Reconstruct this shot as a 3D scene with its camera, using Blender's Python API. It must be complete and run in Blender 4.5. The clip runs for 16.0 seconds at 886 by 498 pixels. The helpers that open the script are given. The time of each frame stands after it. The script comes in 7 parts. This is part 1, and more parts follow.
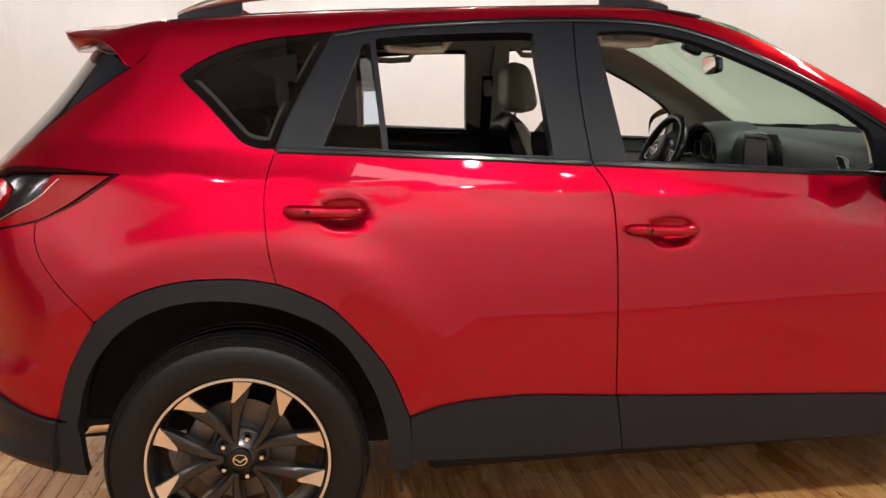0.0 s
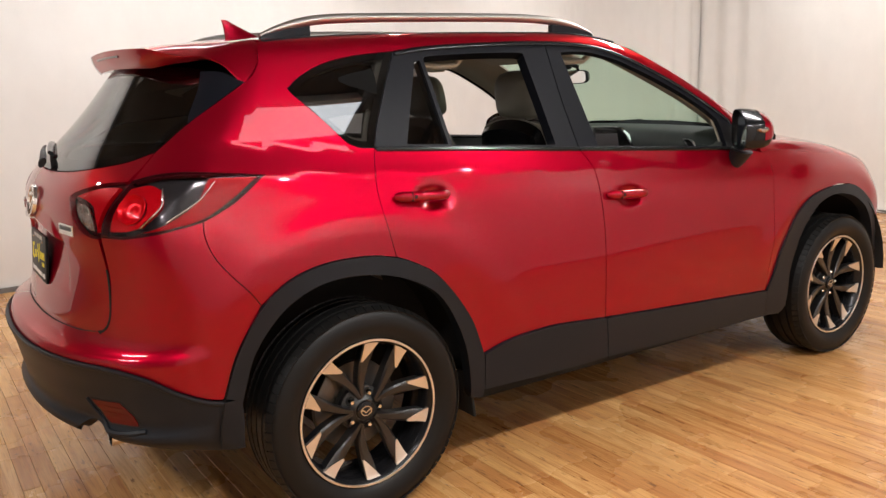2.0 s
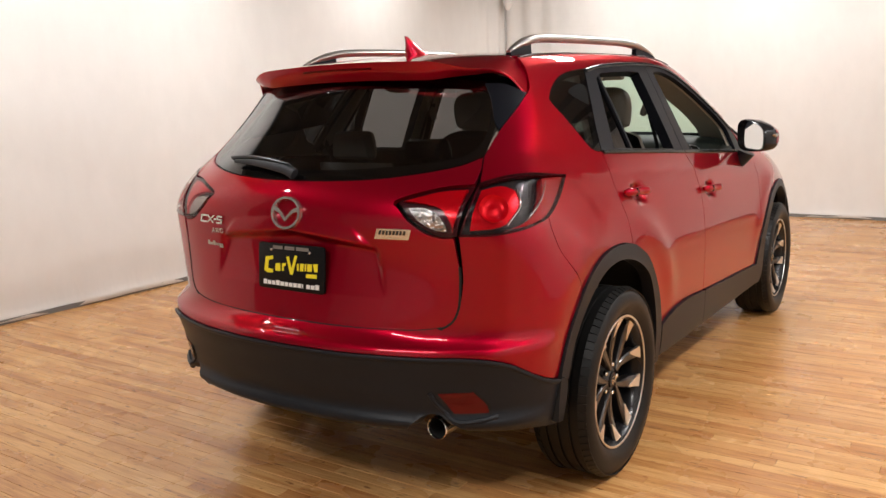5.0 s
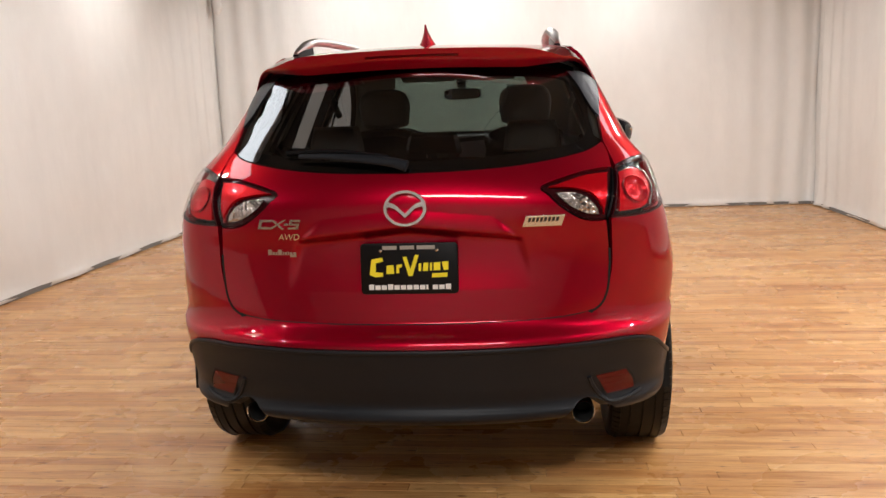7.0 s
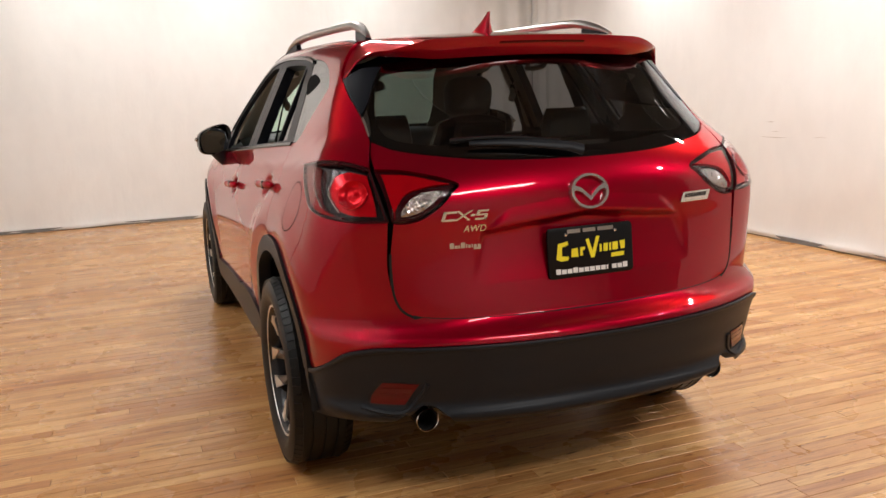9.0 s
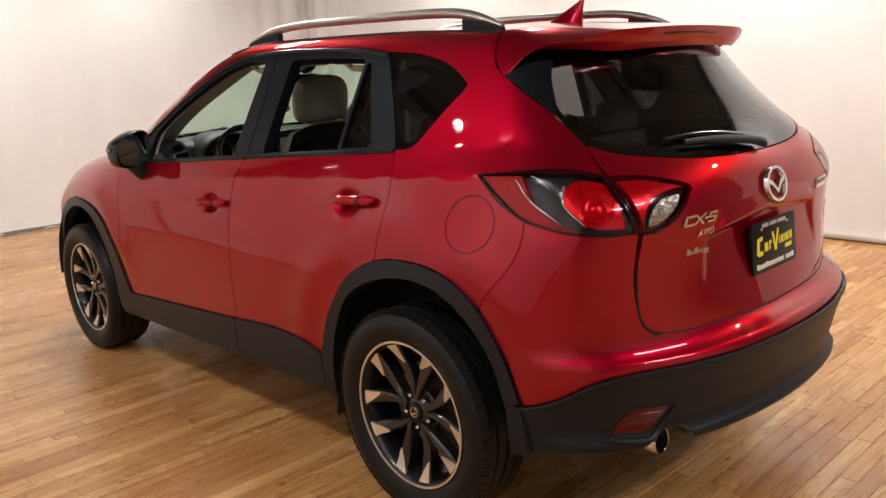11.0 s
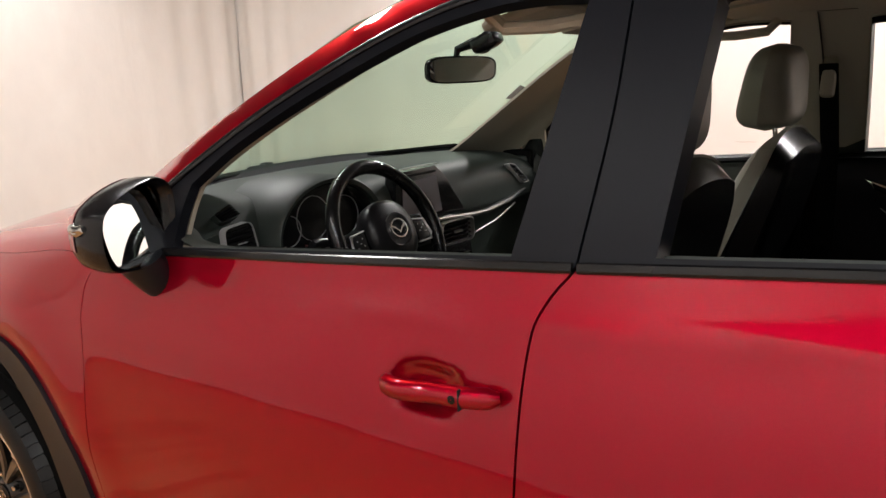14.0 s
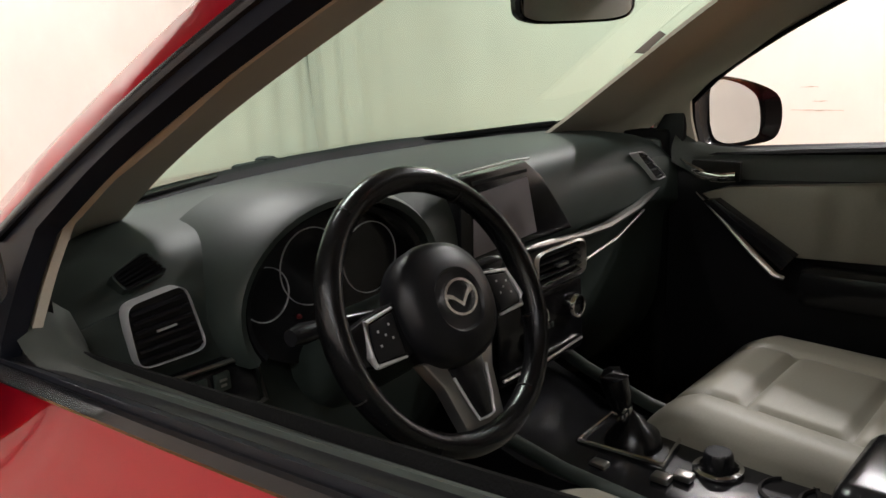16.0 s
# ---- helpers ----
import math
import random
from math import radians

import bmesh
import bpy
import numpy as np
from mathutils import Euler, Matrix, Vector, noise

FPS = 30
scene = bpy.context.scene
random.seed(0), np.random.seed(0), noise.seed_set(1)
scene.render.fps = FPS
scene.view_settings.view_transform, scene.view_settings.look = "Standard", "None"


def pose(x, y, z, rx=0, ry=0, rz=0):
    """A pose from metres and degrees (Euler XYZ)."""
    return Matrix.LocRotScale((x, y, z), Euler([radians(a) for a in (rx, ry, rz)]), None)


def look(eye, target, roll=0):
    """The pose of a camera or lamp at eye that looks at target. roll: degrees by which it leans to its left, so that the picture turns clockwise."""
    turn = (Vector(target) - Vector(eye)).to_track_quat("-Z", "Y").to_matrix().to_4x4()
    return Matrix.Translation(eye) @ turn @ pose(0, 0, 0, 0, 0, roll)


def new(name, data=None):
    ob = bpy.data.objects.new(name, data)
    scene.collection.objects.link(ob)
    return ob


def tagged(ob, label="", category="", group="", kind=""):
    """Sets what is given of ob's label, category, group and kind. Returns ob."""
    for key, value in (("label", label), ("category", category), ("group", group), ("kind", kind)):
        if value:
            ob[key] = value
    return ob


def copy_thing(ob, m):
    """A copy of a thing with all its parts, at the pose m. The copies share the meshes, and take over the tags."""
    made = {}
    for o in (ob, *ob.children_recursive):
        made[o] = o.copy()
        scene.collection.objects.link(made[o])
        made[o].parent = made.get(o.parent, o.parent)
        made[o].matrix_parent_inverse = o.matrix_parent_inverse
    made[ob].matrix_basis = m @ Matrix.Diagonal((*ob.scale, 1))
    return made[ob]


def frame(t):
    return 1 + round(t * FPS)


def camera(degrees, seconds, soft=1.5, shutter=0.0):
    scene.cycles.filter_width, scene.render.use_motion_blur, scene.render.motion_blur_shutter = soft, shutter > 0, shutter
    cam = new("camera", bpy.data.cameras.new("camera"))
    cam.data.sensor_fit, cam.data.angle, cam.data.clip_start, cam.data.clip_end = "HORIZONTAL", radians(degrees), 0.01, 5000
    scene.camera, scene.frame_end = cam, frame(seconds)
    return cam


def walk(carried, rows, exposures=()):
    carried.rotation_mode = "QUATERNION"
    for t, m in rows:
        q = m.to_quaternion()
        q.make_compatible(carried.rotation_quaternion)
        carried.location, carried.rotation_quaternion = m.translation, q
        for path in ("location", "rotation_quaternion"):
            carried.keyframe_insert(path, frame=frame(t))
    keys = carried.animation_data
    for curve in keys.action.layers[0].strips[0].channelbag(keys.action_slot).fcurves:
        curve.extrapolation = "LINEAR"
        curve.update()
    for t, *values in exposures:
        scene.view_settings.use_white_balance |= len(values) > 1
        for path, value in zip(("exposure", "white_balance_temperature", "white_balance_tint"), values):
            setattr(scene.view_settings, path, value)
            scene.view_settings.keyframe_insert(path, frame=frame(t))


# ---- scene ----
from mathutils.geometry import delaunay_2d_cdt

cam = camera(57.1, 16.0)
PATH = [
    (0, (3.009, 0.281, 1.372), (1.067, 0.547, 0.973), -0.8),
    (0.5, (3.031, -0.099, 1.394), (1.152, 0.467, 1.007), -1.0),
    (1, (3.061, -0.499, 1.403), (1.261, 0.281, 1.013), -1.3),
    (1.5, (3.118, -0.839, 1.387), (1.397, 0.104, 1.002), -1.6),
    (2, (3.100, -1.187, 1.390), (1.471, -0.093, 1.002), -1.7),
    (2.5, (3.017, -1.535, 1.412), (1.479, -0.321, 1.014), -1.6),
    (3, (2.951, -1.817, 1.417), (1.512, -0.486, 1.018), -1.7),
    (3.5, (2.816, -2.084, 1.396), (1.418, -0.703, 1.022), -2.1),
    (4, (2.606, -2.346, 1.402), (1.255, -0.917, 1.039), -1.8),
    (4.5, (2.315, -2.564, 1.393), (1.075, -1.036, 1.035), -1.8),
    (4.7, (2.177, -2.652, 1.399), (0.990, -1.081, 1.044), -1.8),
    (6.8, (0.544, -3.267, 1.374), (0.232, -1.323, 1.026), -2.0),
    (7, (0.373, -3.272, 1.360), (0.167, -1.313, 1.013), -2.1),
    (7.5, (-0.055, -3.263, 1.373), (-0.032, -1.294, 1.024), -2.2),
    (8, (-0.495, -3.239, 1.365), (-0.233, -1.287, 1.017), -2.1),
    (8.5, (-0.909, -3.116, 1.364), (-0.425, -1.209, 1.008), -2.2),
    (9, (-1.323, -3.007, 1.367), (-0.633, -1.167, 0.992), -2.2),
    (9.2, (-1.470, -2.959, 1.386), (-0.716, -1.147, 1.003), -2.2),
    (11.3, (-2.590, -1.659, 1.466), (-1.177, -0.313, 1.026), -3.2),
    (11.5, (-2.633, -1.493, 1.462), (-1.180, -0.190, 1.025), -3.2),
    (12, (-2.616, -1.078, 1.437), (-1.094, 0.145, 1.005), -3.0),
    (12.5, (-2.527, -0.630, 1.441), (-0.949, 0.521, 1.012), -3.0),
    (13, (-2.348, -0.205, 1.434), (-0.755, 0.933, 1.022), -2.8),
    (13.5, (-2.053, 0.176, 1.407), (-0.465, 1.326, 1.013), -2.8),
    (14, (-1.754, 0.519, 1.404), (-0.181, 1.684, 0.995), -2.5),
    (14.5, (-1.415, 0.811, 1.406), (0.123, 2.023, 1.001), -3.0),
    (15, (-1.071, 1.040, 1.374), (0.427, 2.302, 0.969), -3.4),
    (15.5, (-0.937, 1.127, 1.353), (0.511, 2.436, 0.916), -3.4),
    (16, (-1.054, 1.058, 1.370), (0.375, 2.371, 0.887), -3.5),
]
walk(cam, [(t, look(e, g, r)) for t, e, g, r in PATH], ((0.0, 0.09), (1.0, 0.18), (2.0, 0.07), (3.0, 0.10), (4.5, 0.12), (7.0, 0.07), (9.0, 0.05), (11.5, 0.06), (12.0, 0.17), (13.0, 0.25), (14.5, 0.28), (15.0, 0.16), (15.5, 0.10), (16.0, 0.5)))

# ---- world and light ----
world = bpy.data.worlds.new("world")
scene.world = world
world.use_nodes = True
world.node_tree.nodes["Background"].inputs[0].default_value = (0.02, 0.02, 0.02, 1)
WALL_L, WALL_R, WALL_F, WALL_B, CEILING = -3.58, 3.90, 7.15, -6.6, 3.40
# rows of small spot heads on tracks: towards the car, towards the cloths, towards the far end; x, y, two tilts, watts
HEADS = [(2.9, y, -38, 0, 26) for y in (-2.4, -0.3, 1.1, 2.5)] + [(-2.6, y, 30, 0, 7) for y in (-2.4, -0.9, 0.2, 1.3, 2.4)]
HEADS += [(x, y, math.copysign(28, x), 0, 12 if x < 0 else 23) for x in (-2.75, 3.05) for y in (-1.6, 0.4, 1.8, 4.2)]
HEADS += [(x, 6.0, 0, 30, 17) for x in (-1.9, -0.2, 1.6)]
for lx, ly, ry, rx, watts in HEADS:
    lamp = bpy.data.lights.new("spot_head", "AREA")
    lamp.shape, lamp.size, lamp.energy, lamp.color = "DISK", 0.085, watts, (1.0, 0.96, 0.94)
    new("spot_lamp", lamp).matrix_world = pose(lx, ly, CEILING - 0.28, rx, -ry, 0)
# added unseen fill: flat panels, and long cool strips over both sides of the car for its highlights: x, y, width,
# length, watts
FILL_PANELS = [(0.40, -4.0, 1.9, 0.45, 96), (0.15, 3.6, 1.2, 0.3, 70), (-2.45, 0.15, 0.42, 1.05, 8), (2.50, 0.95, 0.36, 1.05, 6)]
for lx, ly, wide, long, watts in FILL_PANELS:
    lamp = bpy.data.lights.new("ceiling_panel", "AREA")
    lamp.shape, lamp.size, lamp.size_y, lamp.energy = "RECTANGLE", wide, long, watts
    lamp.color = (0.88, 0.94, 1.0) if long > 1 else (1.0, 0.97, 0.955)
    new("panel_lamp", lamp).matrix_world = pose(lx, ly, CEILING - 0.10)

# ---- materials ----


def material(name, color, rough=0.5, metal=0.0, **more):
    m = bpy.data.materials.new(name)
    m.use_nodes = True
    b = m.node_tree.nodes["Principled BSDF"]
    b.inputs["Base Color"].default_value = (*color, 1)
    b.inputs["Roughness"].default_value = rough
    b.inputs["Metallic"].default_value = metal
    for key, value in more.items():
        b.inputs[key.replace("_", " ")].default_value = value
    return m


def grain(m, scale, strength, distance=0.002, color=0.0, rough=0.0, stretch=(1, 1, 1), detail=4.0):
    """Noise at one scale into the relief, the colour and the gloss of a material."""
    t = m.node_tree
    n, b = t.nodes, t.nodes["Principled BSDF"]
    co, mp, no = n.new("ShaderNodeTexCoord"), n.new("ShaderNodeMapping"), n.new("ShaderNodeTexNoise")
    mp.inputs["Scale"].default_value = stretch
    no.inputs["Scale"].default_value, no.inputs["Detail"].default_value = scale, detail
    t.links.new(co.outputs["Object"], mp.inputs["Vector"])
    t.links.new(mp.outputs[0], no.inputs["Vector"])
    if strength:
        bump = n.new("ShaderNodeBump")
        bump.inputs["Strength"].default_value, bump.inputs["Distance"].default_value = strength, distance
        t.links.new(no.outputs["Fac"], bump.inputs["Height"])
        if b.inputs["Normal"].is_linked:
            t.links.new(b.inputs["Normal"].links[0].from_socket, bump.inputs["Normal"])
        t.links.new(bump.outputs[0], b.inputs["Normal"])
    if color:
        base = tuple(b.inputs["Base Color"].default_value)
        mix = n.new("ShaderNodeMix")
        mix.data_type = "RGBA"
        if b.inputs["Base Color"].is_linked:
            mix.blend_type = "MULTIPLY"
            t.links.new(b.inputs["Base Color"].links[0].from_socket, mix.inputs["A"])
            ramp = n.new("ShaderNodeMapRange")
            ramp.inputs["To Min"].default_value, ramp.inputs["To Max"].default_value = 1 - color, 1 + color
            t.links.new(no.outputs["Fac"], ramp.inputs["Value"])
            t.links.new(ramp.outputs[0], mix.inputs["B"])
            mix.inputs["Factor"].default_value = 1.0
        else:
            mix.inputs["A"].default_value = (*[c * (1 - color) for c in base[:3]], 1)
            mix.inputs["B"].default_value = (*[min(1, c * (1 + color)) for c in base[:3]], 1)
            t.links.new(no.outputs["Fac"], mix.inputs["Factor"])
        t.links.new(mix.outputs["Result"], b.inputs["Base Color"])
    if rough:
        span = n.new("ShaderNodeMapRange")
        r = b.inputs["Roughness"].default_value
        span.inputs["To Min"].default_value, span.inputs["To Max"].default_value = max(0, r - rough), min(1, r + rough)
        t.links.new(no.outputs["Fac"], span.inputs["Value"])
        t.links.new(span.outputs[0], b.inputs["Roughness"])
    return m


RED = material("red_paint", (0.325, 0.0010, 0.0150), 0.34, 0.70, Coat_Weight=1.0, Coat_Roughness=0.0, Coat_IOR=1.40, Specular_IOR_Level=0.05, Specular_Tint=(0.85, 0.05, 0.08, 1))
grain(RED, 900, 0.0, color=0.10, detail=1)
CLAD = grain(material("black_grained_plastic", (0.0115, 0.0130, 0.0160), 0.42, Specular_IOR_Level=0.20), 420, 0.25, 0.0006, color=0.15, rough=0.08)
GLOSS = material("gloss_black_trim", (0.008, 0.008, 0.009), 0.20, Specular_IOR_Level=0.30)
SATIN = grain(material("satin_black_film", (0.0060, 0.0068, 0.0100), 0.38, Specular_IOR_Level=0.15), 300, 0.05, 0.0004, color=0.1)
RUBBER = grain(material("tyre_rubber", (0.0072, 0.0070, 0.0068), 0.42, Specular_IOR_Level=0.22), 160, 0.25, 0.0008, color=0.25, rough=0.12)
DARK = material("dark_cavity", (0.020, 0.019, 0.018), 0.85, Specular_IOR_Level=0.1)
CHROME = material("chrome", (0.78, 0.77, 0.75), 0.10, 1.0)
SILVER = material("brushed_silver", (0.55, 0.53, 0.50), 0.30, 1.0)
RAIL = material("satin_rail", (0.60, 0.57, 0.54), 0.40, 1.0)
MACHINED = grain(material("machined_alloy", (0.80, 0.76, 0.71), 0.38, 1.0), 600, 0.05, 0.0003, rough=0.06)
DISC = material("brake_steel", (0.16, 0.15, 0.14), 0.45, 1.0)
GUN = grain(material("gunmetal_paint", (0.013, 0.012, 0.012), 0.32, 0.3, Coat_Weight=0.5, Coat_Roughness=0.1), 500, 0.0, color=0.15)
MIRROR = material("mirror_glass", (0.88, 0.90, 0.90), 0.01, 1.0)


def glass(name, color, rough=0.0, shine_least=0.042):
    """Tinted sheet glass: clear with a shine that grows towards grazing angles."""
    m = bpy.data.materials.new(name)
    m.use_nodes = True
    t = m.node_tree
    n = t.nodes
    n.remove(n["Principled BSDF"])
    clear, shine, mix, face = n.new("ShaderNodeBsdfTransparent"), n.new("ShaderNodeBsdfGlossy"), n.new("ShaderNodeMixShader"), n.new("ShaderNodeLayerWeight")
    power, scale = n.new("ShaderNodeMath"), n.new("ShaderNodeMath")
    power.operation, scale.operation = "POWER", "MULTIPLY_ADD"
    power.inputs[1].default_value, scale.inputs[1].default_value, scale.inputs[2].default_value = 5.0, 0.90, shine_least
    clear.inputs[0].default_value = (*color, 1)
    shine.inputs["Roughness"].default_value = rough
    face.inputs["Blend"].default_value = 0.5
    t.links.new(face.outputs["Facing"], power.inputs[0])
    t.links.new(power.outputs[0], scale.inputs[0])
    t.links.new(scale.outputs[0], mix.inputs[0])
    t.links.new(clear.outputs[0], mix.inputs[1])
    t.links.new(shine.outputs[0], mix.inputs[2])
    t.links.new(mix.outputs[0], n["Material Output"].inputs[0])
    return m


PRIVACY = glass("privacy_glass", (0.15, 0.16, 0.165), 0.0, 0.13)
GREENISH = glass("windscreen_glass", (0.62, 0.84, 0.71))
CLEAR = glass("clear_lens", (0.93, 0.88, 0.88), 0.0, 0.020)
REFLECTOR = material("red_reflector", (0.085, 0.0015, 0.003), 0.15, 0.0, Coat_Weight=0.1, Specular_IOR_Level=0.25)
LAMP_RED = grain(material("red_lamp_bowl", (0.60, 0.002, 0.010), 0.22, 0.45, Specular_IOR_Level=0.2), 45, 0.35, 0.004, detail=1)
LAMP_WEDGE = material("red_lamp_wedge", (0.30, 0.0020, 0.006), 0.24, 0.35, Specular_IOR_Level=0.2)
LAMP_EDGE = material("dark_lamp_surround", (0.040, 0.0035, 0.006), 0.16, Specular_IOR_Level=0.3)
BADGE = material("bright_badge", (0.80, 0.78, 0.76), 0.20, 0.92)
LAMP_GREY = material("grey_lamp_bowl", (0.035, 0.036, 0.040), 0.16, 0.5)
FACETED = grain(material("faceted_reflector", (0.50, 0.49, 0.47), 0.12, 1.0), 110, 0.9, 0.006, detail=0)
PLATE = material("plate_black", (0.004, 0.004, 0.0045), 0.40, Specular_IOR_Level=0.2)
YELLOW = material("yellow_print", (0.86, 0.74, 0.02), 0.5)
WHITE = material("white_print", (0.80, 0.80, 0.78), 0.5)
LEATHER = grain(grain(material("cream_leather", (0.208, 0.195, 0.157), 0.46), 240, 0.25, 0.0006, color=0.08), 9, 0.12, 0.004, color=0.06)
BLACK_LEATHER = grain(material("black_leather", (0.005, 0.005, 0.0055), 0.24, Specular_IOR_Level=0.32), 260, 0.3, 0.0006, rough=0.08)
DASH = grain(grain(material("soft_dash", (0.029, 0.038, 0.033), 0.50, Specular_IOR_Level=0.36), 700, 0.10, 0.0003, color=0.1), 20, 0.0, color=0.15)
LINER = grain(material("greige_liner", (0.39, 0.355, 0.288), 0.85), 500, 0.2, 0.0005, color=0.08)
CARPET = grain(material("dark_carpet", (0.007, 0.007, 0.007), 0.95, Specular_IOR_Level=0.1), 400, 0.5, 0.002, color=0.3)
SCREEN = material("screen_glass", (0.21, 0.195, 0.205), 0.12)
PAD = grain(material("soft_door_pad", (0.095, 0.103, 0.090), 0.55, Specular_IOR_Level=0.35), 700, 0.3, 0.0004, color=0.1)
SPOKE = material("satin_spoke", (0.30, 0.29, 0.28), 0.30, 0.9)
COVER = grain(material("airbag_plastic", (0.007, 0.007, 0.008), 0.36, Specular_IOR_Level=0.24), 500, 0.2, 0.0004)
DIAL = material("dial_ring_silver", (0.55, 0.55, 0.55), 0.3, 0.3)
PIPE = material("exhaust_chrome", (0.70, 0.68, 0.65), 0.14, 1.0)

# ---- mesh helpers ----


def part(name, bm, mat, parent=None, label="", smooth=True):
    """Links a bmesh or a mesh as one object under a thing or a part."""
    if isinstance(bm, bmesh.types.BMesh):
        bmesh.ops.recalc_face_normals(bm, faces=bm.faces)
        me = bpy.data.meshes.new(name)
        bm.to_mesh(me)
        bm.free()
        if smooth:
            me.shade_smooth()
            me.set_sharp_from_angle(angle=radians(38))
    else:
        me = bm
    for m in mat if isinstance(mat, (list, tuple)) else (mat,):
        me.materials.append(m)
    ob = new(name, me)
    ob.parent = parent
    if label:
        tagged(ob, label)
    return ob


def box(bm, c, size, bevel=0.0, turn=None, segments=2):
    """Adds a bevelled box; turn: Euler degrees."""
    m = pose(*c, *(turn or (0, 0, 0))) @ Matrix.Diagonal((*size, 1))
    made = bmesh.ops.create_cube(bm, size=1, matrix=m)["verts"]
    if bevel:
        edges = list({e for v in made for e in v.link_edges})
        bmesh.ops.bevel(bm, geom=edges, offset=bevel, segments=segments, profile=0.5, affect="EDGES")
    return bm


def lathe(bm, profile, n=48, m=Matrix(), closed=False):
    """Turns a profile of (along, radius) about the x axis."""
    rings = []
    for a, r in profile:
        rings.append([bm.verts.new(m @ Vector((a, r * math.cos(2 * math.pi * i / n), r * math.sin(2 * math.pi * i / n)))) for i in range(n)])
    pairs = list(zip(rings, rings[1:])) + ([(rings[-1], rings[0])] if closed else [])
    for p, q in pairs:
        for i in range(n):
            bm.faces.new((p[i], p[(i + 1) % n], q[(i + 1) % n], q[i]))
    return rings


def tube(bm, pts, r, n=10, cap=True, flat=1.0, up=None):
    """Sweeps a round or flattened section along points."""
    pts = [Vector(p) for p in pts]
    rad = [float(q) for q in r] if isinstance(r, (list, tuple)) else [r] * len(pts)
    rings = []
    for i, p in enumerate(pts):
        d = (pts[min(i + 1, len(pts) - 1)] - pts[max(i - 1, 0)]).normalized()
        u = Vector(up) if up else (Vector((0, 0, 1)) if abs(d.z) < 0.9 else Vector((1, 0, 0)))
        a = d.cross(u).normalized()
        b = a.cross(d).normalized()
        rings.append([bm.verts.new(p + rad[i] * (math.cos(2 * math.pi * k / n) * a + flat * math.sin(2 * math.pi * k / n) * b)) for k in range(n)])
    for p, q in zip(rings, rings[1:]):
        for k in range(n):
            bm.faces.new((p[k], p[(k + 1) % n], q[(k + 1) % n], q[k]))
    if cap:
        bm.faces.new(rings[0][::-1])
        bm.faces.new(rings[-1])
    return bm


def prism(bm, pts, m, depth, bevel=0.0):
    """Extrudes a flat outline (x, y) by depth along z of the pose m."""
    vs = [bm.verts.new(m @ Vector((x, y, 0))) for x, y in pts]
    f = bm.faces.new(vs)
    up = bmesh.ops.extrude_face_region(bm, geom=[f])["geom"]
    moved = [v for v in up if isinstance(v, bmesh.types.BMVert)]
    bmesh.ops.translate(bm, verts=moved, vec=m.to_3x3() @ Vector((0, 0, depth)))
    if bevel:
        rim = [e for e in up if isinstance(e, bmesh.types.BMEdge)]
        bmesh.ops.bevel(bm, geom=rim, offset=bevel, segments=2, profile=0.5, affect="EDGES")
    return bm


def curve(*runs, per=6):
    """Joins smooth runs of points (Catmull-Rom) with sharp corners between the runs; returns an (n, k) array."""
    out = []
    for run in runs:
        p = np.array(run, float)
        if len(p) == 2:
            n = max(2, int(np.linalg.norm(p[1] - p[0]) / 0.03))
            out.extend(p[0] + (p[1] - p[0]) * i / n for i in range(n))
            last = p[-1]
            continue
        e = np.vstack([2 * p[0] - p[1], p, 2 * p[-1] - p[-2]])
        for i in range(1, len(p)):
            a, b, c, d = e[i - 1:i + 3]
            for k in range(per):
                t = k / per
                out.append(0.5 * (2 * b + (c - a) * t + (2 * a - 5 * b + 4 * c - d) * t ** 2 + (3 * b - a - 3 * c + d) * t ** 3))
        last = p[-1]
    out.append(last)
    return np.array(out)


def ring(*runs, per=6):
    """A closed outline: drops points that repeat."""
    p = curve(*runs, per=per)
    keep = [p[0]]
    for q in p[1:]:
        if np.linalg.norm(q - keep[-1]) > 1e-4:
            keep.append(q)
    if np.linalg.norm(keep[0] - keep[-1]) < 1e-4:
        keep.pop()
    return np.array(keep)

# ---- body surface ----
def basis(knots, q):
    """Natural cubic cardinal splines of the knots at q, held level beyond the ends."""
    k = np.asarray(knots, float)
    n = len(k)
    q = np.clip(np.asarray(q, float), k[0], k[-1])
    h = np.diff(k)
    a = np.zeros((n, n))
    b = np.zeros((n, n))
    a[0, 0] = a[-1, -1] = 1
    for i in range(1, n - 1):
        a[i, i - 1:i + 2] = h[i - 1], 2 * (h[i - 1] + h[i]), h[i]
        b[i, i - 1:i + 2] = 6 / h[i - 1], -6 / h[i - 1] - 6 / h[i], 6 / h[i]
    m = np.linalg.solve(a, b)
    e = np.eye(n)
    i = np.clip(np.searchsorted(k, q, side="right") - 1, 0, n - 2)
    d, u, v = h[i][:, None], (k[i + 1] - q)[:, None], (q - k[i])[:, None]
    return (m[i] * u ** 3 + m[i + 1] * v ** 3) / (6 * d) + (e[i] / d - m[i] * d / 6) * u + (e[i + 1] / d - m[i + 1] * d / 6) * v


def spline(knots, values, q):
    return basis(knots, q) @ np.asarray(values, float)


def smax(a, b, k):
    h = np.maximum(k - np.abs(a - b), 0) / k
    return np.maximum(a, b) + h * h * k / 4


def belt(y):
    """Height of the lower edge of the side windows."""
    return 1.209 - 0.064 * np.asarray(y, float)


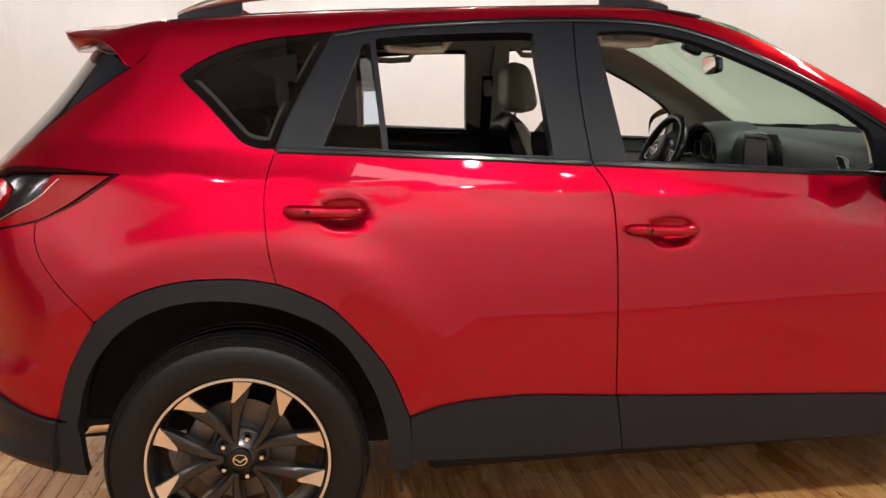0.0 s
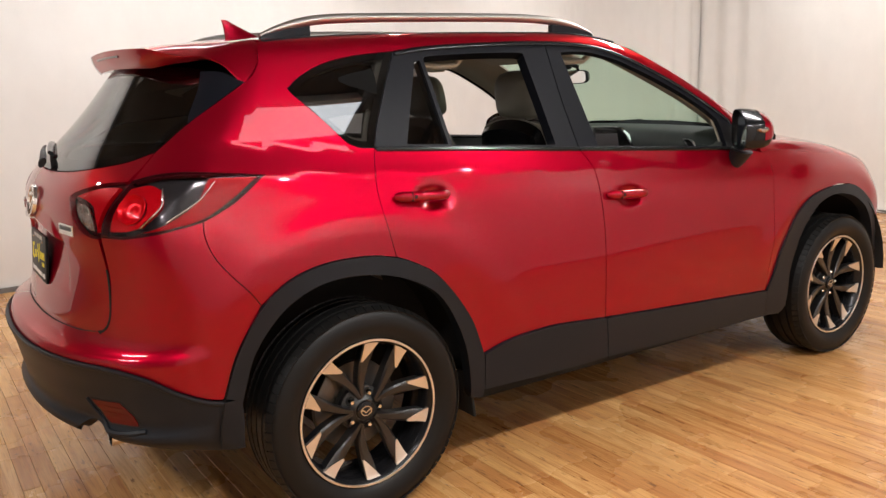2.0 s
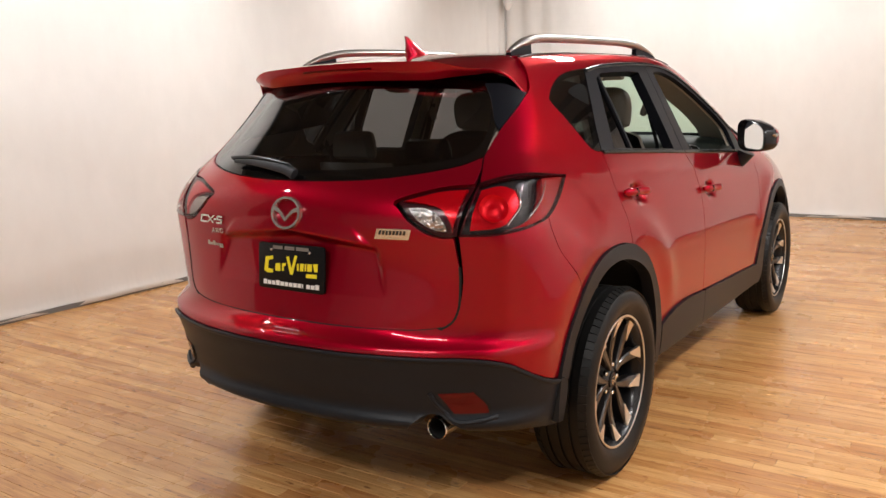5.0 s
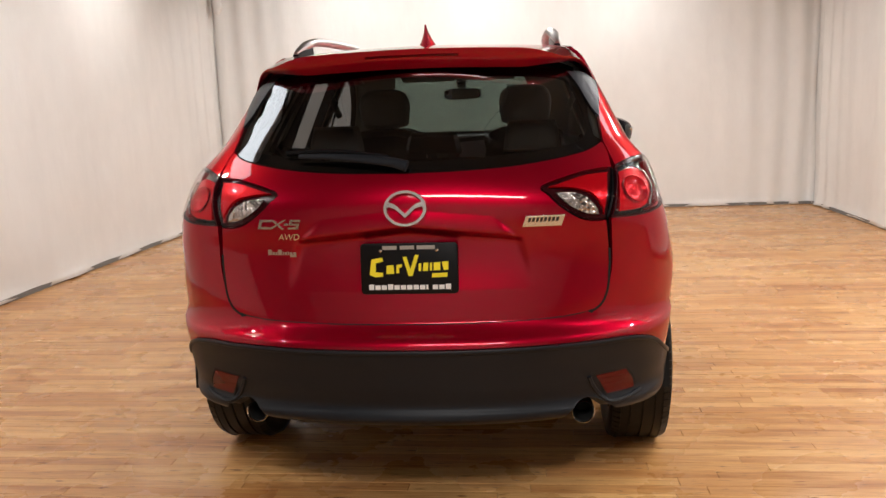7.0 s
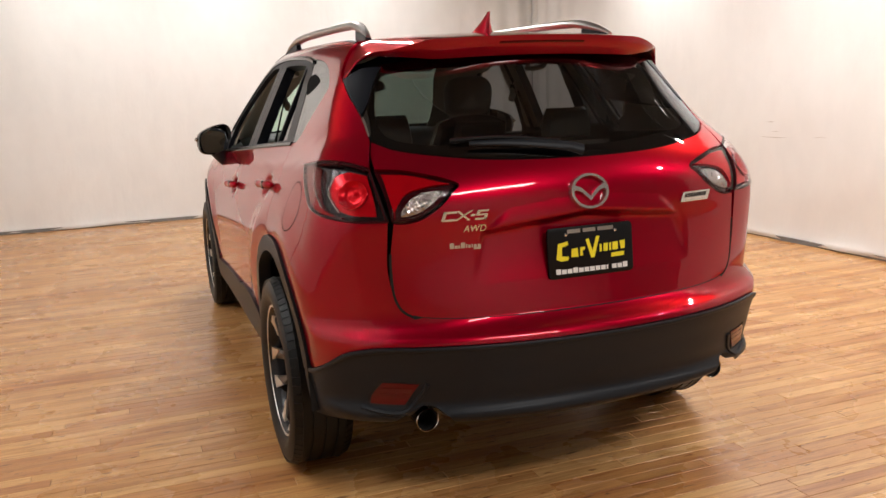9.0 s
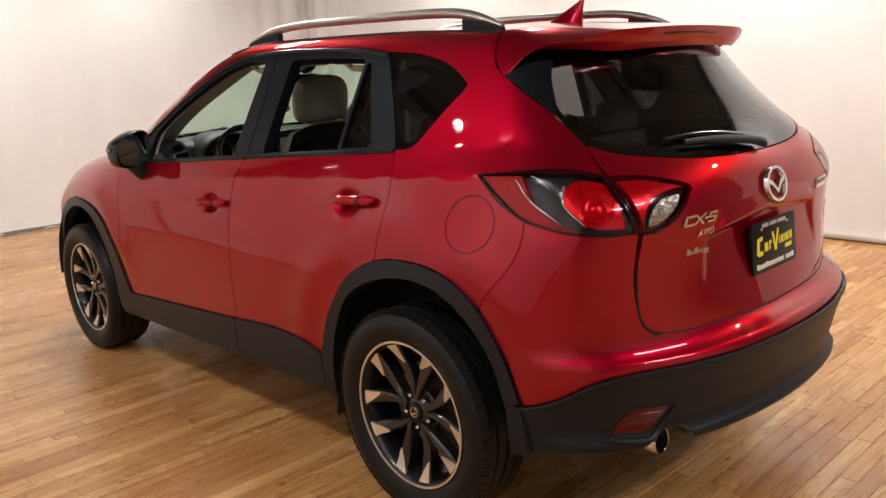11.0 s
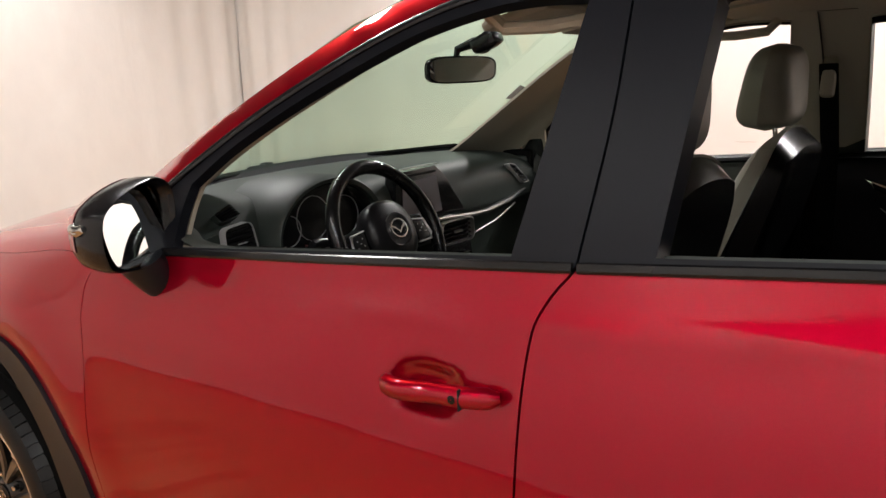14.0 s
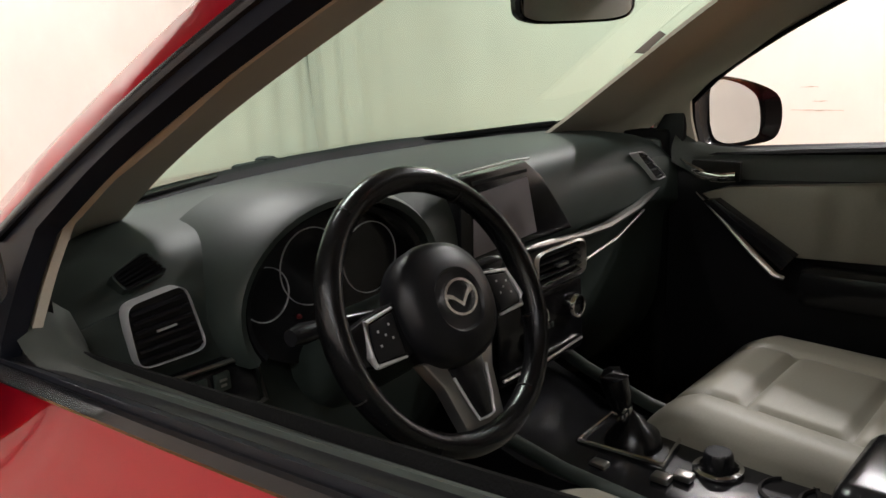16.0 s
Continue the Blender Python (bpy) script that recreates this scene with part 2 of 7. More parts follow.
SIDE_Y = (-0.70, -0.35, 0.15, 1.05, 1.95, 2.70, 3.40)
SIDE_S = (0.15, 0.30, 0.48, 0.66, 0.80, 0.875, 0.925, 1.00)
SIDE_W = ((0.74, 0.805, 0.83, 0.835, 0.83, 0.80, 0.785, 0.70),
          (0.80, 0.855, 0.875, 0.885, 0.855, 0.822, 0.797, 0.735),
          (0.83, 0.868, 0.885, 0.893, 0.862, 0.832, 0.803, 0.757),
          (0.84, 0.872, 0.888, 0.890, 0.872, 0.850, 0.828, 0.795),
          (0.84, 0.872, 0.885, 0.893, 0.885, 0.868, 0.845, 0.818),
          (0.83, 0.868, 0.885, 0.895, 0.885, 0.865, 0.84, 0.79),
          (0.72, 0.77, 0.80, 0.80, 0.76, 0.70, 0.66, 0.60))
LEAN_Y = (-0.60, -0.10, 0.30, 1.00, 1.40, 2.00)
LEAN = (0.46, 0.46, 0.445, 0.44, 0.45, 0.46)


def half_width(y, z):
    zb = belt(y)
    low = np.einsum("ni,nj,ij->n", basis(SIDE_Y, y), basis(SIDE_S, np.minimum(z / zb, 1)), np.array(SIDE_W))
    up = np.maximum(z - zb, 0)
    low = low + 0.007 * np.exp(-np.sqrt((z - zb + 0.078) ** 2 + 2e-5) / 0.03) * np.clip((2.0 - y) / 0.8, 0, 1)
    for hy, hz in ((0.315, 1.03), (1.235, 0.95)):
        low = low - 0.026 * np.exp(-(((y - hy) / 0.062) ** 2 + ((z - hz) / 0.036) ** 2) ** 2)
    for hy in (0.0, 2.70):
        r = np.sqrt((y - hy) ** 2 + (z - 0.36) ** 2)
        low = low + 0.013 * np.exp(-((r - 0.62) / 0.075) ** 2) * np.clip((z - 0.45) / 0.2, 0, 1) * np.clip((1.06 - z) / 0.15, 0, 1)
    return low - spline(LEAN_Y, LEAN, y) * up - 0.10 * up ** 2


REAR_Z = (0.25, 0.352, 0.376, 0.394, 0.408, 0.424, 0.448, 0.48, 0.55, 0.625, 0.645, 0.660, 0.672, 0.683, 0.70, 0.78, 0.94, 1.05, 1.155, 1.30, 1.45, 1.56)
REAR_Y = (-0.74, -0.822, -0.866, -0.886, -0.883, -0.870, -0.868, -0.878, -0.893, -0.908, -0.904, -0.888, -0.856, -0.832, -0.822, -0.806, -0.787, -0.792, -0.745, -0.62, -0.50, -0.42)
BOW_Z = (0.25, 0.6, 0.9, 1.1, 1.25, 1.5)
BOW = (0.22, 0.22, 0.09, 0.13, 0.29, 0.45)


def rear_end(x, z):
    x2 = x * x
    edge = lambda v, w: 1 / (1 + np.exp(-np.clip(v / w, -60, 60)))
    a = np.abs(x)
    pocket = edge(0.985 - 0.10 * a - z, 0.0045) * edge(0.350 + 0.22 * (0.985 - z) - a, 0.006) * np.clip((z - 0.79) / 0.185, 0, 1)
    ledge = np.clip((1.048 - 0.10 * a - z) / 0.063, 0, 1) * edge(z - 0.985 + 0.10 * a, 0.0045) * edge(0.275 + 1.2 * (1.045 - 0.10 * a - z) - a, 0.005)
    return 0.024 * pocket - 0.018 * ledge + spline(REAR_Z, REAR_Y, z) + spline(BOW_Z, BOW, z) * x2 + 0.25 * x2 * x2


ROOF_Y = (-0.70, -0.40, 0.0, 0.50, 1.00, 1.30, 1.50, 1.75, 2.10, 2.36, 2.48, 2.80, 3.20, 3.50, 3.62)
ROOF_Z = (1.522, 1.563, 1.594, 1.612, 1.620, 1.613, 1.578, 1.474, 1.296, 1.168, 1.148, 1.113, 1.025, 0.90, 0.80)
SWEEP_Y = (0.9, 1.3, 1.9, 2.4, 3.0, 3.5)
SWEEP = (0.0, 0.0, 0.12, 0.22, 0.2, 0.25)


def top(x, y):
    q = y + spline(SWEEP_Y, SWEEP, y) * x * x
    return spline(ROOF_Y, ROOF_Z, q) - 0.085 * x * x


def body(p):
    """Below zero inside the car's outer skin."""
    x, y, z = np.abs(p[:, 0]), p[:, 1], p[:, 2]
    f = smax(x - half_width(y, z), z - top(x, y), 0.05)
    f = smax(f, rear_end(x, z) - y, 0.10)
    return smax(f, y - 3.60 + 0.5 * x * x, 0.2)


def cast(start, way, far, offset=0.0, steps=26):
    """Where rays that start outside meet the skin, lowered by offset."""
    lo = np.zeros(len(start))
    hi = np.full(len(start), float(far))
    for _ in range(steps):
        mid = (lo + hi) / 2
        inside = body(start + way * mid[:, None]) < -offset
        hi = np.where(inside, mid, hi)
        lo = np.where(inside, lo, mid)
    return start + way * ((lo + hi) / 2)[:, None]


def slope(p, h=0.004):
    g = np.stack([body(p + h * e) - body(p - h * e) for e in np.eye(3)], axis=1)
    return g / np.linalg.norm(g, axis=1)[:, None]


CORE = np.array((0.0, 0.35, 0.80))


def onto(view, uv, lift=0.0):
    """Places of a view's plane coordinates on the skin, raised by lift."""
    n = len(uv)
    a, b = uv[:, 0], uv[:, 1]
    if view == "side":
        s, w, far = np.stack([np.full(n, 1.2), a, b], 1), np.tile((-1.0, 0, 0), (n, 1)), 1.2
    elif view == "rear":
        s, w, far = np.stack([a, np.full(n, -1.4), b], 1), np.tile((0, 1.0, 0), (n, 1)), 1.6
    elif view == "top":
        s, w, far = np.stack([a, b, np.full(n, 2.0)], 1), np.tile((0, 0, -1.0), (n, 1)), 1.4
    else:
        d = np.stack([np.cos(b) * np.sin(a), -np.cos(b) * np.cos(a), np.sin(b)], 1)
        s, w, far = CORE + 4.0 * d, -d, 4.0
    return cast(s, w, far, -lift)


def flat(view, p):
    """Plane coordinates of places."""
    p = np.asarray(p, float)
    if view == "side":
        return p[:, 1:3]
    if view == "rear":
        return p[:, [0, 2]]
    if view == "top":
        return p[:, :2]
    d = p - CORE
    return np.stack([np.arctan2(d[:, 0], -d[:, 1]), np.arctan2(d[:, 2], np.hypot(d[:, 0], d[:, 1]))], 1)


def inset(loop, d):
    """Moves a closed outline inwards by d."""
    area = 0.5 * np.sum(loop[:, 0] * np.roll(loop[:, 1], -1) - np.roll(loop[:, 0], -1) * loop[:, 1])
    t = np.roll(loop, -1, 0) - loop
    t /= np.linalg.norm(t, axis=1)[:, None] + 1e-12
    n = np.stack([-t[:, 1], t[:, 0]], 1) * np.sign(area)
    m = n + np.roll(n, 1, 0)
    m /= np.maximum(np.sum(m * m, axis=1)[:, None] / 2, 0.4)
    return loop + m * d


def within(loops, q):
    c = np.zeros(len(q), bool)
    for p in loops:
        x0, y0 = p[:, 0], p[:, 1]
        x1, y1 = np.roll(x0, -1), np.roll(y0, -1)
        for i in range(len(p)):
            if y0[i] != y1[i]:
                hit = ((y0[i] > q[:, 1]) != (y1[i] > q[:, 1])) & (q[:, 0] < (x1[i] - x0[i]) * (q[:, 1] - y0[i]) / (y1[i] - y0[i]) + x0[i])
                c ^= hit
    return c


def panel(name, view, loops, mat, parent=None, side=1, lift=0.0, grid=0.03, rim=0.018, gap=0.002, label="", surface=None):
    """A sheet of the skin inside the first outline and outside the others, with its edges turned in. side: -1 mirrors it."""
    loops = [inset(p, gap if i == 0 else -gap) for i, p in enumerate(loops)]
    verts, edges = [], []
    for p in loops:
        b = len(verts)
        verts.extend(map(tuple, p))
        edges.extend((b + i, b + (i + 1) % len(p)) for i in range(len(p)))
    edge = np.array(verts)
    lo, hi = edge.min(0), edge.max(0)
    gx, gy = np.meshgrid(np.arange(lo[0], hi[0], grid), np.arange(lo[1], hi[1], grid))
    q = np.stack([gx.ravel(), gy.ravel()], 1)
    q = q[within(loops, q)]
    if len(q):
        near = np.min(np.hypot(q[:, None, 0] - edge[None, :, 0], q[:, None, 1] - edge[None, :, 1]), axis=1)
        verts.extend(map(tuple, q[near > 0.4 * grid]))
    v2, _, tris, *_ = delaunay_2d_cdt([Vector(v) for v in verts], edges, [], 0, 1e-7)
    uv = np.array([tuple(v) for v in v2])
    tri = np.array([t for t in tris if len(t) == 3])
    tri = tri[within(loops, uv[tri].mean(1))]
    p3 = surface(uv) if surface else onto(view, uv, lift)
    nor = slope(p3) if surface is None else np.zeros((len(p3), 3))
    a, b, c = p3[tri[:, 0]], p3[tri[:, 1]], p3[tri[:, 2]]
    turn = np.sum(np.cross(b - a, c - a) * slope((a + b + c) / 3), axis=1) < 0
    tri[turn] = tri[turn][:, ::-1]
    count = {}
    for t in tri:
        for i in range(3):
            e = (t[i], t[(i + 1) % 3])
            count[e] = count.get(e, 0) + 1
    border = [e for e in count if (e[1], e[0]) not in count]
    top_of, low_of = {}, {}
    pts, faces, norms = [tuple(p) for p in p3], [tuple(t) for t in tri], [tuple(n) for n in nor]
    skin = slope(p3)
    for e in border:
        for i in e:
            if i not in top_of:
                top_of[i], low_of[i] = len(pts), len(pts) + 1
                pts.extend((tuple(p3[i]), tuple(p3[i] - skin[i] * rim)))
                norms.extend(((0, 0, 0), (0, 0, 0)))
        i, j = e
        faces.append((top_of[j], top_of[i], low_of[i], low_of[j]))
    if side < 0:
        pts = [(-x, y, z) for x, y, z in pts]
        norms = [(-x, y, z) for x, y, z in norms]
        faces = [f[::-1] for f in faces]
    me = bpy.data.meshes.new(name)
    me.from_pydata(pts, [], faces)
    me.shade_smooth()
    if surface is None:
        me.normals_split_custom_set_from_vertices(norms)
    return part(name, me, mat, parent, label)


def strip(bm, pts, width, height, lift=0.0):
    """A raised bead along places of the skin."""
    pts = np.asarray(pts, float)
    n = slope(pts)
    t = np.gradient(pts, axis=0)
    t /= np.linalg.norm(t, axis=1)[:, None]
    s = np.cross(t, n)
    rows = []
    for p, a, b in zip(pts, n, s):
        rows.append([bm.verts.new(Vector(p + b * u * width / 2 + a * (lift + v * height))) for u, v in ((-1, -0.5), (-1, 0.6), (-0.6, 1), (0.6, 1), (1, 0.6), (1, -0.5))])
    for p, q in zip(rows, rows[1:]):
        for k in range(5):
            bm.faces.new((p[k], p[k + 1], q[k + 1], q[k]))
    bm.faces.new(rows[0])
    bm.faces.new(rows[-1][::-1])
    return bm


# ---- outlines of the car, (y, z) along its side ----
QUARTER_TOP = ((-0.117, 1.403), (-0.06, 1.442), (0.027, 1.479), (0.133, 1.503), (0.241, 1.515), (0.308, 1.520))
QUARTER_FRONT = ((0.308, 1.520), (0.234, 1.397), (0.170, 1.283), (0.135, 1.203))
QUARTER_LOW = ((0.135, 1.203), (0.09, 1.206), (0.051, 1.220), (0.022, 1.247), (-0.046, 1.325), (-0.101, 1.380), (-0.117, 1.403))
DOOR_TOP_R = ((0.308, 1.520), (0.43, 1.537), (0.63, 1.550), (0.84, 1.558), (1.01, 1.560))
DOOR_TOP_F = ((1.01, 1.560), (1.15, 1.556), (1.30, 1.540), (1.45, 1.497), (1.60, 1.432), (1.75, 1.355), (1.88, 1.275), (1.965, 1.215))
BELT_R = ((0.135, 1.200), (1.016, 1.142))
BELT_F = ((1.016, 1.142), (1.50, 1.112), (1.90, 1.088), (2.01, 1.078))
GAP_UP = ((1.01, 1.560), (1.003, 1.346), (1.016, 1.142))
GAP_LOW = ((1.016, 1.142), (1.049, 1.097), (1.066, 1.042), (1.069, 0.906), (1.070, 0.718), (1.074, 0.480))
GAP_REAR = ((0.135, 1.200), (0.110, 1.129), (0.101, 1.054), (0.109, 0.944), (0.126, 0.858))
GAP_FRONT = ((2.01, 1.078), (2.12, 1.06), (2.165, 1.01), (2.158, 0.95), (2.140, 0.87), (2.135, 0.65), (2.125, 0.50), (2.124, 0.416))
SILL_R = ((0.474, 0.455), (0.55, 0.478), (0.63, 0.492), (0.74, 0.498), (0.836, 0.498), (1.074, 0.480))
SILL_F = ((1.074, 0.480), (1.345, 0.462), (1.605, 0.446), (2.124, 0.416))
ARCH = ((-0.465, 0.510), (-0.419, 0.646), (-0.339, 0.778), (-0.248, 0.842), (-0.127, 0.874), (0.021, 0.876), (0.126, 0.858), (0.200, 0.826), (0.275, 0.779), (0.362, 0.681), (0.426, 0.581), (0.474, 0.455))
ARCH_IN = ((-0.412, 0.33), (-0.414, 0.485), (-0.372, 0.623), (-0.300, 0.727), (-0.208, 0.792), (-0.101, 0.819), (0.024, 0.815), (0.154, 0.781), (0.273, 0.711), (0.352, 0.593), (0.398, 0.466), (0.422, 0.295))
ARCH_FRONT = ((2.124, 0.416), (2.165, 0.50), (2.205, 0.62), (2.29, 0.752), (2.40, 0.825), (2.55, 0.858), (2.70, 0.866), (2.86, 0.845), (2.99, 0.78), (3.09, 0.68), (3.15, 0.55), (3.17, 0.40))
WINDOW_F = (((1.080, 1.512), (1.17, 1.516), (1.26, 1.509), (1.38, 1.482), (1.48, 1.444), (1.60, 1.391), (1.70, 1.341), (1.80, 1.283), (1.885, 1.218)),
            ((1.885, 1.218), (1.892, 1.17), (1.890, 1.103)), ((1.890, 1.103), (1.50, 1.128), (1.122, 1.152)), ((1.122, 1.152), (1.098, 1.34), (1.080, 1.506)))
WINDOW_R = (((0.425, 1.490), (0.45, 1.500), (0.65, 1.510), (0.86, 1.512), (0.882, 1.500)), ((0.882, 1.500), (0.893, 1.33), (0.905, 1.168)),
            ((0.905, 1.168), (0.445, 1.196)), ((0.445, 1.196), (0.425, 1.490)))
PANE_R = (((0.385, 1.480), (0.405, 1.486)), ((0.405, 1.486), (0.425, 1.199)), ((0.425, 1.199), (0.265, 1.209)), ((0.265, 1.209), (0.325, 1.345), (0.385, 1.480)))


def on_side(pts):
    return onto("side", np.asarray(pts, float))


# ---- the car ----
car = tagged(new("car"), "glossy red sport utility car with black cladding on the wooden floor", "car")

SEAM = ((0.560, -0.165, 1.540), (0.605, -0.185, 1.490), (0.632, -0.215, 1.450), (0.640, -0.246, 1.427))
GLASS_SIDE = ((0.640, -0.246, 1.427), (0.640, -0.330, 1.370), (0.628, -0.430, 1.300), (0.634, -0.535, 1.228))
TAIL_TOP = ((0.655, -0.600, 1.148), (0.72, -0.530, 1.168), (0.783, -0.405, 1.167), (0.797, -0.266, 1.152))
TAIL_LOW = ((0.797, -0.266, 1.152), (0.834, -0.382, 1.086), (0.838, -0.479, 1.036), (0.801, -0.569, 1.010), (0.724, -0.641, 0.994), (0.630, -0.692, 0.992))
GATE_SIDE = ((0.630, -0.692, 0.992), (0.640, -0.692, 0.90), (0.640, -0.692, 0.840), (0.632, -0.715, 0.760), (0.600, -0.755, 0.712), (0.526, -0.799, 0.693), (0.340, -0.849, 0.687), (0.0, -0.868, 0.686))
BUMPER_TOP = ((0.0, -0.907, 0.628), (0.20, -0.90, 0.628), (0.425, -0.86, 0.629), (0.562, -0.815, 0.628), (0.70, -0.745, 0.624), (0.785, -0.673, 0.600), (0.831, -0.581, 0.548), (0.852, -0.509, 0.516), (0.860, -0.465, 0.505))
BUMPER_SEAM = ((0.838, -0.479, 1.036), (0.852, -0.480, 0.99), (0.866, -0.450, 0.92), (0.884, -0.372, 0.830), (0.887, -0.339, 0.778))


def joined(*runs):
    return ring(*runs)


for side in (1, -1):
    arch_up = on_side(curve(ARCH[2:7]))
    side_loop = np.vstack([
        curve(SEAM), curve(GLASS_SIDE), curve(((0.634, -0.535, 1.228), (0.655, -0.600, 1.148))), curve(TAIL_TOP),
        curve(TAIL_LOW[:3]), curve(BUMPER_SEAM), arch_up,
        on_side(curve(GAP_REAR)[::-1]), on_side(curve(QUARTER_LOW)), on_side(curve(QUARTER_TOP)), on_side(curve(DOOR_TOP_R)), on_side(curve(DOOR_TOP_F)),
        on_side(curve(((1.965, 1.215), (2.01, 1.15), (2.02, 1.078)))),
        curve(((0.79, 2.11, 1.085), (0.735, 2.08, 1.170), (0.690, 1.93, 1.27), (0.645, 1.75, 1.39), (0.605, 1.56, 1.485), (0.575, 1.42, 1.535))),
        curve(((0.545, 1.25, 1.570), (0.522, 1.0, 1.590), (0.512, 0.6, 1.592), (0.515, 0.2, 1.582), (0.530, -0.10, 1.558), (0.555, -0.16, 1.543)))])
    keep = [side_loop[0]]
    for q in side_loop[1:]:
        if np.linalg.norm(q - keep[-1]) > 0.004:
            keep.append(q)
    panel("side_panel", "ball", [flat("ball", np.array(keep))], RED, car, side, grid=0.026, gap=0.001)
    doors = []
    doors.append(panel("rear_door", "side", [ring(BELT_R, GAP_LOW, SILL_R[::-1], ARCH[6:][::-1], GAP_REAR[::-1])], RED, car, side, grid=0.02))
    doors.append(panel("front_door", "side", [ring(BELT_F, GAP_FRONT, SILL_F[::-1], GAP_LOW[::-1])], RED, car, side, grid=0.02))
    panel("front_fender", "side", [ring(GAP_FRONT[1:], ARCH_FRONT, ((3.17, 0.40), (3.45, 0.42), (3.47, 0.70), (3.30, 0.86)), ((3.30, 0.86), (2.9, 0.99), (2.5, 1.035), (2.3, 1.06), (2.12, 1.06)))], RED, car, side, grid=0.03, gap=0.0004)
    panel("window_frame", "side", [ring(DOOR_TOP_R, GAP_UP, BELT_R[::-1], QUARTER_FRONT[::-1]), ring(*WINDOW_R), ring(*PANE_R)], SATIN, doors[0], side, grid=0.025, rim=0.045, lift=-0.001, label="satin black window frame")
    panel("window_frame", "side", [ring(DOOR_TOP_F, ((1.965, 1.215), (2.00, 1.15), (2.01, 1.078)), BELT_F[::-1], GAP_UP[::-1]), ring(*WINDOW_F)], SATIN, doors[1], side, grid=0.025, rim=0.022, lift=-0.001, label="satin black window frame")
    panel("fixed_pane", "side", [ring(*PANE_R)], PRIVACY, doors[0], side, lift=-0.012, rim=0.003, gap=-0.004, grid=0.05, label="dark tinted pane").visible_shadow = False
    panel("quarter_window", "side", [ring(QUARTER_TOP, QUARTER_FRONT, QUARTER_LOW)], PRIVACY, car, side, lift=-0.002, rim=0.004, gap=0.002, grid=0.03, label="dark tinted quarter window").visible_shadow = False
    q_loop = ring(QUARTER_TOP, QUARTER_FRONT, QUARTER_LOW)
    panel("window_border", "side", [inset(q_loop, -0.006), inset(q_loop, 0.022)], DARK, car, side, lift=-0.010, rim=0.004, gap=0.0, grid=0.04, label="black glass border")
    # cladding
    panel("wheel_arch_trim", "side", [ring(ARCH, ((0.474, 0.455), (0.480, 0.30), (0.422, 0.295)), ARCH_IN[1:][::-1], ((-0.414, 0.485), (-0.44, 0.50), (-0.465, 0.510)))], CLAD, car, side, lift=0.010, rim=0.05, grid=0.03)
    shift = tuple((y + 2.70, z) for y, z in ARCH_IN[1:])
    panel("wheel_arch_trim", "side", [ring(ARCH_FRONT, ((3.17, 0.40), (3.12, 0.295)), shift[::-1], ((2.286, 0.485), (2.27, 0.30), (2.124, 0.29)), ((2.124, 0.29), (2.124, 0.416)))], CLAD, car, side, lift=0.010, rim=0.05, grid=0.03)
    panel("sill_trim", "side", [ring(SILL_R, ((1.074, 0.480), (1.10, 0.307)), ((1.10, 0.307), (0.9, 0.305), (0.48, 0.315)), ((0.48, 0.315), (0.474, 0.455)))], CLAD, doors[0], side, lift=0.012, rim=0.04, grid=0.03)
    panel("sill_trim", "side", [ring(SILL_F, ((2.124, 0.416), (2.124, 0.29)), ((2.124, 0.29), (1.6, 0.295), (1.10, 0.307)), ((1.10, 0.307), (1.074, 0.480)))], CLAD, doors[1], side, lift=0.012, rim=0.04, grid=0.03)
    # tail lamp in the corner
    panel("tail_lamp", "ball", [flat("ball", joined(TAIL_TOP, TAIL_LOW, ((0.630, -0.692, 0.992), (0.640, -0.65, 1.07), (0.655, -0.600, 1.148))))], CLEAR, car, side, lift=0.004, grid=0.02, rim=0.02)

# tailgate, rear bumper, glass
LAMP_IN = ((0.655, 1.148), (0.56, 1.140), (0.430, 1.104), (0.45, 1.075), (0.486, 1.040), (0.54, 1.005), (0.585, 0.992), (0.630, 0.992))
gate_half = curve(((0.634, 1.228), (0.650, 1.19), (0.655, 1.148)), LAMP_IN, tuple((x, z) for x, y, z in GATE_SIDE))
glass_low = curve(((0.634, 1.228), (0.56, 1.198), (0.370, 1.170), (0.188, 1.159), (0.0, 1.156)))


def mirrored(half):
    """Closes an outline that runs from the middle or back to it with its mirror image."""
    other = np.array([(-x, z) for x, z in half[::-1]])
    loop = np.vstack([half, other])
    keep = [loop[0]]
    for q in loop[1:]:
        if np.linalg.norm(q - keep[-1]) > 1e-4:
            keep.append(q)
    if np.linalg.norm(keep[0] - keep[-1]) < 1e-4:
        keep.pop()
    return np.array(keep)


tailgate = panel("tailgate", "rear", [mirrored(np.vstack([glass_low[::-1], gate_half[1:]]))], RED, car, grid=0.0075)
glass_side = curve(tuple((x, z) for x, y, z in GLASS_SIDE))
rear_half = np.vstack([curve(((0.0, 1.498), (0.3, 1.492), (0.50, 1.475), (0.55, 1.462), (0.640, 1.427))), glass_side[1:], glass_low[1:]])
panel("rear_window", "rear", [mirrored(rear_half)], PRIVACY, tailgate, grid=0.03, rim=0.004, lift=-0.002, label="dark tinted rear window").visible_shadow = False
for side in (1, -1):
    panel("tail_lamp_inner", "rear", [ring(LAMP_IN, ((0.630, 0.992), (0.642, 1.07), (0.655, 1.148)))], CLEAR, tailgate, side, lift=0.004, grid=0.015, rim=0.02)

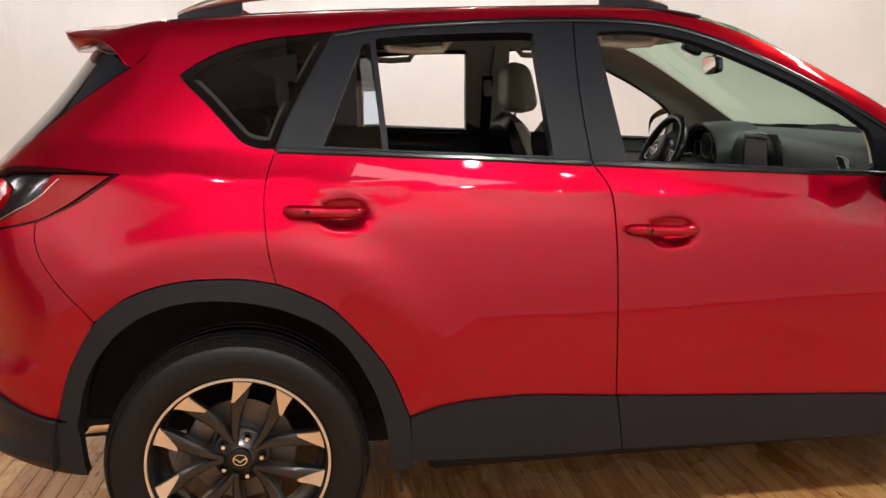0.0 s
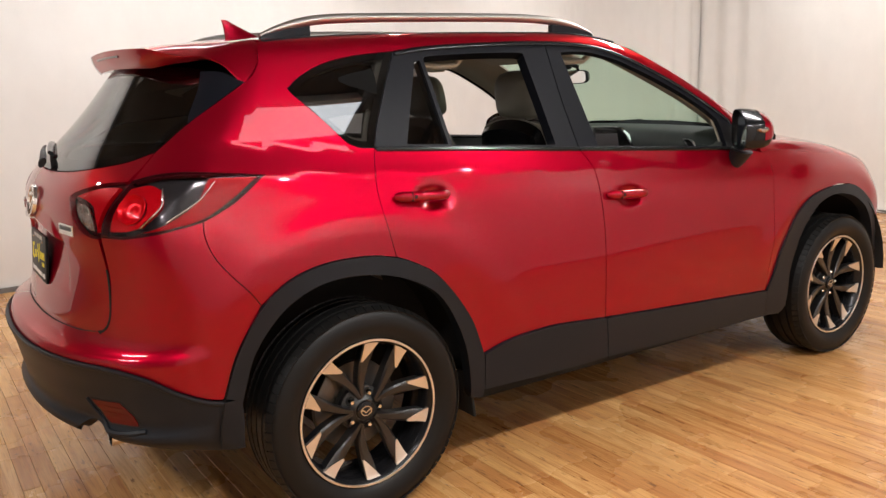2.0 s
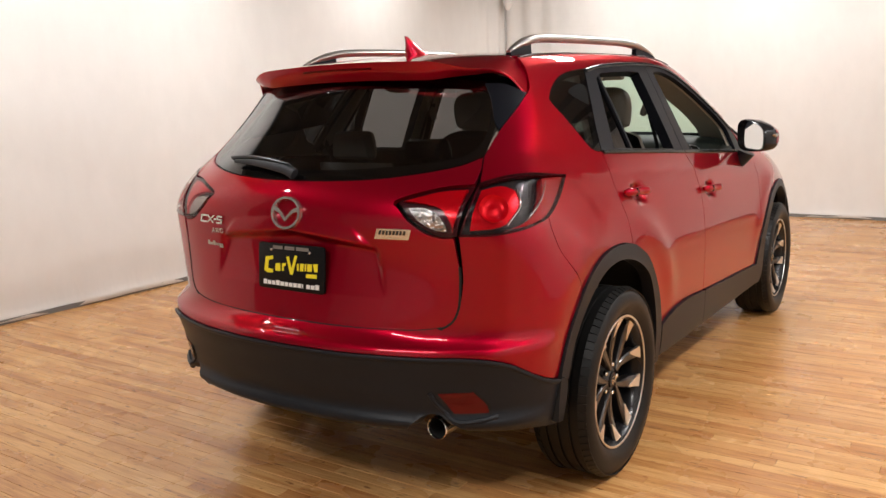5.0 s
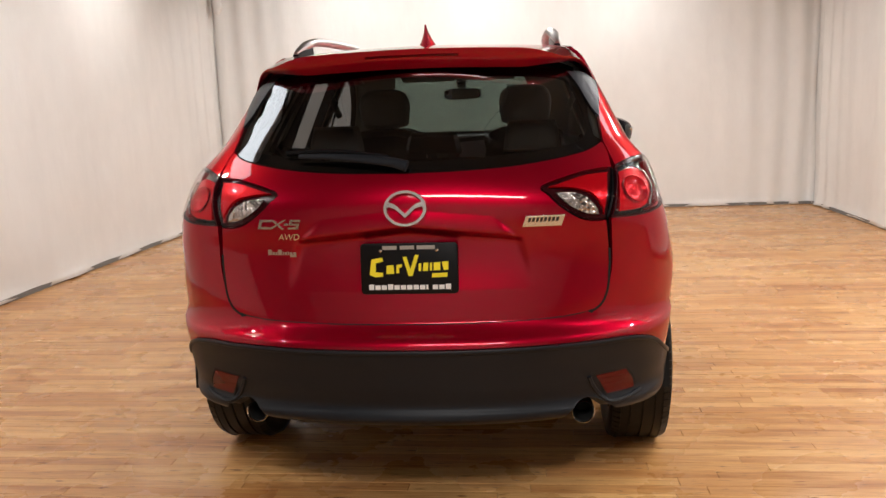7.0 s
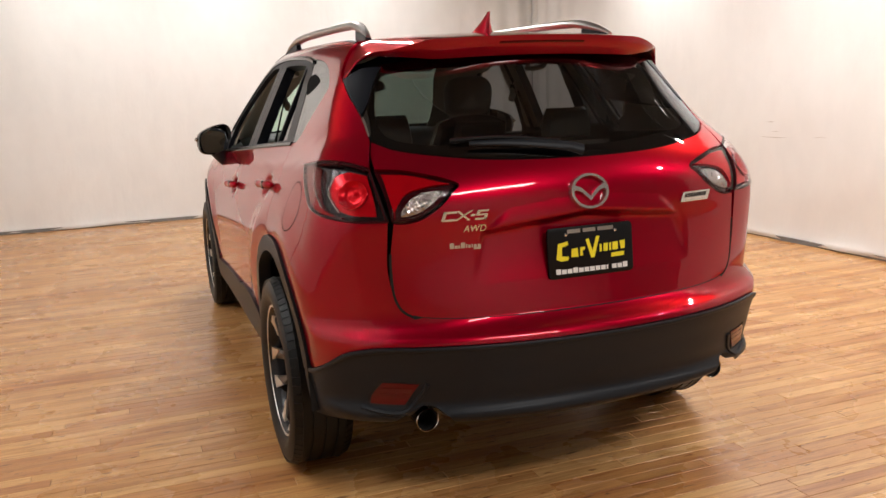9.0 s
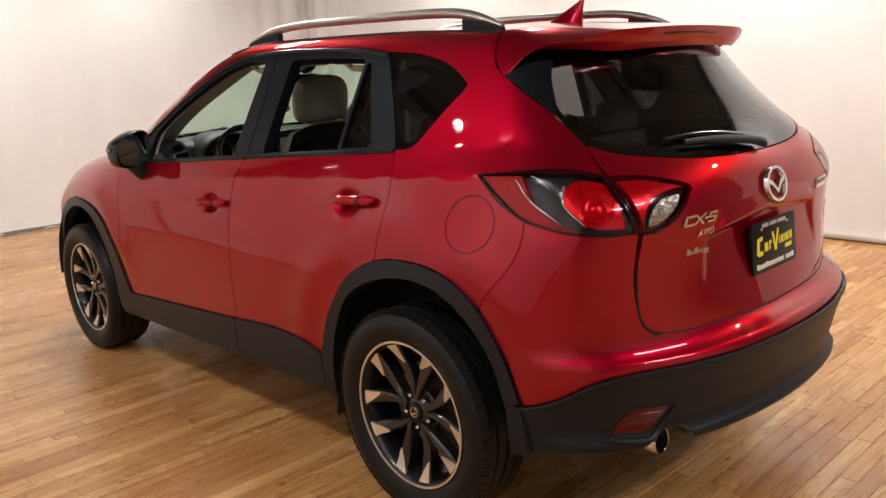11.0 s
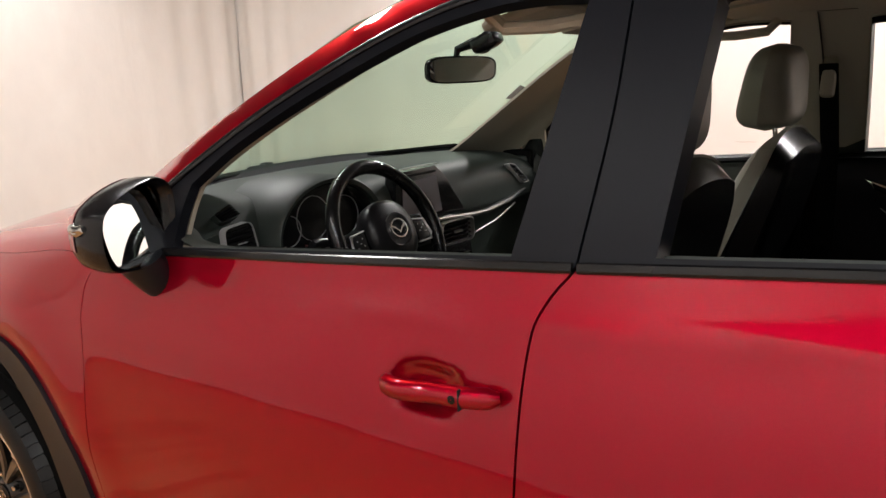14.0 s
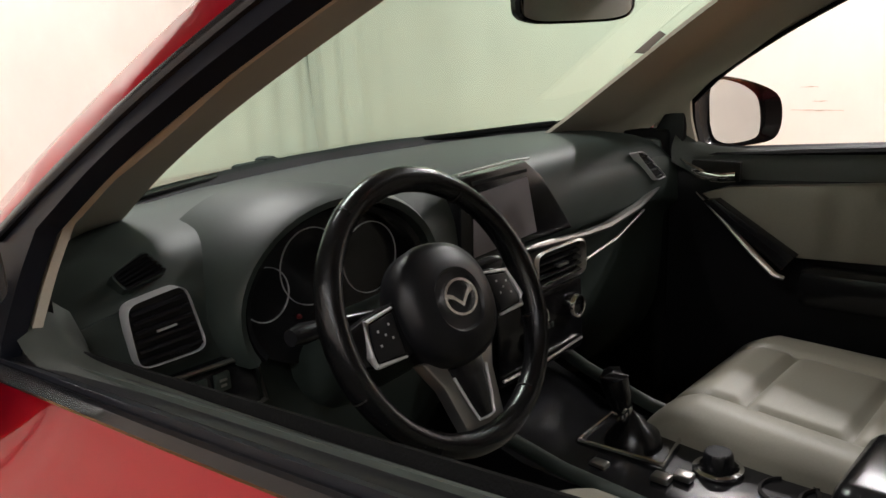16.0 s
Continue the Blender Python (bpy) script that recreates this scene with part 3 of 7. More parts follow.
upper = np.vstack([curve(GATE_SIDE[::-1]), curve(TAIL_LOW[2:][::-1])[1:], curve(BUMPER_SEAM)[1:], on_side(curve(ARCH[:3])[::-1])[1:], curve(BUMPER_TOP[::-1])[1:]])
mir = np.array([(-x, y, z) for x, y, z in upper[::-1]])
loop = np.vstack([upper, mir[1:-1]])
bumper = panel("rear_bumper", "ball", [flat("ball", loop)], RED, car, grid=0.026, gap=0.001)
low_edge = curve(((0.855, -0.412, 0.33), (0.80, -0.55, 0.352), (0.745, -0.63, 0.362), (0.66, -0.70, 0.376), (0.615, -0.72, 0.412), (0.552, -0.75, 0.436), (0.492, -0.775, 0.412), (0.45, -0.785, 0.374), (0.2, -0.83, 0.366), (0.0, -0.84, 0.365)))
lower = np.vstack([curve(BUMPER_TOP), curve(((0.860, -0.465, 0.505), (0.87, -0.412, 0.485), (0.855, -0.412, 0.33)))[1:], low_edge[1:]])
mir = np.array([(-x, y, z) for x, y, z in lower[::-1]])
panel("bumper_cladding", "ball", [flat("ball", np.vstack([lower, mir[1:-1]]))], CLAD, bumper, lift=0.008, grid=0.011, rim=0.03, label="black grained lower bumper")
bm = bmesh.new()
lip_run = curve(BUMPER_TOP)
lip_run = np.vstack([[(-x, y, z) for x, y, z in lip_run[::-1]], lip_run[1:]]) - np.array((0, 0, 0.006))
strip(bm, onto("ball", flat("ball", lip_run), 0.008), 0.014, 0.005)
part("bumper_lip", bm, CLAD, bumper, "black rounded upper edge of the cladding")

# shade of the gap round the tailgate, painted as raised dark beads, wider below
gap_run = curve(tuple((x, z) for x, y, z in GATE_SIDE[1:]))
gap_run = np.vstack([gap_run, [(-x, z) for x, z in gap_run[::-1][1:]]])
bm = bmesh.new()
strip(bm, onto("rear", gap_run), 0.0075, 0.0016)
strip(bm, onto("rear", gap_run[np.abs(gap_run[:, 0]) < 0.585]), 0.012, 0.0016)
part("tailgate_gap", bm, DARK, car, "dark strip painted as the shade in the tailgate gap")

# roof, windscreen, bonnet
roof_half = curve(((0.0, -0.20), (0.3, -0.19), (0.555, -0.155)), ((0.555, -0.155), (0.530, -0.10), (0.515, 0.2), (0.512, 0.6), (0.522, 1.0), (0.545, 1.25), (0.570, 1.42)), ((0.570, 1.42), (0.3, 1.46), (0.0, 1.475)))
panel("roof", "top", [mirrored(roof_half)], RED, car, grid=0.05)
screen_half = curve(((0.0, 1.478), (0.3, 1.463), (0.573, 1.423)), ((0.573, 1.423), (0.605, 1.56), (0.645, 1.75), (0.690, 1.93), (0.735, 2.08)), ((0.735, 2.08), (0.60, 2.22), (0.35, 2.31), (0.0, 2.345)))
panel("windscreen", "top", [mirrored(screen_half)], GREENISH, car, grid=0.05, rim=0.004, lift=-0.002, label="clear greenish windscreen").visible_shadow = False
fender_top = onto("side", curve(((2.12, 1.06), (2.3, 1.06), (2.5, 1.035), (2.9, 0.99), (3.30, 0.86))))[:, :2]
hood_half = np.vstack([curve(((0.0, 2.36), (0.35, 2.33), (0.60, 2.24), (0.735, 2.10), (0.795, 2.12))), fender_top, curve(((0.66, 3.36), (0.4, 3.47), (0.0, 3.52)))])
panel("bonnet", "top", [mirrored(hood_half)], RED, car, grid=0.03, gap=0.0004)

# ---- spoiler, rails, aerial ----


def roof_sheet(uv):
    x, y = uv[:, 0], uv[:, 1]
    z = top(np.abs(x), y) - 8.0 * np.maximum(np.abs(x) - 0.515, 0) ** 2 - 1.4 * np.maximum(np.abs(x) - 0.36, 0) ** 2 * np.clip((-0.2 - y) / 0.25, 0, 1) * np.clip((0.60 - np.abs(x)) / 0.08, 0, 1)
    return np.stack([x, y, z], 1)


spoil_half = curve(((0.0, -0.20), (0.3, -0.19), (0.555, -0.158)), ((0.555, -0.158), (0.605, -0.185), (0.640, -0.246)), ((0.640, -0.246), (0.594, -0.312), (0.536, -0.388), (0.480, -0.440), (0.41, -0.475), (0.28, -0.503), (0.0, -0.515)))
outline = mirrored(spoil_half)
spoiler = panel("roof_spoiler", "top", [outline], RED, tailgate, grid=0.03, rim=0.001, surface=roof_sheet, label="red roof spoiler")


def under_sheet(uv):
    p = roof_sheet(uv)
    near = np.min(np.hypot(uv[:, None, 0] - outline[None, :, 0], uv[:, None, 1] - outline[None, :, 1]), axis=1)
    thin = np.clip((np.abs(uv[:, 0]) - 0.36) / 0.20, 0, 1)
    p[:, 2] -= (0.062 - 0.020 * np.clip(near / 0.12, 0, 1)) * (1 - 0.80 * thin * thin * (3 - 2 * thin))
    p[:, 1] += 0.030 * np.clip((-0.25 - p[:, 1]) / 0.1, 0, 1)
    return p


panel("spoiler_underside", "top", [outline], RED, spoiler, grid=0.025, rim=0.001, gap=0.001, surface=under_sheet)
bm = bmesh.new()
edge_up, edge_down = roof_sheet(outline), under_sheet(outline)
rows = [[bm.verts.new(Vector(p * (1 - u) + q * u + np.array((0, -0.006 * math.sin(math.pi * u), 0)))) for p, q in zip(edge_up, edge_down)] for u in (0.0, 0.2, 0.4, 0.6, 0.8, 1.0)]
for p, q in zip(rows, rows[1:]):
    for i in range(len(p)):
        bm.faces.new((p[i], p[(i + 1) % len(p)], q[(i + 1) % len(p)], q[i]))
part("spoiler_edge", bm, RED, spoiler)
bm = bmesh.new()
tube(bm, [roof_sheet(np.array([(x, -0.511 + 0.14 * x * x)]))[0] - np.array((0, -0.004, 0.022)) for x in np.linspace(-0.16, 0.16, 9)], 0.006, 8, flat=0.7)
part("high_brake_lamp", bm, REFLECTOR, spoiler, "thin dark red brake lamp")
for side in (1, -1):
    panel("spoiler_side_trim", "ball", [flat("ball", ring(GLASS_SIDE[:3], ((0.628, -0.43, 1.30), (0.606, -0.42, 1.345), (0.575, -0.385, 1.42), (0.535, -0.36, 1.475)), ((0.535, -0.36, 1.475), (0.585, -0.300, 1.458), (0.622, -0.268, 1.436), (0.640, -0.246, 1.427))))], SATIN, tailgate, side, lift=0.001, rim=0.012, grid=0.025, label="satin black side trim")
    # roof rail on two feet, with a slot under it
    rail = curve(((0.505, -0.135), (0.495, 0.0), (0.487, 0.15), (0.485, 0.5), (0.490, 0.9), (0.505, 1.15), (0.525, 1.33)), per=8)
    base = onto("top", rail)
    t = np.linspace(0, 1, len(rail))
    u = np.clip(np.minimum(t / 0.38, (1 - t) / 0.34), 0, 1)
    rise = 0.046 * (u * (2 - u)) ** 0.9
    up = base + np.stack([0 * t, 0 * t, rise + 0.010], 1)
    up[:, 0] *= side
    base[:, 0] *= side
    bm = bmesh.new()
    tube(bm, up, [0.009 + 0.013 * min(1, 6 * min(a, 1 - a)) for a in t], 12, flat=0.75)
    bar = part("roof_rail", bm, RAIL, car, "satin silver roof rail")
    for a, b in ((0, 12), (len(t) - 10, len(t))):
        bm = bmesh.new()
        rows = [[bm.verts.new(Vector(base[i]) + Vector((dx, 0, dz))) for dx, dz in ((-0.013, -0.004), (-0.010, rise[i] + 0.008), (0.010, rise[i] + 0.008), (0.013, -0.004))] for i in range(a, b)]
        for p, q in zip(rows, rows[1:]):
            for k in range(3):
                bm.faces.new((p[k], p[k + 1], q[k + 1], q[k]))
        bm.faces.new(rows[0])
        bm.faces.new(rows[-1][::-1])
        part("rail_foot", bm, SATIN, bar, "black rail foot")
    bm = bmesh.new()
    ditch = onto("top", curve(((0.555, -0.15), (0.515, 0.2), (0.512, 0.6), (0.522, 1.0), (0.545, 1.25), (0.570, 1.42))))
    ditch[:, 0] *= side
    strip(bm, ditch, 0.012, 0.003)
    part("roof_moulding", bm, CLAD, car)
    # belt moulding under the windows and weatherstrip over them
    for name, run, w in (("belt_moulding", curve(((0.14, 1.199), (0.6, 1.1715), (1.012, 1.144))), 0.016), ("belt_moulding", curve(((1.02, 1.1435), (1.50, 1.1135), (1.90, 1.090), (2.0, 1.081))), 0.016)):
        p = onto("side", run)
        p[:, 0] *= side
        bm = bmesh.new()
        strip(bm, p, w, 0.007)
        part(name, bm, GLOSS, car, "black belt moulding")
    for run in (curve(DOOR_TOP_R), curve(DOOR_TOP_F)):
        p = onto("side", run - np.array((0, 0.010)))
        p[:, 0] *= side
        bm = bmesh.new()
        strip(bm, p, 0.016, 0.006)
        part("door_top_moulding", bm, GLOSS, car, "black moulding over the door")

low = float(top(np.array([0.0]), np.array([0.0]))[0])
bm = bmesh.new()
layers = []
for k in range(9):
    s = k / 8
    half_l, half_w, back = 0.085 * (1 - s) ** 1.1 + 0.012, 0.034 * (1 - s) ** 1.6 + 0.0035, -0.075 * s
    z = low - 0.006 + 0.078 * s
    layers.append([bm.verts.new((half_w * math.cos(a), 0.0 + back + half_l * math.sin(a) * (1.0 if math.sin(a) > 0 else 0.75), z)) for a in [2 * math.pi * i / 16 for i in range(16)]])
for p, q in zip(layers, layers[1:]):
    for i in range(16):
        bm.faces.new((p[i], p[(i + 1) % 16], q[(i + 1) % 16], q[i]))
bm.faces.new(layers[-1])
part("aerial_fin", bm, RED, car, "red shark fin aerial")

# ---- wheels ----

def spoke_profile(r):
    """Outward face of the wheel at radius r."""
    u = max(0.0, (r - 0.06) / 0.19)
    return 0.060 - 0.010 * u + 0.035 * u ** 2.0


def build_wheel():
    bm = bmesh.new()
    lathe(bm, [(0.086, 0.236), (0.094, 0.246), (0.094, 0.2525), (0.086, 0.254), (0.070, 0.238), (-0.05, 0.228), (-0.09, 0.242), (-0.095, 0.25), (-0.095, 0.245), (-0.05, 0.215), (0.05, 0.222)], 72, closed=True)
    w = part("wheel", bm, GLOSS, car, "dark ten-spoke alloy wheel with bright spoke tips")
    bm = bmesh.new()
    tyre = [(0.088, 0.250), (0.100, 0.262), (0.1115, 0.285), (0.1145, 0.305), (0.108, 0.328), (0.100, 0.341), (0.090, 0.3495), (0.078, 0.3530)]
    tread = []
    for a, b in ((0.078, 0.049), (0.041, 0.005), (-0.005, -0.041), (-0.049, -0.078)):
        tread += [(a, 0.3475), (a - 0.001, 0.354), (b + 0.001, 0.354), (b, 0.3475)]
    lathe(bm, tyre + tread + [(-a, r) for a, r in tyre[::-1]], 96)
    part("tyre", bm, RUBBER, w, "black tyre")
    # shoulder blocks
    bm = bmesh.new()
    for i in range(72):
        a = 2 * math.pi * i / 72
        for s in (1, -1):
            m = Matrix.Rotation(a, 4, "X")
            box(bm, (0, 0, 0), (0.030, 0.0262, 0.0042), 0.0)
            vs = list(bm.verts)[-8:]
            bmesh.ops.transform(bm, verts=vs, matrix=m @ pose(s * 0.090, 0, 0.3500) @ Euler((0, s * radians(24), 0)).to_matrix().to_4x4())
    tagged(part("tread", bm, RUBBER, w, smooth=False), kind="stuff")
    bm = bmesh.new()
    lathe(bm, [(0.0935, 0.2420), (0.0965, 0.2430), (0.0965, 0.2495), (0.0935, 0.2505)], 96, closed=True)
    part("rim_edge", bm, MACHINED, w, "bright machined rim edge")
    for pair in range(5):
        for s in (1, -1):
            a0 = 2 * math.pi * pair / 5
            rows_t = []
            bm = bmesh.new()
            n = 9
            for i in range(n):
                r = 0.045 + (0.240 - 0.045) * i / (n - 1)
                u = i / (n - 1)
                c = a0 + s * radians(14.5 + 17.0 * (1 - u) ** 1.6)
                hw = 0.0065 + 0.0125 * min(1, 1.5 * u) ** 0.8 + 0.003 * u
                x = spoke_profile(r)
                ring_ = []
                for t_, d in ((-0.8, -0.045), (-1.0, -0.006), (-0.62, 0.0), (0.62, 0.0), (1.0, -0.006), (0.8, -0.045)):
                    ring_.append(bm.verts.new((x + d, r * math.cos(c) - t_ * hw * math.sin(c), r * math.sin(c) + t_ * hw * math.cos(c))))
                rows_t.append(ring_)
            for p, q in zip(rows_t, rows_t[1:]):
                for k in range(6):
                    bm.faces.new((p[k], p[(k + 1) % 6], q[(k + 1) % 6], q[k]))
            part("spoke", bm, GUN, w)
            # bright tip: a tooth that narrows towards the hub
            bm = bmesh.new()
            front, back = [], []
            for r, inner, outer in ((0.2495, -0.046, 0.032), (0.240, -0.034, 0.027), (0.228, -0.023, 0.0235), (0.204, -0.010, 0.0215), (0.170, 0.0120, 0.0200)):
                u = (r - 0.045) / 0.195
                c = a0 + s * radians(14.5 + 17.0 * (1 - min(u, 1)) ** 1.6)
                x = spoke_profile(min(r, 0.240)) + (0.002 if r < 0.24 else 0.004)
                for t_, lst in ((inner, front), (outer, back)):
                    t_ *= s
                    lst.append(Vector((x, r * math.cos(c) - t_ * math.sin(c), r * math.sin(c) + t_ * math.cos(c))))
            loop_ = [bm.verts.new(v) for v in front + back[::-1]]
            vb = [bm.verts.new(v.co - Vector((0.012, 0, 0))) for v in loop_]
            k = len(loop_)
            h = len(front)
            for i in range(h - 1):
                bm.faces.new((loop_[i], loop_[i + 1], loop_[k - 2 - i], loop_[k - 1 - i]))
            for i in range(k):
                bm.faces.new((loop_[i], loop_[(i + 1) % k], vb[(i + 1) % k], vb[i]))
            part("spoke_tip", bm, MACHINED, w, "bright machined spoke tip", smooth=False)
    bm = bmesh.new()
    lathe(bm, [(0.0, 0.080), (0.016, 0.078), (0.022, 0.066), (0.030, 0.050), (0.042, 0.040), (0.044, 0.036), (0.040, 0.034), (0.040, 0.001)], 40, Matrix.Translation((0.014, 0, 0)))
    part("hub", bm, GUN, w)
    bm = bmesh.new()
    lathe(bm, [(0.040, 0.031), (0.047, 0.030), (0.0495, 0.024), (0.0505, 0.001)], 32, Matrix.Translation((0.014, 0, 0)))
    cap = part("centre_cap", bm, GLOSS, w, "dark centre cap")
    bm = bmesh.new()
    emblem(bm, 0.017, Matrix.Translation((0.0645, 0, 0)) @ Euler((radians(90), 0, radians(90))).to_matrix().to_4x4(), 0.0018)
    part("cap_badge", bm, CHROME, w, "small chrome badge")
    for i in range(5):
        a = 2 * math.pi * i / 5
        bm = bmesh.new()
        m = Matrix.Translation((0.014, 0.0573 * math.cos(a), 0.0573 * math.sin(a)))
        lathe(bm, [(0.010, 0.0150), (0.030, 0.0150), (0.030, 0.0125), (0.022, 0.0115), (0.022, 0.001)], 12, m)
        part("nut_seat", bm, DARK, w)
        bm = bmesh.new()
        lathe(bm, [(0.018, 0.0090), (0.040, 0.0088), (0.043, 0.006), (0.043, 0.0005)], 6, m)
        part("wheel_nut", bm, CHROME, w, "chrome wheel nut")
    bm = bmesh.new()
    lathe(bm, [(-0.012, 0.07), (-0.012, 0.150), (-0.030, 0.152), (-0.030, 0.07)], 48, closed=True)
    lathe(bm, [(0.012, 0.001), (0.012, 0.078), (-0.012, 0.080)], 32)
    part("brake_disc", bm, DISC, w, "steel brake disc")
    bm = bmesh.new()
    a = radians(150)
    box(bm, (-0.02, 0.125 * math.cos(a), 0.125 * math.sin(a)), (0.05, 0.07, 0.12), 0.012, (math.degrees(a), 0, 0))
    part("brake_caliper", bm, DISC, w, "grey brake caliper")
    return w


def emblem(bm, r, m, depth):
    """A plain oval ring with a winged bar across, in the plane of m."""
    n = 32
    outer = [(1.22 * r * math.cos(2 * math.pi * i / n), r * math.sin(2 * math.pi * i / n)) for i in range(n)]
    rings = []
    for k, d in ((1.0, 0.0), (0.97, depth), (0.84, depth), (0.80, 0.0)):
        rings.append([bm.verts.new(m @ Vector((k * x, k * y, d))) for x, y in outer])
    for p, q in zip(rings, rings[1:]):
        for i in range(n):
            bm.faces.new((p[i], p[(i + 1) % n], q[(i + 1) % n], q[i]))
    for s in (1, -1):
        prism(bm, [(s * x * r, y * r) for x, y in ((0.0, -0.28), (0.55, 0.22), (1.08, 0.42), (1.00, 0.02), (0.90, 0.10), (0.55, -0.02), (0.0, -0.52))], m, depth * 0.9)
    return bm


wheel = build_wheel()
# the wheels stand turned by a few degrees
wheel.matrix_basis = pose(0.787, 0, 0.355, -2, 0, 0)
for x, y, rz, rx in ((0.787, 2.70, 0, 0), (-0.787, 0, 180, 51), (-0.787, 2.70, 180, 32)):
    copy_thing(wheel, pose(x, y, 0.355, 0, 0, rz) @ pose(0, 0, 0, rx, 0, 0))

# ---- under the body: wheel wells, floor pan, exhaust ----
for side in (1, -1):
    for hy in (0.0, 2.70):
        bm = bmesh.new()
        n = 20
        rows = []
        for i in range(n + 1):
            a = math.pi * i / n
            rows.append([bm.verts.new((side * x, hy - r * math.cos(a), 0.36 + r * 0.98 * math.sin(a))) for x, r in ((0.872, 0.490), (0.845, 0.484), (0.56, 0.476), (0.56, 0.0))])
        for p, q in zip(rows, rows[1:]):
            for k in range(3):
                f = [p[k], p[k + 1], q[k + 1], q[k]]
                bm.faces.new(f)
        bmesh.ops.remove_doubles(bm, verts=bm.verts, dist=1e-4)
        part("wheel_well", bm, DARK, car, "black wheel well liner")
    # mud flap ahead of the rear wheel
    bm = bmesh.new()
    box(bm, (side * 0.80, 0.435, 0.30), (0.12, 0.012, 0.17), 0.004, (8, 0, 0))
    part("mud_flap", bm, DARK, car, "black mud flap")
bm = bmesh.new()
box(bm, (0, 1.35, 0.285), (1.50, 1.62, 0.13), 0.02)
box(bm, (0, -0.30, 0.375), (1.10, 0.50, 0.13), 0.03)
box(bm, (0, 0.3, 0.285), (1.04, 0.55, 0.13), 0.02)
box(bm, (0, 2.9, 0.30), (1.04, 1.15, 0.09), 0.02)
part("underbody", bm, DARK, car, "dark floor pan")
bm = bmesh.new()
box(bm, (0, -0.05, 0.30), (1.45, 0.09, 0.09), 0.02)
box(bm, (0, 2.70, 0.30), (1.45, 0.09, 0.09), 0.02)
part("axle", bm, DARK, car)
for side in (1, -1):
    bm = bmesh.new()
    m = pose(side * 0.552, -0.715, 0.366, 0, 0, 90)
    lathe(bm, [(-0.30, 0.028), (-0.10, 0.034), (-0.02, 0.0375), (0.02, 0.038), (0.022, 0.0362), (0.020, 0.0345), (-0.08, 0.033), (-0.08, 0.001)], 32, pose(side * 0.552, -0.715, 0.366, -4, 0, -90))
    pipe = part("exhaust_pipe", bm, PIPE, car, "round chrome exhaust tailpipe")
    bm = bmesh.new()
    lathe(bm, [(-0.078, 0.0325), (0.012, 0.0345), (0.012, 0.0338), (-0.070, 0.031), (-0.070, 0.001)], 32, pose(side * 0.552, -0.715, 0.366, -4, 0, -90))
    part("pipe_bore", bm, DARK, pipe, "dark pipe bore")
bm = bmesh.new()
box(bm, (0, -0.42, 0.345), (0.75, 0.22, 0.13), 0.05)
part("silencer", bm, DARK, car)

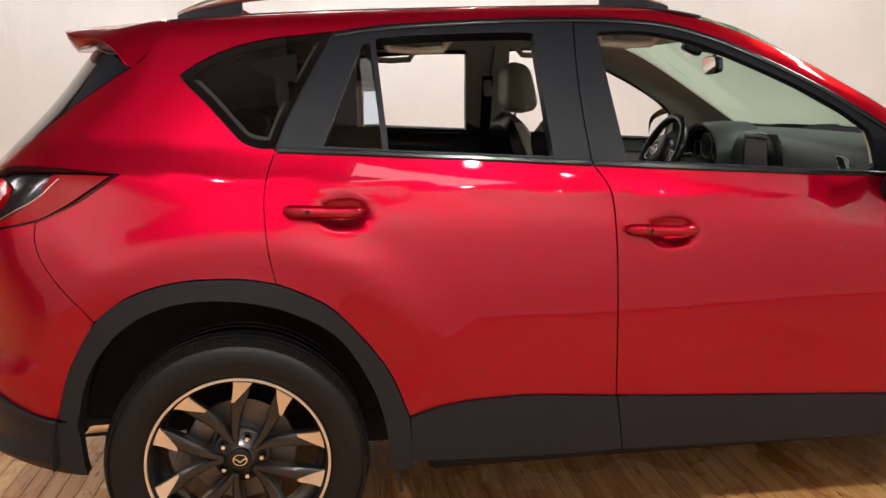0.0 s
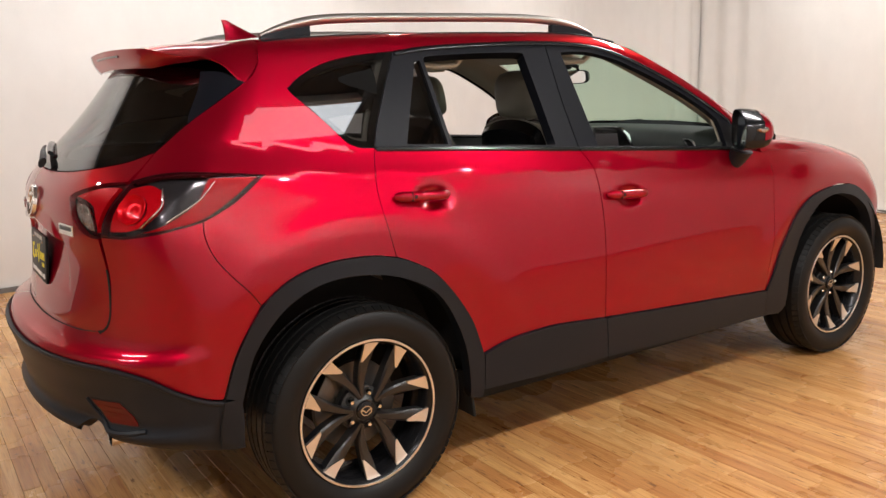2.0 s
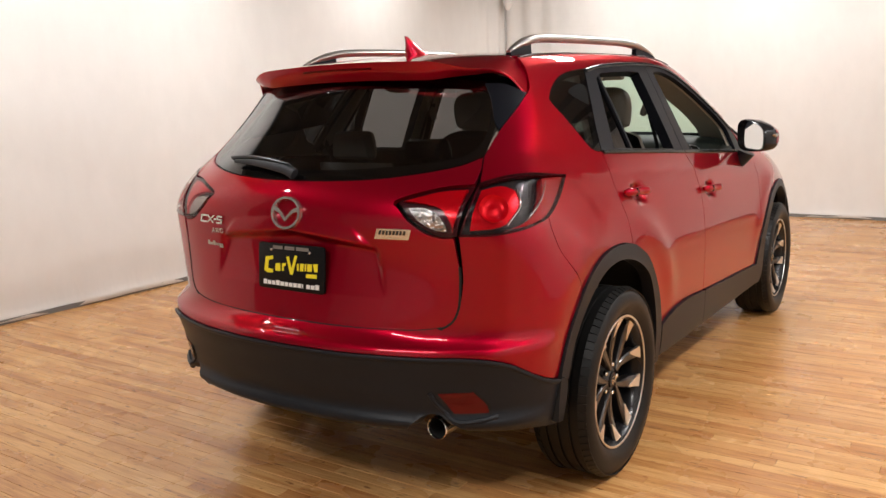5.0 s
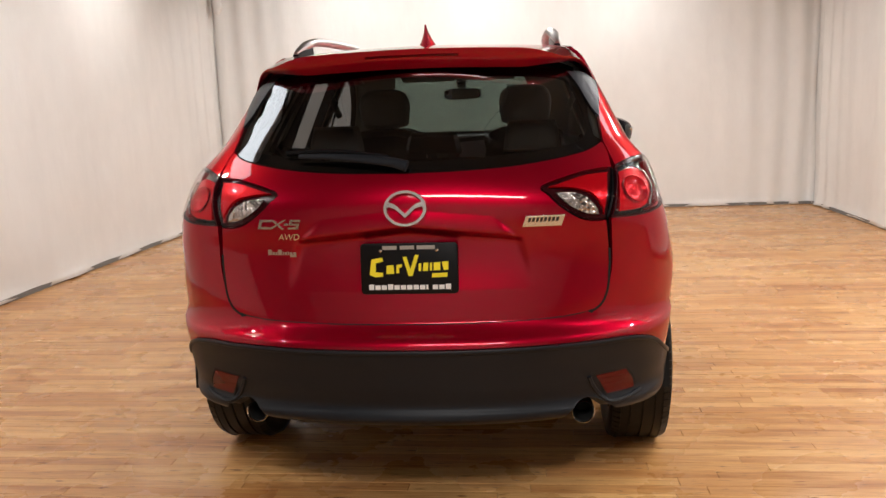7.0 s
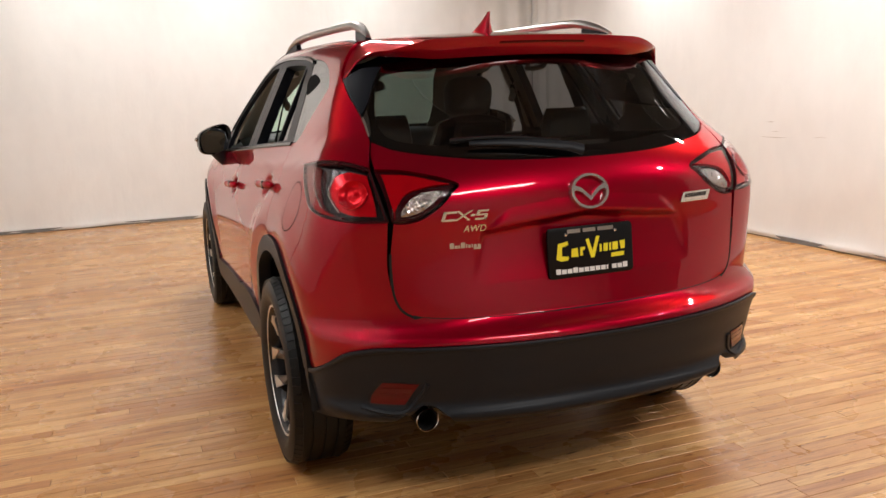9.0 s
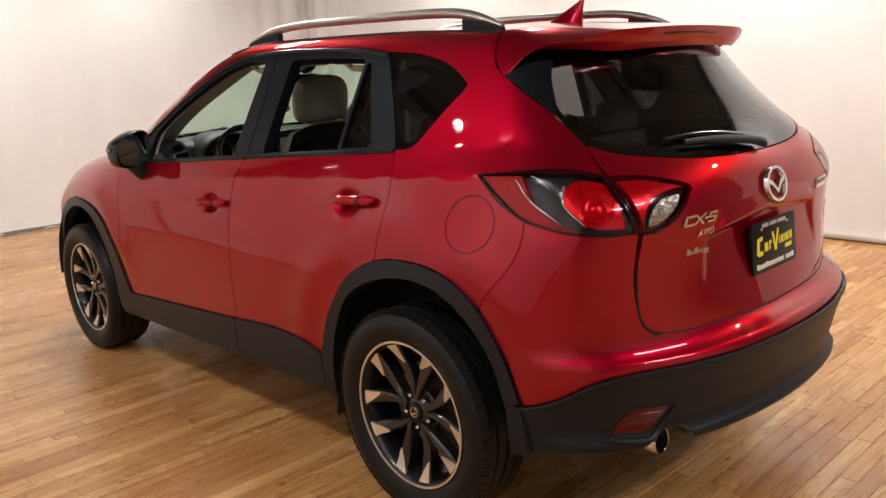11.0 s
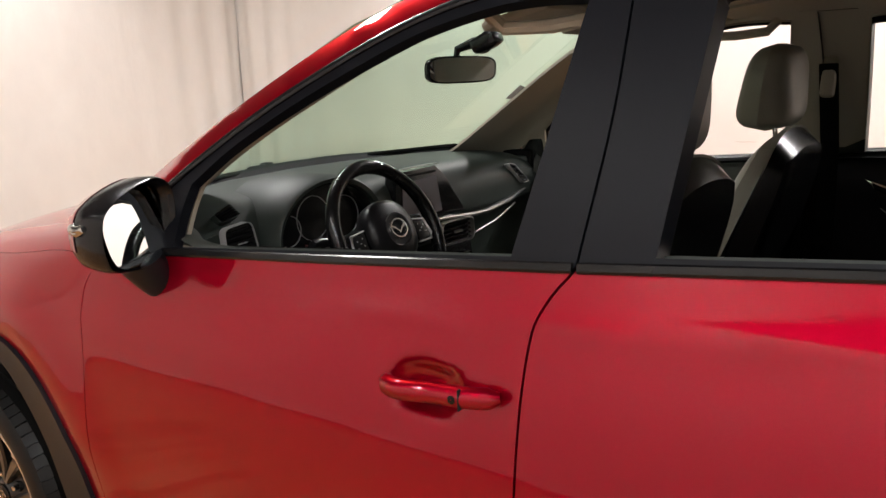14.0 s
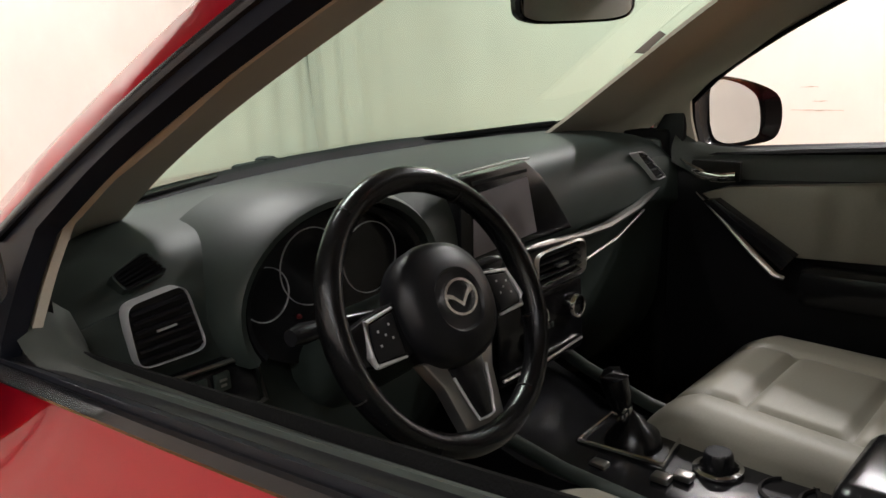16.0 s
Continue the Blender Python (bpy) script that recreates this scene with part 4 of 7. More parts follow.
# ---- lamps, badges, plate, wiper, handles ----
for side in (1, -1):
    # outer tail lamp: dark housing behind the clear cover, red bowl, grey bowl, outer red wedge
    loop = flat("ball", joined(TAIL_TOP, TAIL_LOW, ((0.630, -0.692, 0.992), (0.640, -0.65, 1.07), (0.655, -0.600, 1.148))))
    lamp_ob = panel("lamp_housing", "ball", [loop], LAMP_GREY, car, side, lift=-0.030, grid=0.03, rim=0.01, label="dark tail lamp housing")
    panel("lamp_bezel", "ball", [loop, inset(loop, 0.0045)], LAMP_EDGE, lamp_ob, side, lift=0.001, grid=0.03, rim=0.02, gap=0.0005, label="dark lamp surround")
    panel("lamp_brow", "ball", [flat("ball", ring(((0.655, -0.600, 1.148), (0.72, -0.530, 1.168), (0.783, -0.405, 1.167), (0.797, -0.266, 1.152)), ((0.797, -0.266, 1.152), (0.781, -0.41, 1.155), (0.72, -0.530, 1.153), (0.659, -0.604, 1.136)), ((0.659, -0.604, 1.136), (0.655, -0.600, 1.148))))], LAMP_EDGE, lamp_ob, side, lift=-0.004, grid=0.03, rim=0.012, label="dark upper band of the lamp")
    centre = np.array((0.698, -0.600, 1.066))
    mid = flat("ball", centre[None])[0]
    turn_round = np.linspace(0, 2 * np.pi, 33)[:-1]
    hole = np.stack([mid[0] + 0.0365 * np.cos(turn_round), mid[1] + 0.034 * np.sin(turn_round)], 1)
    panel("red_bowl", "ball", [flat("ball", ring(((0.665, -0.612, 1.128), (0.705, -0.560, 1.135), (0.738, -0.530, 1.118)), ((0.738, -0.530, 1.118), (0.752, -0.537, 1.07), (0.735, -0.588, 1.018)), ((0.735, -0.588, 1.018), (0.71, -0.625, 1.008), (0.655, -0.672, 1.006)), ((0.655, -0.672, 1.006), (0.652, -0.645, 1.06), (0.665, -0.612, 1.128)))), hole], LAMP_RED, lamp_ob, side, lift=-0.010, grid=0.02, rim=0.02, label="bright red lamp bowl")
    face_at = onto("ball", mid[None], -0.010)[0]
    nor_at = slope(face_at[None])[0]
    m = Vector(nor_at).to_track_quat("X", "Z").to_matrix().to_4x4()
    m.translation = face_at
    m = Matrix.Diagonal((side, 1, 1, 1)) @ m
    bm = bmesh.new()
    lathe(bm, [(0.002, 0.0480), (0.0045, 0.0460), (0.003, 0.0440), (-0.004, 0.038), (-0.010, 0.030), (-0.012, 0.016), (-0.009, 0.010), (-0.008, 0.001)], 40, m)
    part("lamp_dish", bm, LAMP_RED, lamp_ob, "round red lamp dish")
    panel("outer_wedge", "ball", [flat("ball", ring(((0.778, -0.425, 1.150), (0.790, -0.360, 1.152), (0.796, -0.290, 1.149)), ((0.796, -0.290, 1.149), (0.826, -0.395, 1.088), (0.830, -0.482, 1.040), (0.800, -0.565, 1.016), (0.745, -0.622, 1.004)), ((0.745, -0.622, 1.004), (0.790, -0.545, 1.034), (0.803, -0.48, 1.085), (0.778, -0.425, 1.150))))], LAMP_WEDGE, lamp_ob, side, lift=-0.006, grid=0.02, rim=0.02, label="red side wedge")
    bm = bmesh.new()
    arc = onto("ball", flat("ball", curve(((0.738, -0.530, 1.120), (0.753, -0.537, 1.07), (0.736, -0.588, 1.017)))), -0.006)
    arc[:, 0] *= side
    tube(bm, arc, 0.0028, 8)
    part("bowl_ring", bm, PIPE, lamp_ob, "bright edge round the bowl")
    bm = bmesh.new()
    arc = onto("ball", flat("ball", curve(((0.786, -0.41, 1.140), (0.802, -0.472, 1.088), (0.789, -0.548, 1.034)))), -0.005)
    arc[:, 0] *= side
    tube(bm, arc, 0.0022, 8)
    part("bowl_ring", bm, PIPE, lamp_ob, "bright edge beside the wedge")
    # inner tail lamp on the tailgate
    inner_loop = ring(LAMP_IN, ((0.630, 0.992), (0.642, 1.07), (0.655, 1.148)))
    inner = panel("inner_lamp_housing", "rear", [inner_loop], LAMP_EDGE, tailgate, side, lift=-0.02, grid=0.03, rim=0.01, label="dark inner lamp housing")
    panel("red_strip", "rear", [ring(((0.645, 1.136), (0.56, 1.130), (0.447, 1.101)), ((0.447, 1.101), (0.53, 1.092), (0.585, 1.074), (0.618, 1.030), (0.622, 1.006)), ((0.622, 1.006), (0.634, 1.06), (0.640, 1.128)))], LAMP_RED, inner, side, lift=-0.004, grid=0.02, rim=0.012, label="red lamp strip")
    panel("reversing_lamp", "rear", [ring(((0.468, 1.084), (0.53, 1.082), (0.572, 1.064), (0.602, 1.030), (0.607, 1.008)), ((0.607, 1.008), (0.572, 1.012), (0.53, 1.030), (0.492, 1.058), (0.468, 1.084)))], FACETED, inner, side, lift=-0.006, grid=0.012, rim=0.012, label="clear faceted reversing lamp")
    # reflector in the lower bumper, in a dark recess with a lip
    rl = ring(((0.588, 0.506), (0.692, 0.510)), ((0.692, 0.510), (0.718, 0.468), (0.724, 0.432)), ((0.724, 0.432), (0.628, 0.430)), ((0.628, 0.430), (0.588, 0.506)))
    recess = panel("reflector_recess", "rear", [inset(rl, -0.007)], DARK, bumper, side, lift=0.0085, grid=0.03, rim=0.01)
    panel("reflector", "rear", [rl], REFLECTOR, recess, side, lift=0.011, grid=0.03, rim=0.01, label="dark red reflector")
    bm = bmesh.new()
    for z in (0.450, 0.470, 0.490):
        rib = onto("rear", np.array([(0.614 + 0.5 * (0.470 - z), z), (0.66, z), (0.706 - 0.3 * (z - 0.45), z)]), 0.011)
        rib[:, 0] *= side
        strip(bm, rib, 0.0016, 0.0010)
    part("reflector_rib", bm, REFLECTOR, recess)
    bm = bmesh.new()
    lip = onto("rear", curve(((0.745, 0.422), (0.70, 0.412), (0.640, 0.410), (0.604, 0.432), (0.580, 0.470), (0.566, 0.505))), 0.008)
    lip[:, 0] *= side
    strip(bm, lip, 0.015, 0.007)
    part("reflector_lip", bm, CLAD, recess)
    # door handles
    for hy, hz, back in ((0.245, 1.043, 0.155), (1.18, 0.962, 1.095)):
        n = 15
        path = []
        for i in range(n):
            u = i / (n - 1)
            y = back + 0.215 * u
            z = hz + 0.004 - 0.010 * u
            x = float(half_width(np.array([y]), np.array([z + 0.09]))[0])
            edge_x = float(spline((0, 0.12, 0.5, 0.9, 1.0), (0.010, 0.022, 0.030, 0.022, -0.002), np.array([u]))[0])
            base_x = 0.5 * (float(half_width(np.array([back - 0.01]), np.array([z]))[0]) + float(half_width(np.array([back + 0.235]), np.array([z]))[0]))
            path.append((side * (base_x + edge_x), y, z))
        bm = bmesh.new()
        tube(bm, path, [0.008] + [0.0155] * (n - 3) + [0.013, 0.004], 14, flat=1.05)
        h = part("door_handle", bm, RED, car, "red pull handle over a scooped recess")
        bm = bmesh.new()
        x, y, z = path[4]
        lathe(bm, [(0.0, 0.0066), (0.003, 0.0064), (0.0035, 0.001)], 14, pose(x + side * 0.0125, y, z, 0, 0, 0 if side > 0 else 180))
        part("key_lock", bm, GLOSS, h)
        bm = bmesh.new()
        xx, yy, zz = path[3]
        box(bm, (xx + side * 0.0125, yy + 0.004, zz), (0.008, 0.0018, 0.031), 0.0)
        part("handle_joint", bm, DARK, h)

# filler flap on the driver's side
bm = bmesh.new()
a = np.linspace(0, 2 * np.pi, 57)
disc = onto("side", np.stack([-0.279 + 0.094 * np.cos(a), 1.013 + 0.081 * np.sin(a)], 1))
disc[:, 0] *= -1
n = slope(disc)
rows = [[bm.verts.new(Vector(p + q * d)) for d in (0.0008, 0.0013)] for p, q in zip(disc[:-1] , n[:-1])]
inner_disc = onto("side", np.stack([-0.279 + 0.0915 * np.cos(a), 1.013 + 0.0785 * np.sin(a)], 1))
inner_disc[:, 0] *= -1
more = [[bm.verts.new(Vector(p + q * d)) for d in (0.0008, 0.0013)] for p, q in zip(inner_disc[:-1], n[:-1])]
for i in range(56):
    j = (i + 1) % 56
    bm.faces.new((rows[i][1], rows[j][1], more[j][1], more[i][1]))
    bm.faces.new((rows[i][0], rows[j][0], rows[j][1], rows[i][1]))
part("filler_flap_gap", bm, DARK, car, "round filler flap outline")

# emblem and badges on the tailgate
def gate_pose(x, z, lift=0.0, roll=0.0):
    p = onto("rear", np.array([(x, z)]), lift)[0]
    n = Vector(slope(p[None])[0])
    right = Vector((0, 0, 1)).cross(n).normalized()
    upv = n.cross(right)
    m = Matrix((right, upv, n)).transposed().to_4x4()
    m.translation = p
    return m @ pose(0, 0, 0, 0, 0, roll)


bm = bmesh.new()
emblem(bm, 0.057, gate_pose(0.0, 1.050, 0.004), 0.012)
part("emblem", bm, BADGE, tailgate, "chrome oval emblem")
bm = bmesh.new()
m = gate_pose(-0.425, 1.006, 0.001)
for i, (x0, w, bars) in enumerate(((-0.068, 0.042, ((0, 1, 0.22, 1), (0, 0.78, 1, 1), (0, 0, 1, 0.22))), (-0.022, 0.040, ((0.38, 0, 0.62, 1), (0, 0.72, 1, 1), (0, 0, 1, 0.28))), (0.021, 0.014, ((0, 0.40, 1, 0.62),)), (0.038, 0.036, ((0, 0.5, 0.25, 1), (0, 0.8, 1, 1), (0, 0.42, 1, 0.60), (0.75, 0, 1, 0.55), (0, 0, 1, 0.2))))):
    if i == 1:
        for lean in (1, -1):
            prism(bm, [(x0 + 0.020 + lean * 0.022 * e + 0.0105 * (e + 1) / 2 + d, 0.015 * e) for e, d in ((-1, -0.005), (-1, 0.005), (1, 0.005), (1, -0.005))], m, 0.004)
        continue
    for ax, ay, bx, by in bars:
        if i == 0 and ay == 1:
            ax, ay, bx, by = 0, 0, 0.24, 1
        h = 0.030
        prism(bm, [(x0 + ax * w + 0.35 * h * ay, h * (ay - 0.5)), (x0 + bx * w + 0.35 * h * ay, h * (ay - 0.5)), (x0 + bx * w + 0.35 * h * by, h * (by - 0.5)), (x0 + ax * w + 0.35 * h * by, h * (by - 0.5))], m, 0.004)
part("model_badge", bm, BADGE, tailgate, "chrome model badge of plain bars", smooth=False)


def lettering(name, text, size, m, mat, parent, label="", depth=0.001, shear=0.0):
    cu = bpy.data.curves.new(name, "FONT")
    cu.body, cu.size, cu.align_x, cu.align_y, cu.extrude, cu.shear = text, size, "CENTER", "CENTER", depth, shear
    tmp = bpy.data.objects.new(name, cu)
    scene.collection.objects.link(tmp)
    me = bpy.data.meshes.new_from_object(tmp.evaluated_get(bpy.context.evaluated_depsgraph_get()))
    bpy.data.objects.remove(tmp)
    ob = part(name, me, mat, parent, label)
    ob.matrix_basis = m
    return ob


lettering("drive_badge", "AWD", 0.029, gate_pose(-0.388, 0.964, 0.003), BADGE, tailgate, "chrome lettered badge", 0.002, 0.25)
bm = bmesh.new()
m = gate_pose(-0.415, 0.918, 0.001)
for x0, w, h in ((-0.050, 0.013, 0.017), (-0.035, 0.009, 0.009), (-0.024, 0.006, 0.009), (-0.015, 0.013, 0.017), (0.001, 0.004, 0.011), (0.008, 0.008, 0.009), (0.019, 0.004, 0.011), (0.026, 0.009, 0.009), (0.038, 0.010, 0.009), (0.026, 0.022, -0.006)):
    prism(bm, [(x0, -0.012), (x0 + w, -0.012), (x0 + w, -0.012 + h), (x0, -0.012 + h)], m, 0.0008)
part("dealer_sticker", bm, RAIL, tailgate, "small silver dealer sticker", smooth=False)
bm = bmesh.new()
m = gate_pose(0.431, 1.000, 0.001)
prism(bm, [(-0.068, -0.017), (0.056, -0.017), (0.068, 0.017), (-0.056, 0.017)], m, 0.004, 0.001)
tech = part("side_badge", bm, BADGE, tailgate, "slanted silver badge", smooth=False)
bm = bmesh.new()
for i in range(8):
    x = -0.05 + 0.0125 * i
    prism(bm, [(x, -0.002), (x + 0.008, -0.002), (x + 0.012, 0.011), (x + 0.004, 0.011)], gate_pose(0.431, 1.000, 0.006), 0.0006)
part("badge_print", bm, GUN, tech, smooth=False)

# plate with its frame, prints and screws
plate_m = pose(0.005, -0.795, 0.862, 90 - 5, 0, 0)
bm = bmesh.new()
pts = []
for cx, cy, a0 in ((0.143, 0.067, 0), (-0.143, 0.067, 90), (-0.143, -0.067, 180), (0.143, -0.067, 270)):
    pts += [(cx + 0.013 * math.cos(radians(a0 + k * 30)), cy + 0.013 * math.sin(radians(a0 + k * 30))) for k in range(4)]
prism(bm, pts, plate_m, 0.008, 0.002)
plate = part("plate", bm, PLATE, tailgate, "black dealer plate with yellow print")
face = plate_m @ Matrix.Translation((0, 0, 0.0082))
bm = bmesh.new()
glyphs = (((-0.128, -0.018), (-0.120, 0.030), (-0.085, 0.036), (-0.083, 0.024), (-0.106, 0.018), (-0.108, -0.010), (-0.084, -0.012), (-0.085, -0.024), (-0.110, -0.026)),
          ((-0.074, -0.016), (-0.072, 0.010), (-0.050, 0.012), (-0.048, -0.016)), ((-0.042, -0.014), (-0.040, 0.012), (-0.022, 0.014), (-0.024, 0.004), (-0.032, 0.002), (-0.032, -0.014)),
          ((-0.020, 0.036), (-0.008, 0.038), (0.004, -0.002), (0.020, 0.044), (0.032, 0.042), (0.010, -0.024), (-0.002, -0.024)),
          ((0.030, -0.008), (0.031, 0.016), (0.039, 0.016), (0.038, -0.008)), ((0.044, -0.008), (0.046, 0.017), (0.062, 0.018), (0.060, -0.008)),
          ((0.066, -0.007), (0.067, 0.017), (0.074, 0.018), (0.073, -0.007)), ((0.078, -0.007), (0.079, 0.018), (0.100, 0.019), (0.099, -0.006)), ((0.110, -0.006), (0.105, 0.020), (0.126, 0.022), (0.125, -0.005)),
          ((0.072, -0.029), (0.073, -0.016), (0.122, -0.014), (0.121, -0.028)))
for g in glyphs:
    prism(bm, list(g), face, 0.0006)
part("plate_print", bm, YELLOW, plate, "yellow print", smooth=False)
bm = bmesh.new()
for i in range(13):
    x = -0.131 + i * 0.0205 if i != 9 else 0.0535
    w = 0.017 if i not in (9,) else 0.006
    h = 0.017 if i in (0, 3, 12) else 0.014
    prism(bm, [(x, -0.066), (x + w, -0.066), (x + w, -0.066 + h), (x, -0.066 + h)], face, 0.0006)
part("plate_print", bm, WHITE, plate, "white print", smooth=False)
bm = bmesh.new()
for x0, w in ((-0.084, 0.046), (-0.028, 0.046), (0.026, 0.058)):
    prism(bm, [(x0, 0.060), (x0 + w, 0.060), (x0 + w, 0.072), (x0, 0.072)], face, 0.0006)
part("plate_print", bm, SILVER, plate, "grey bars", smooth=False)
for s in (-1, 1):
    bm = bmesh.new()
    lathe(bm, [(0.0, 0.006), (0.003, 0.005), (0.004, 0.001)], 12, face @ pose(s * 0.090, 0.057, 0, 0, -90, 0))
    part("plate_screw", bm, CHROME, plate)

# rear wiper
bm = bmesh.new()
arm = onto("rear", curve(((0.005, 1.178), (-0.05, 1.192), (-0.15, 1.204), (-0.25, 1.212), (-0.36, 1.214))), 0.028)
tube(bm, arm, [0.020 - 0.012 * i / (len(arm) - 1) for i in range(len(arm))], 10, flat=0.6, up=(0, -1, 0.6))
wiper = part("rear_wiper", bm, CLAD, tailgate, "black rear wiper arm")
bm = bmesh.new()
blade = onto("rear", curve(((-0.06, 1.205), (-0.2, 1.222), (-0.30, 1.226), (-0.41, 1.222))), 0.012)
tube(bm, blade, 0.008, 8, flat=1.4, up=(0, -1, 0.6))
part("wiper_blade", bm, GLOSS, wiper, "black wiper blade")

# door mirrors: a tapered shell that falls away outwards, a red front cap, the glass sunk into the shell
MIRROR_OUT = np.array(curve(((0.0, -0.030), (0.0, 0.045), (0.014, 0.074), (0.045, 0.085), (0.095, 0.076), (0.145, 0.056), (0.180, 0.030), (0.190, -0.010), (0.186, -0.054), (0.168, -0.078), (0.12, -0.086), (0.055, -0.086), (0.015, -0.068), (0.0, -0.030)), per=4))[:-1]


def mirror_ring(place, scale, depth, loop=MIRROR_OUT):
    """The shell's outline, drawn together about its middle and moved forward by depth."""
    mid = np.array((0.090, -0.004))
    return [place @ Vector((mid[0] + (x - mid[0]) * scale, depth, mid[1] + (z - mid[1]) * scale)) for x, z in loop]


def bridge(bm, loops):
    rows = [[bm.verts.new(p) for p in q] for q in loops]
    n = len(rows[0])
    for p, q in zip(rows, rows[1:]):
        for i in range(n):
            bm.faces.new((p[i], p[(i + 1) % n], q[(i + 1) % n], q[i]))
    return rows


for side, turn, wide, reach, shift in ((1, -38, 1.22, 0.64, 0.006), (-1, -10, 1.0, 0.90, 0.0)):
    place = pose(0.782, 1.915, 1.156, 0, 0, turn) if side < 0 else pose(0.812, 1.925, 1.178, 0, 0, turn)
    if side < 0:
        place = Matrix.Diagonal((-1, 1, 1, 1)) @ place
    place = place @ Matrix.Diagonal((wide, 1, 1, 1))
    shell = [(1.0, 0.0), (1.02, 0.014), (1.0, 0.045), (0.95, 0.075), (0.82, 0.103), (0.60, 0.122), (0.30, 0.133)]
    bm = bmesh.new()
    rows = bridge(bm, [mirror_ring(place, k, d) for k, d in shell])
    bm.faces.new(rows[-1])
    housing = part("door_mirror", bm, GLOSS, car, "black door mirror housing with a red cap")
    bm = bmesh.new()
    rim_in = place @ Matrix.Translation((shift + 0.090 * (1 - reach / 0.90), 0, 0)) @ Matrix.Diagonal((reach / 0.90, 1, 1, 1))
    bridge(bm, [mirror_ring(place, k, d) for k, d in ((1.0, 0.0), (0.985, -0.004), (0.955, -0.002))] + [mirror_ring(rim_in, k, d) for k, d in ((0.91, 0.012), (0.86, 0.022))])
    part("mirror_rim", bm, GLOSS, housing, "black mirror rim")
    bm = bmesh.new()
    face = []
    for x, z in MIRROR_OUT:
        dx, dz = reach * (x - 0.090), 0.90 * (z + 0.004)
        face.append(bm.verts.new(place @ Vector((0.090 + shift + dx, 0.016 + (0.12 * dx + 0.06 * dz if side > 0 else 0.24 * dz - 0.15 * dx), -0.004 + dz))))
    bm.faces.new(face)
    part("mirror_glass", bm, MIRROR, housing, "silvered mirror glass", smooth=False)
    bm = bmesh.new()
    cap_loop = np.array([q for q in np.roll(MIRROR_OUT, -1, 0) if q[1] > -0.052])
    start = int(np.argmax(np.hypot(*(np.roll(cap_loop, 1, 0) - cap_loop).T)))
    cap_loop = np.roll(cap_loop, -start, 0)
    rows = [[bm.verts.new(p) for p in mirror_ring(place, k * 1.012, d + 0.001, cap_loop)] for k, d in shell[3:]]
    for p, q in zip(rows, rows[1:]):
        for i in range(len(p) - 1):
            bm.faces.new((p[i], p[i + 1], q[i + 1], q[i]))
    bm.faces.new(rows[-1])
    part("mirror_cap", bm, RED, housing, "red mirror cap")
    bm = bmesh.new()
    tube(bm, [place @ Vector((x, d, z)) for x, d, z in ((0.190, 0.042, 0.006), (0.192, 0.058, 0.002), (0.182, 0.080, 0.002), (0.160, 0.100, 0.004))], [0.005, 0.009, 0.009, 0.004], 10, flat=1.3)
    part("turn_lamp", bm, FACETED, housing, "small clear turn lamp")
    bm = bmesh.new()
    rows = []
    for j in range(7):
        u = j / 6
        c = Vector((side * (0.806 + 0.055 * u), 1.930 + 0.005 * u, 1.012 + 0.070 * u ** 1.2))
        rows.append([bm.verts.new(c + Vector((side * (0.030 + 0.012 * u) * math.cos(a), (0.036 + 0.016 * u) * math.sin(a), -0.016 * math.cos(a)))) for a in [2 * math.pi * i / 16 for i in range(16)]])
    for p, q in zip(rows, rows[1:]):
        for i in range(16):
            bm.faces.new((p[i], p[(i + 1) % 16], q[(i + 1) % 16], q[i]))
    bm.faces.new(rows[0])
    bm.faces.new(rows[-1][::-1])
    part("mirror_foot", bm, CLAD, housing, "black mirror foot")

# front wipers and cowl
panel("cowl", "top", [mirrored(curve(((0.0, 2.335), (0.35, 2.30), (0.60, 2.21), (0.735, 2.075)), ((0.735, 2.075), (0.80, 2.115)), ((0.80, 2.115), (0.60, 2.265), (0.35, 2.345), (0.0, 2.375))))], CLAD, car, lift=0.006, grid=0.05, rim=0.03, label="black cowl")
for x0, x1 in ((-0.45, 0.12), (0.15, 0.62)):
    p = onto("top", curve(((x0, 2.355 - 0.42 * x0 * x0), ((x0 + x1) / 2, 2.35 - 0.42 * ((x0 + x1) / 2) ** 2), (x1, 2.355 - 0.42 * x1 * x1))), 0.0)
    bm = bmesh.new()
    tube(bm, p, 0.006, 8, flat=1.2)
    wiper = part("front_wiper", bm, GLOSS, car, "black wiper")
    if x0 < 0:
        bm = bmesh.new()
        px, py, pz = p[len(p) // 2]
        box(bm, (px, py, pz + 0.004), (0.11, 0.022, 0.016), 0.006, (0, 0, 8))
        box(bm, (px + 0.03, py + 0.01, pz + 0.010), (0.035, 0.030, 0.012), 0.005, (0, 0, 20))
        part("wiper_clip", bm, CLAD, wiper, "black wiper clip")

# the outer skin is a little slimmer than its outlines
SLIM = 0.985
for ob in car.children_recursive:
    if ob.name.startswith("wheel") and not ob.name.startswith(("wheel_arch", "wheel_well")) or (ob.parent and ob.parent.name.startswith("wheel") and ob.parent.name[5:6] in ("", ".")):
        continue
    if ob.matrix_basis.is_identity:
        ob.data.transform(Matrix.Diagonal((SLIM, 1, 1, 1)))
    else:
        ob.location.x *= SLIM

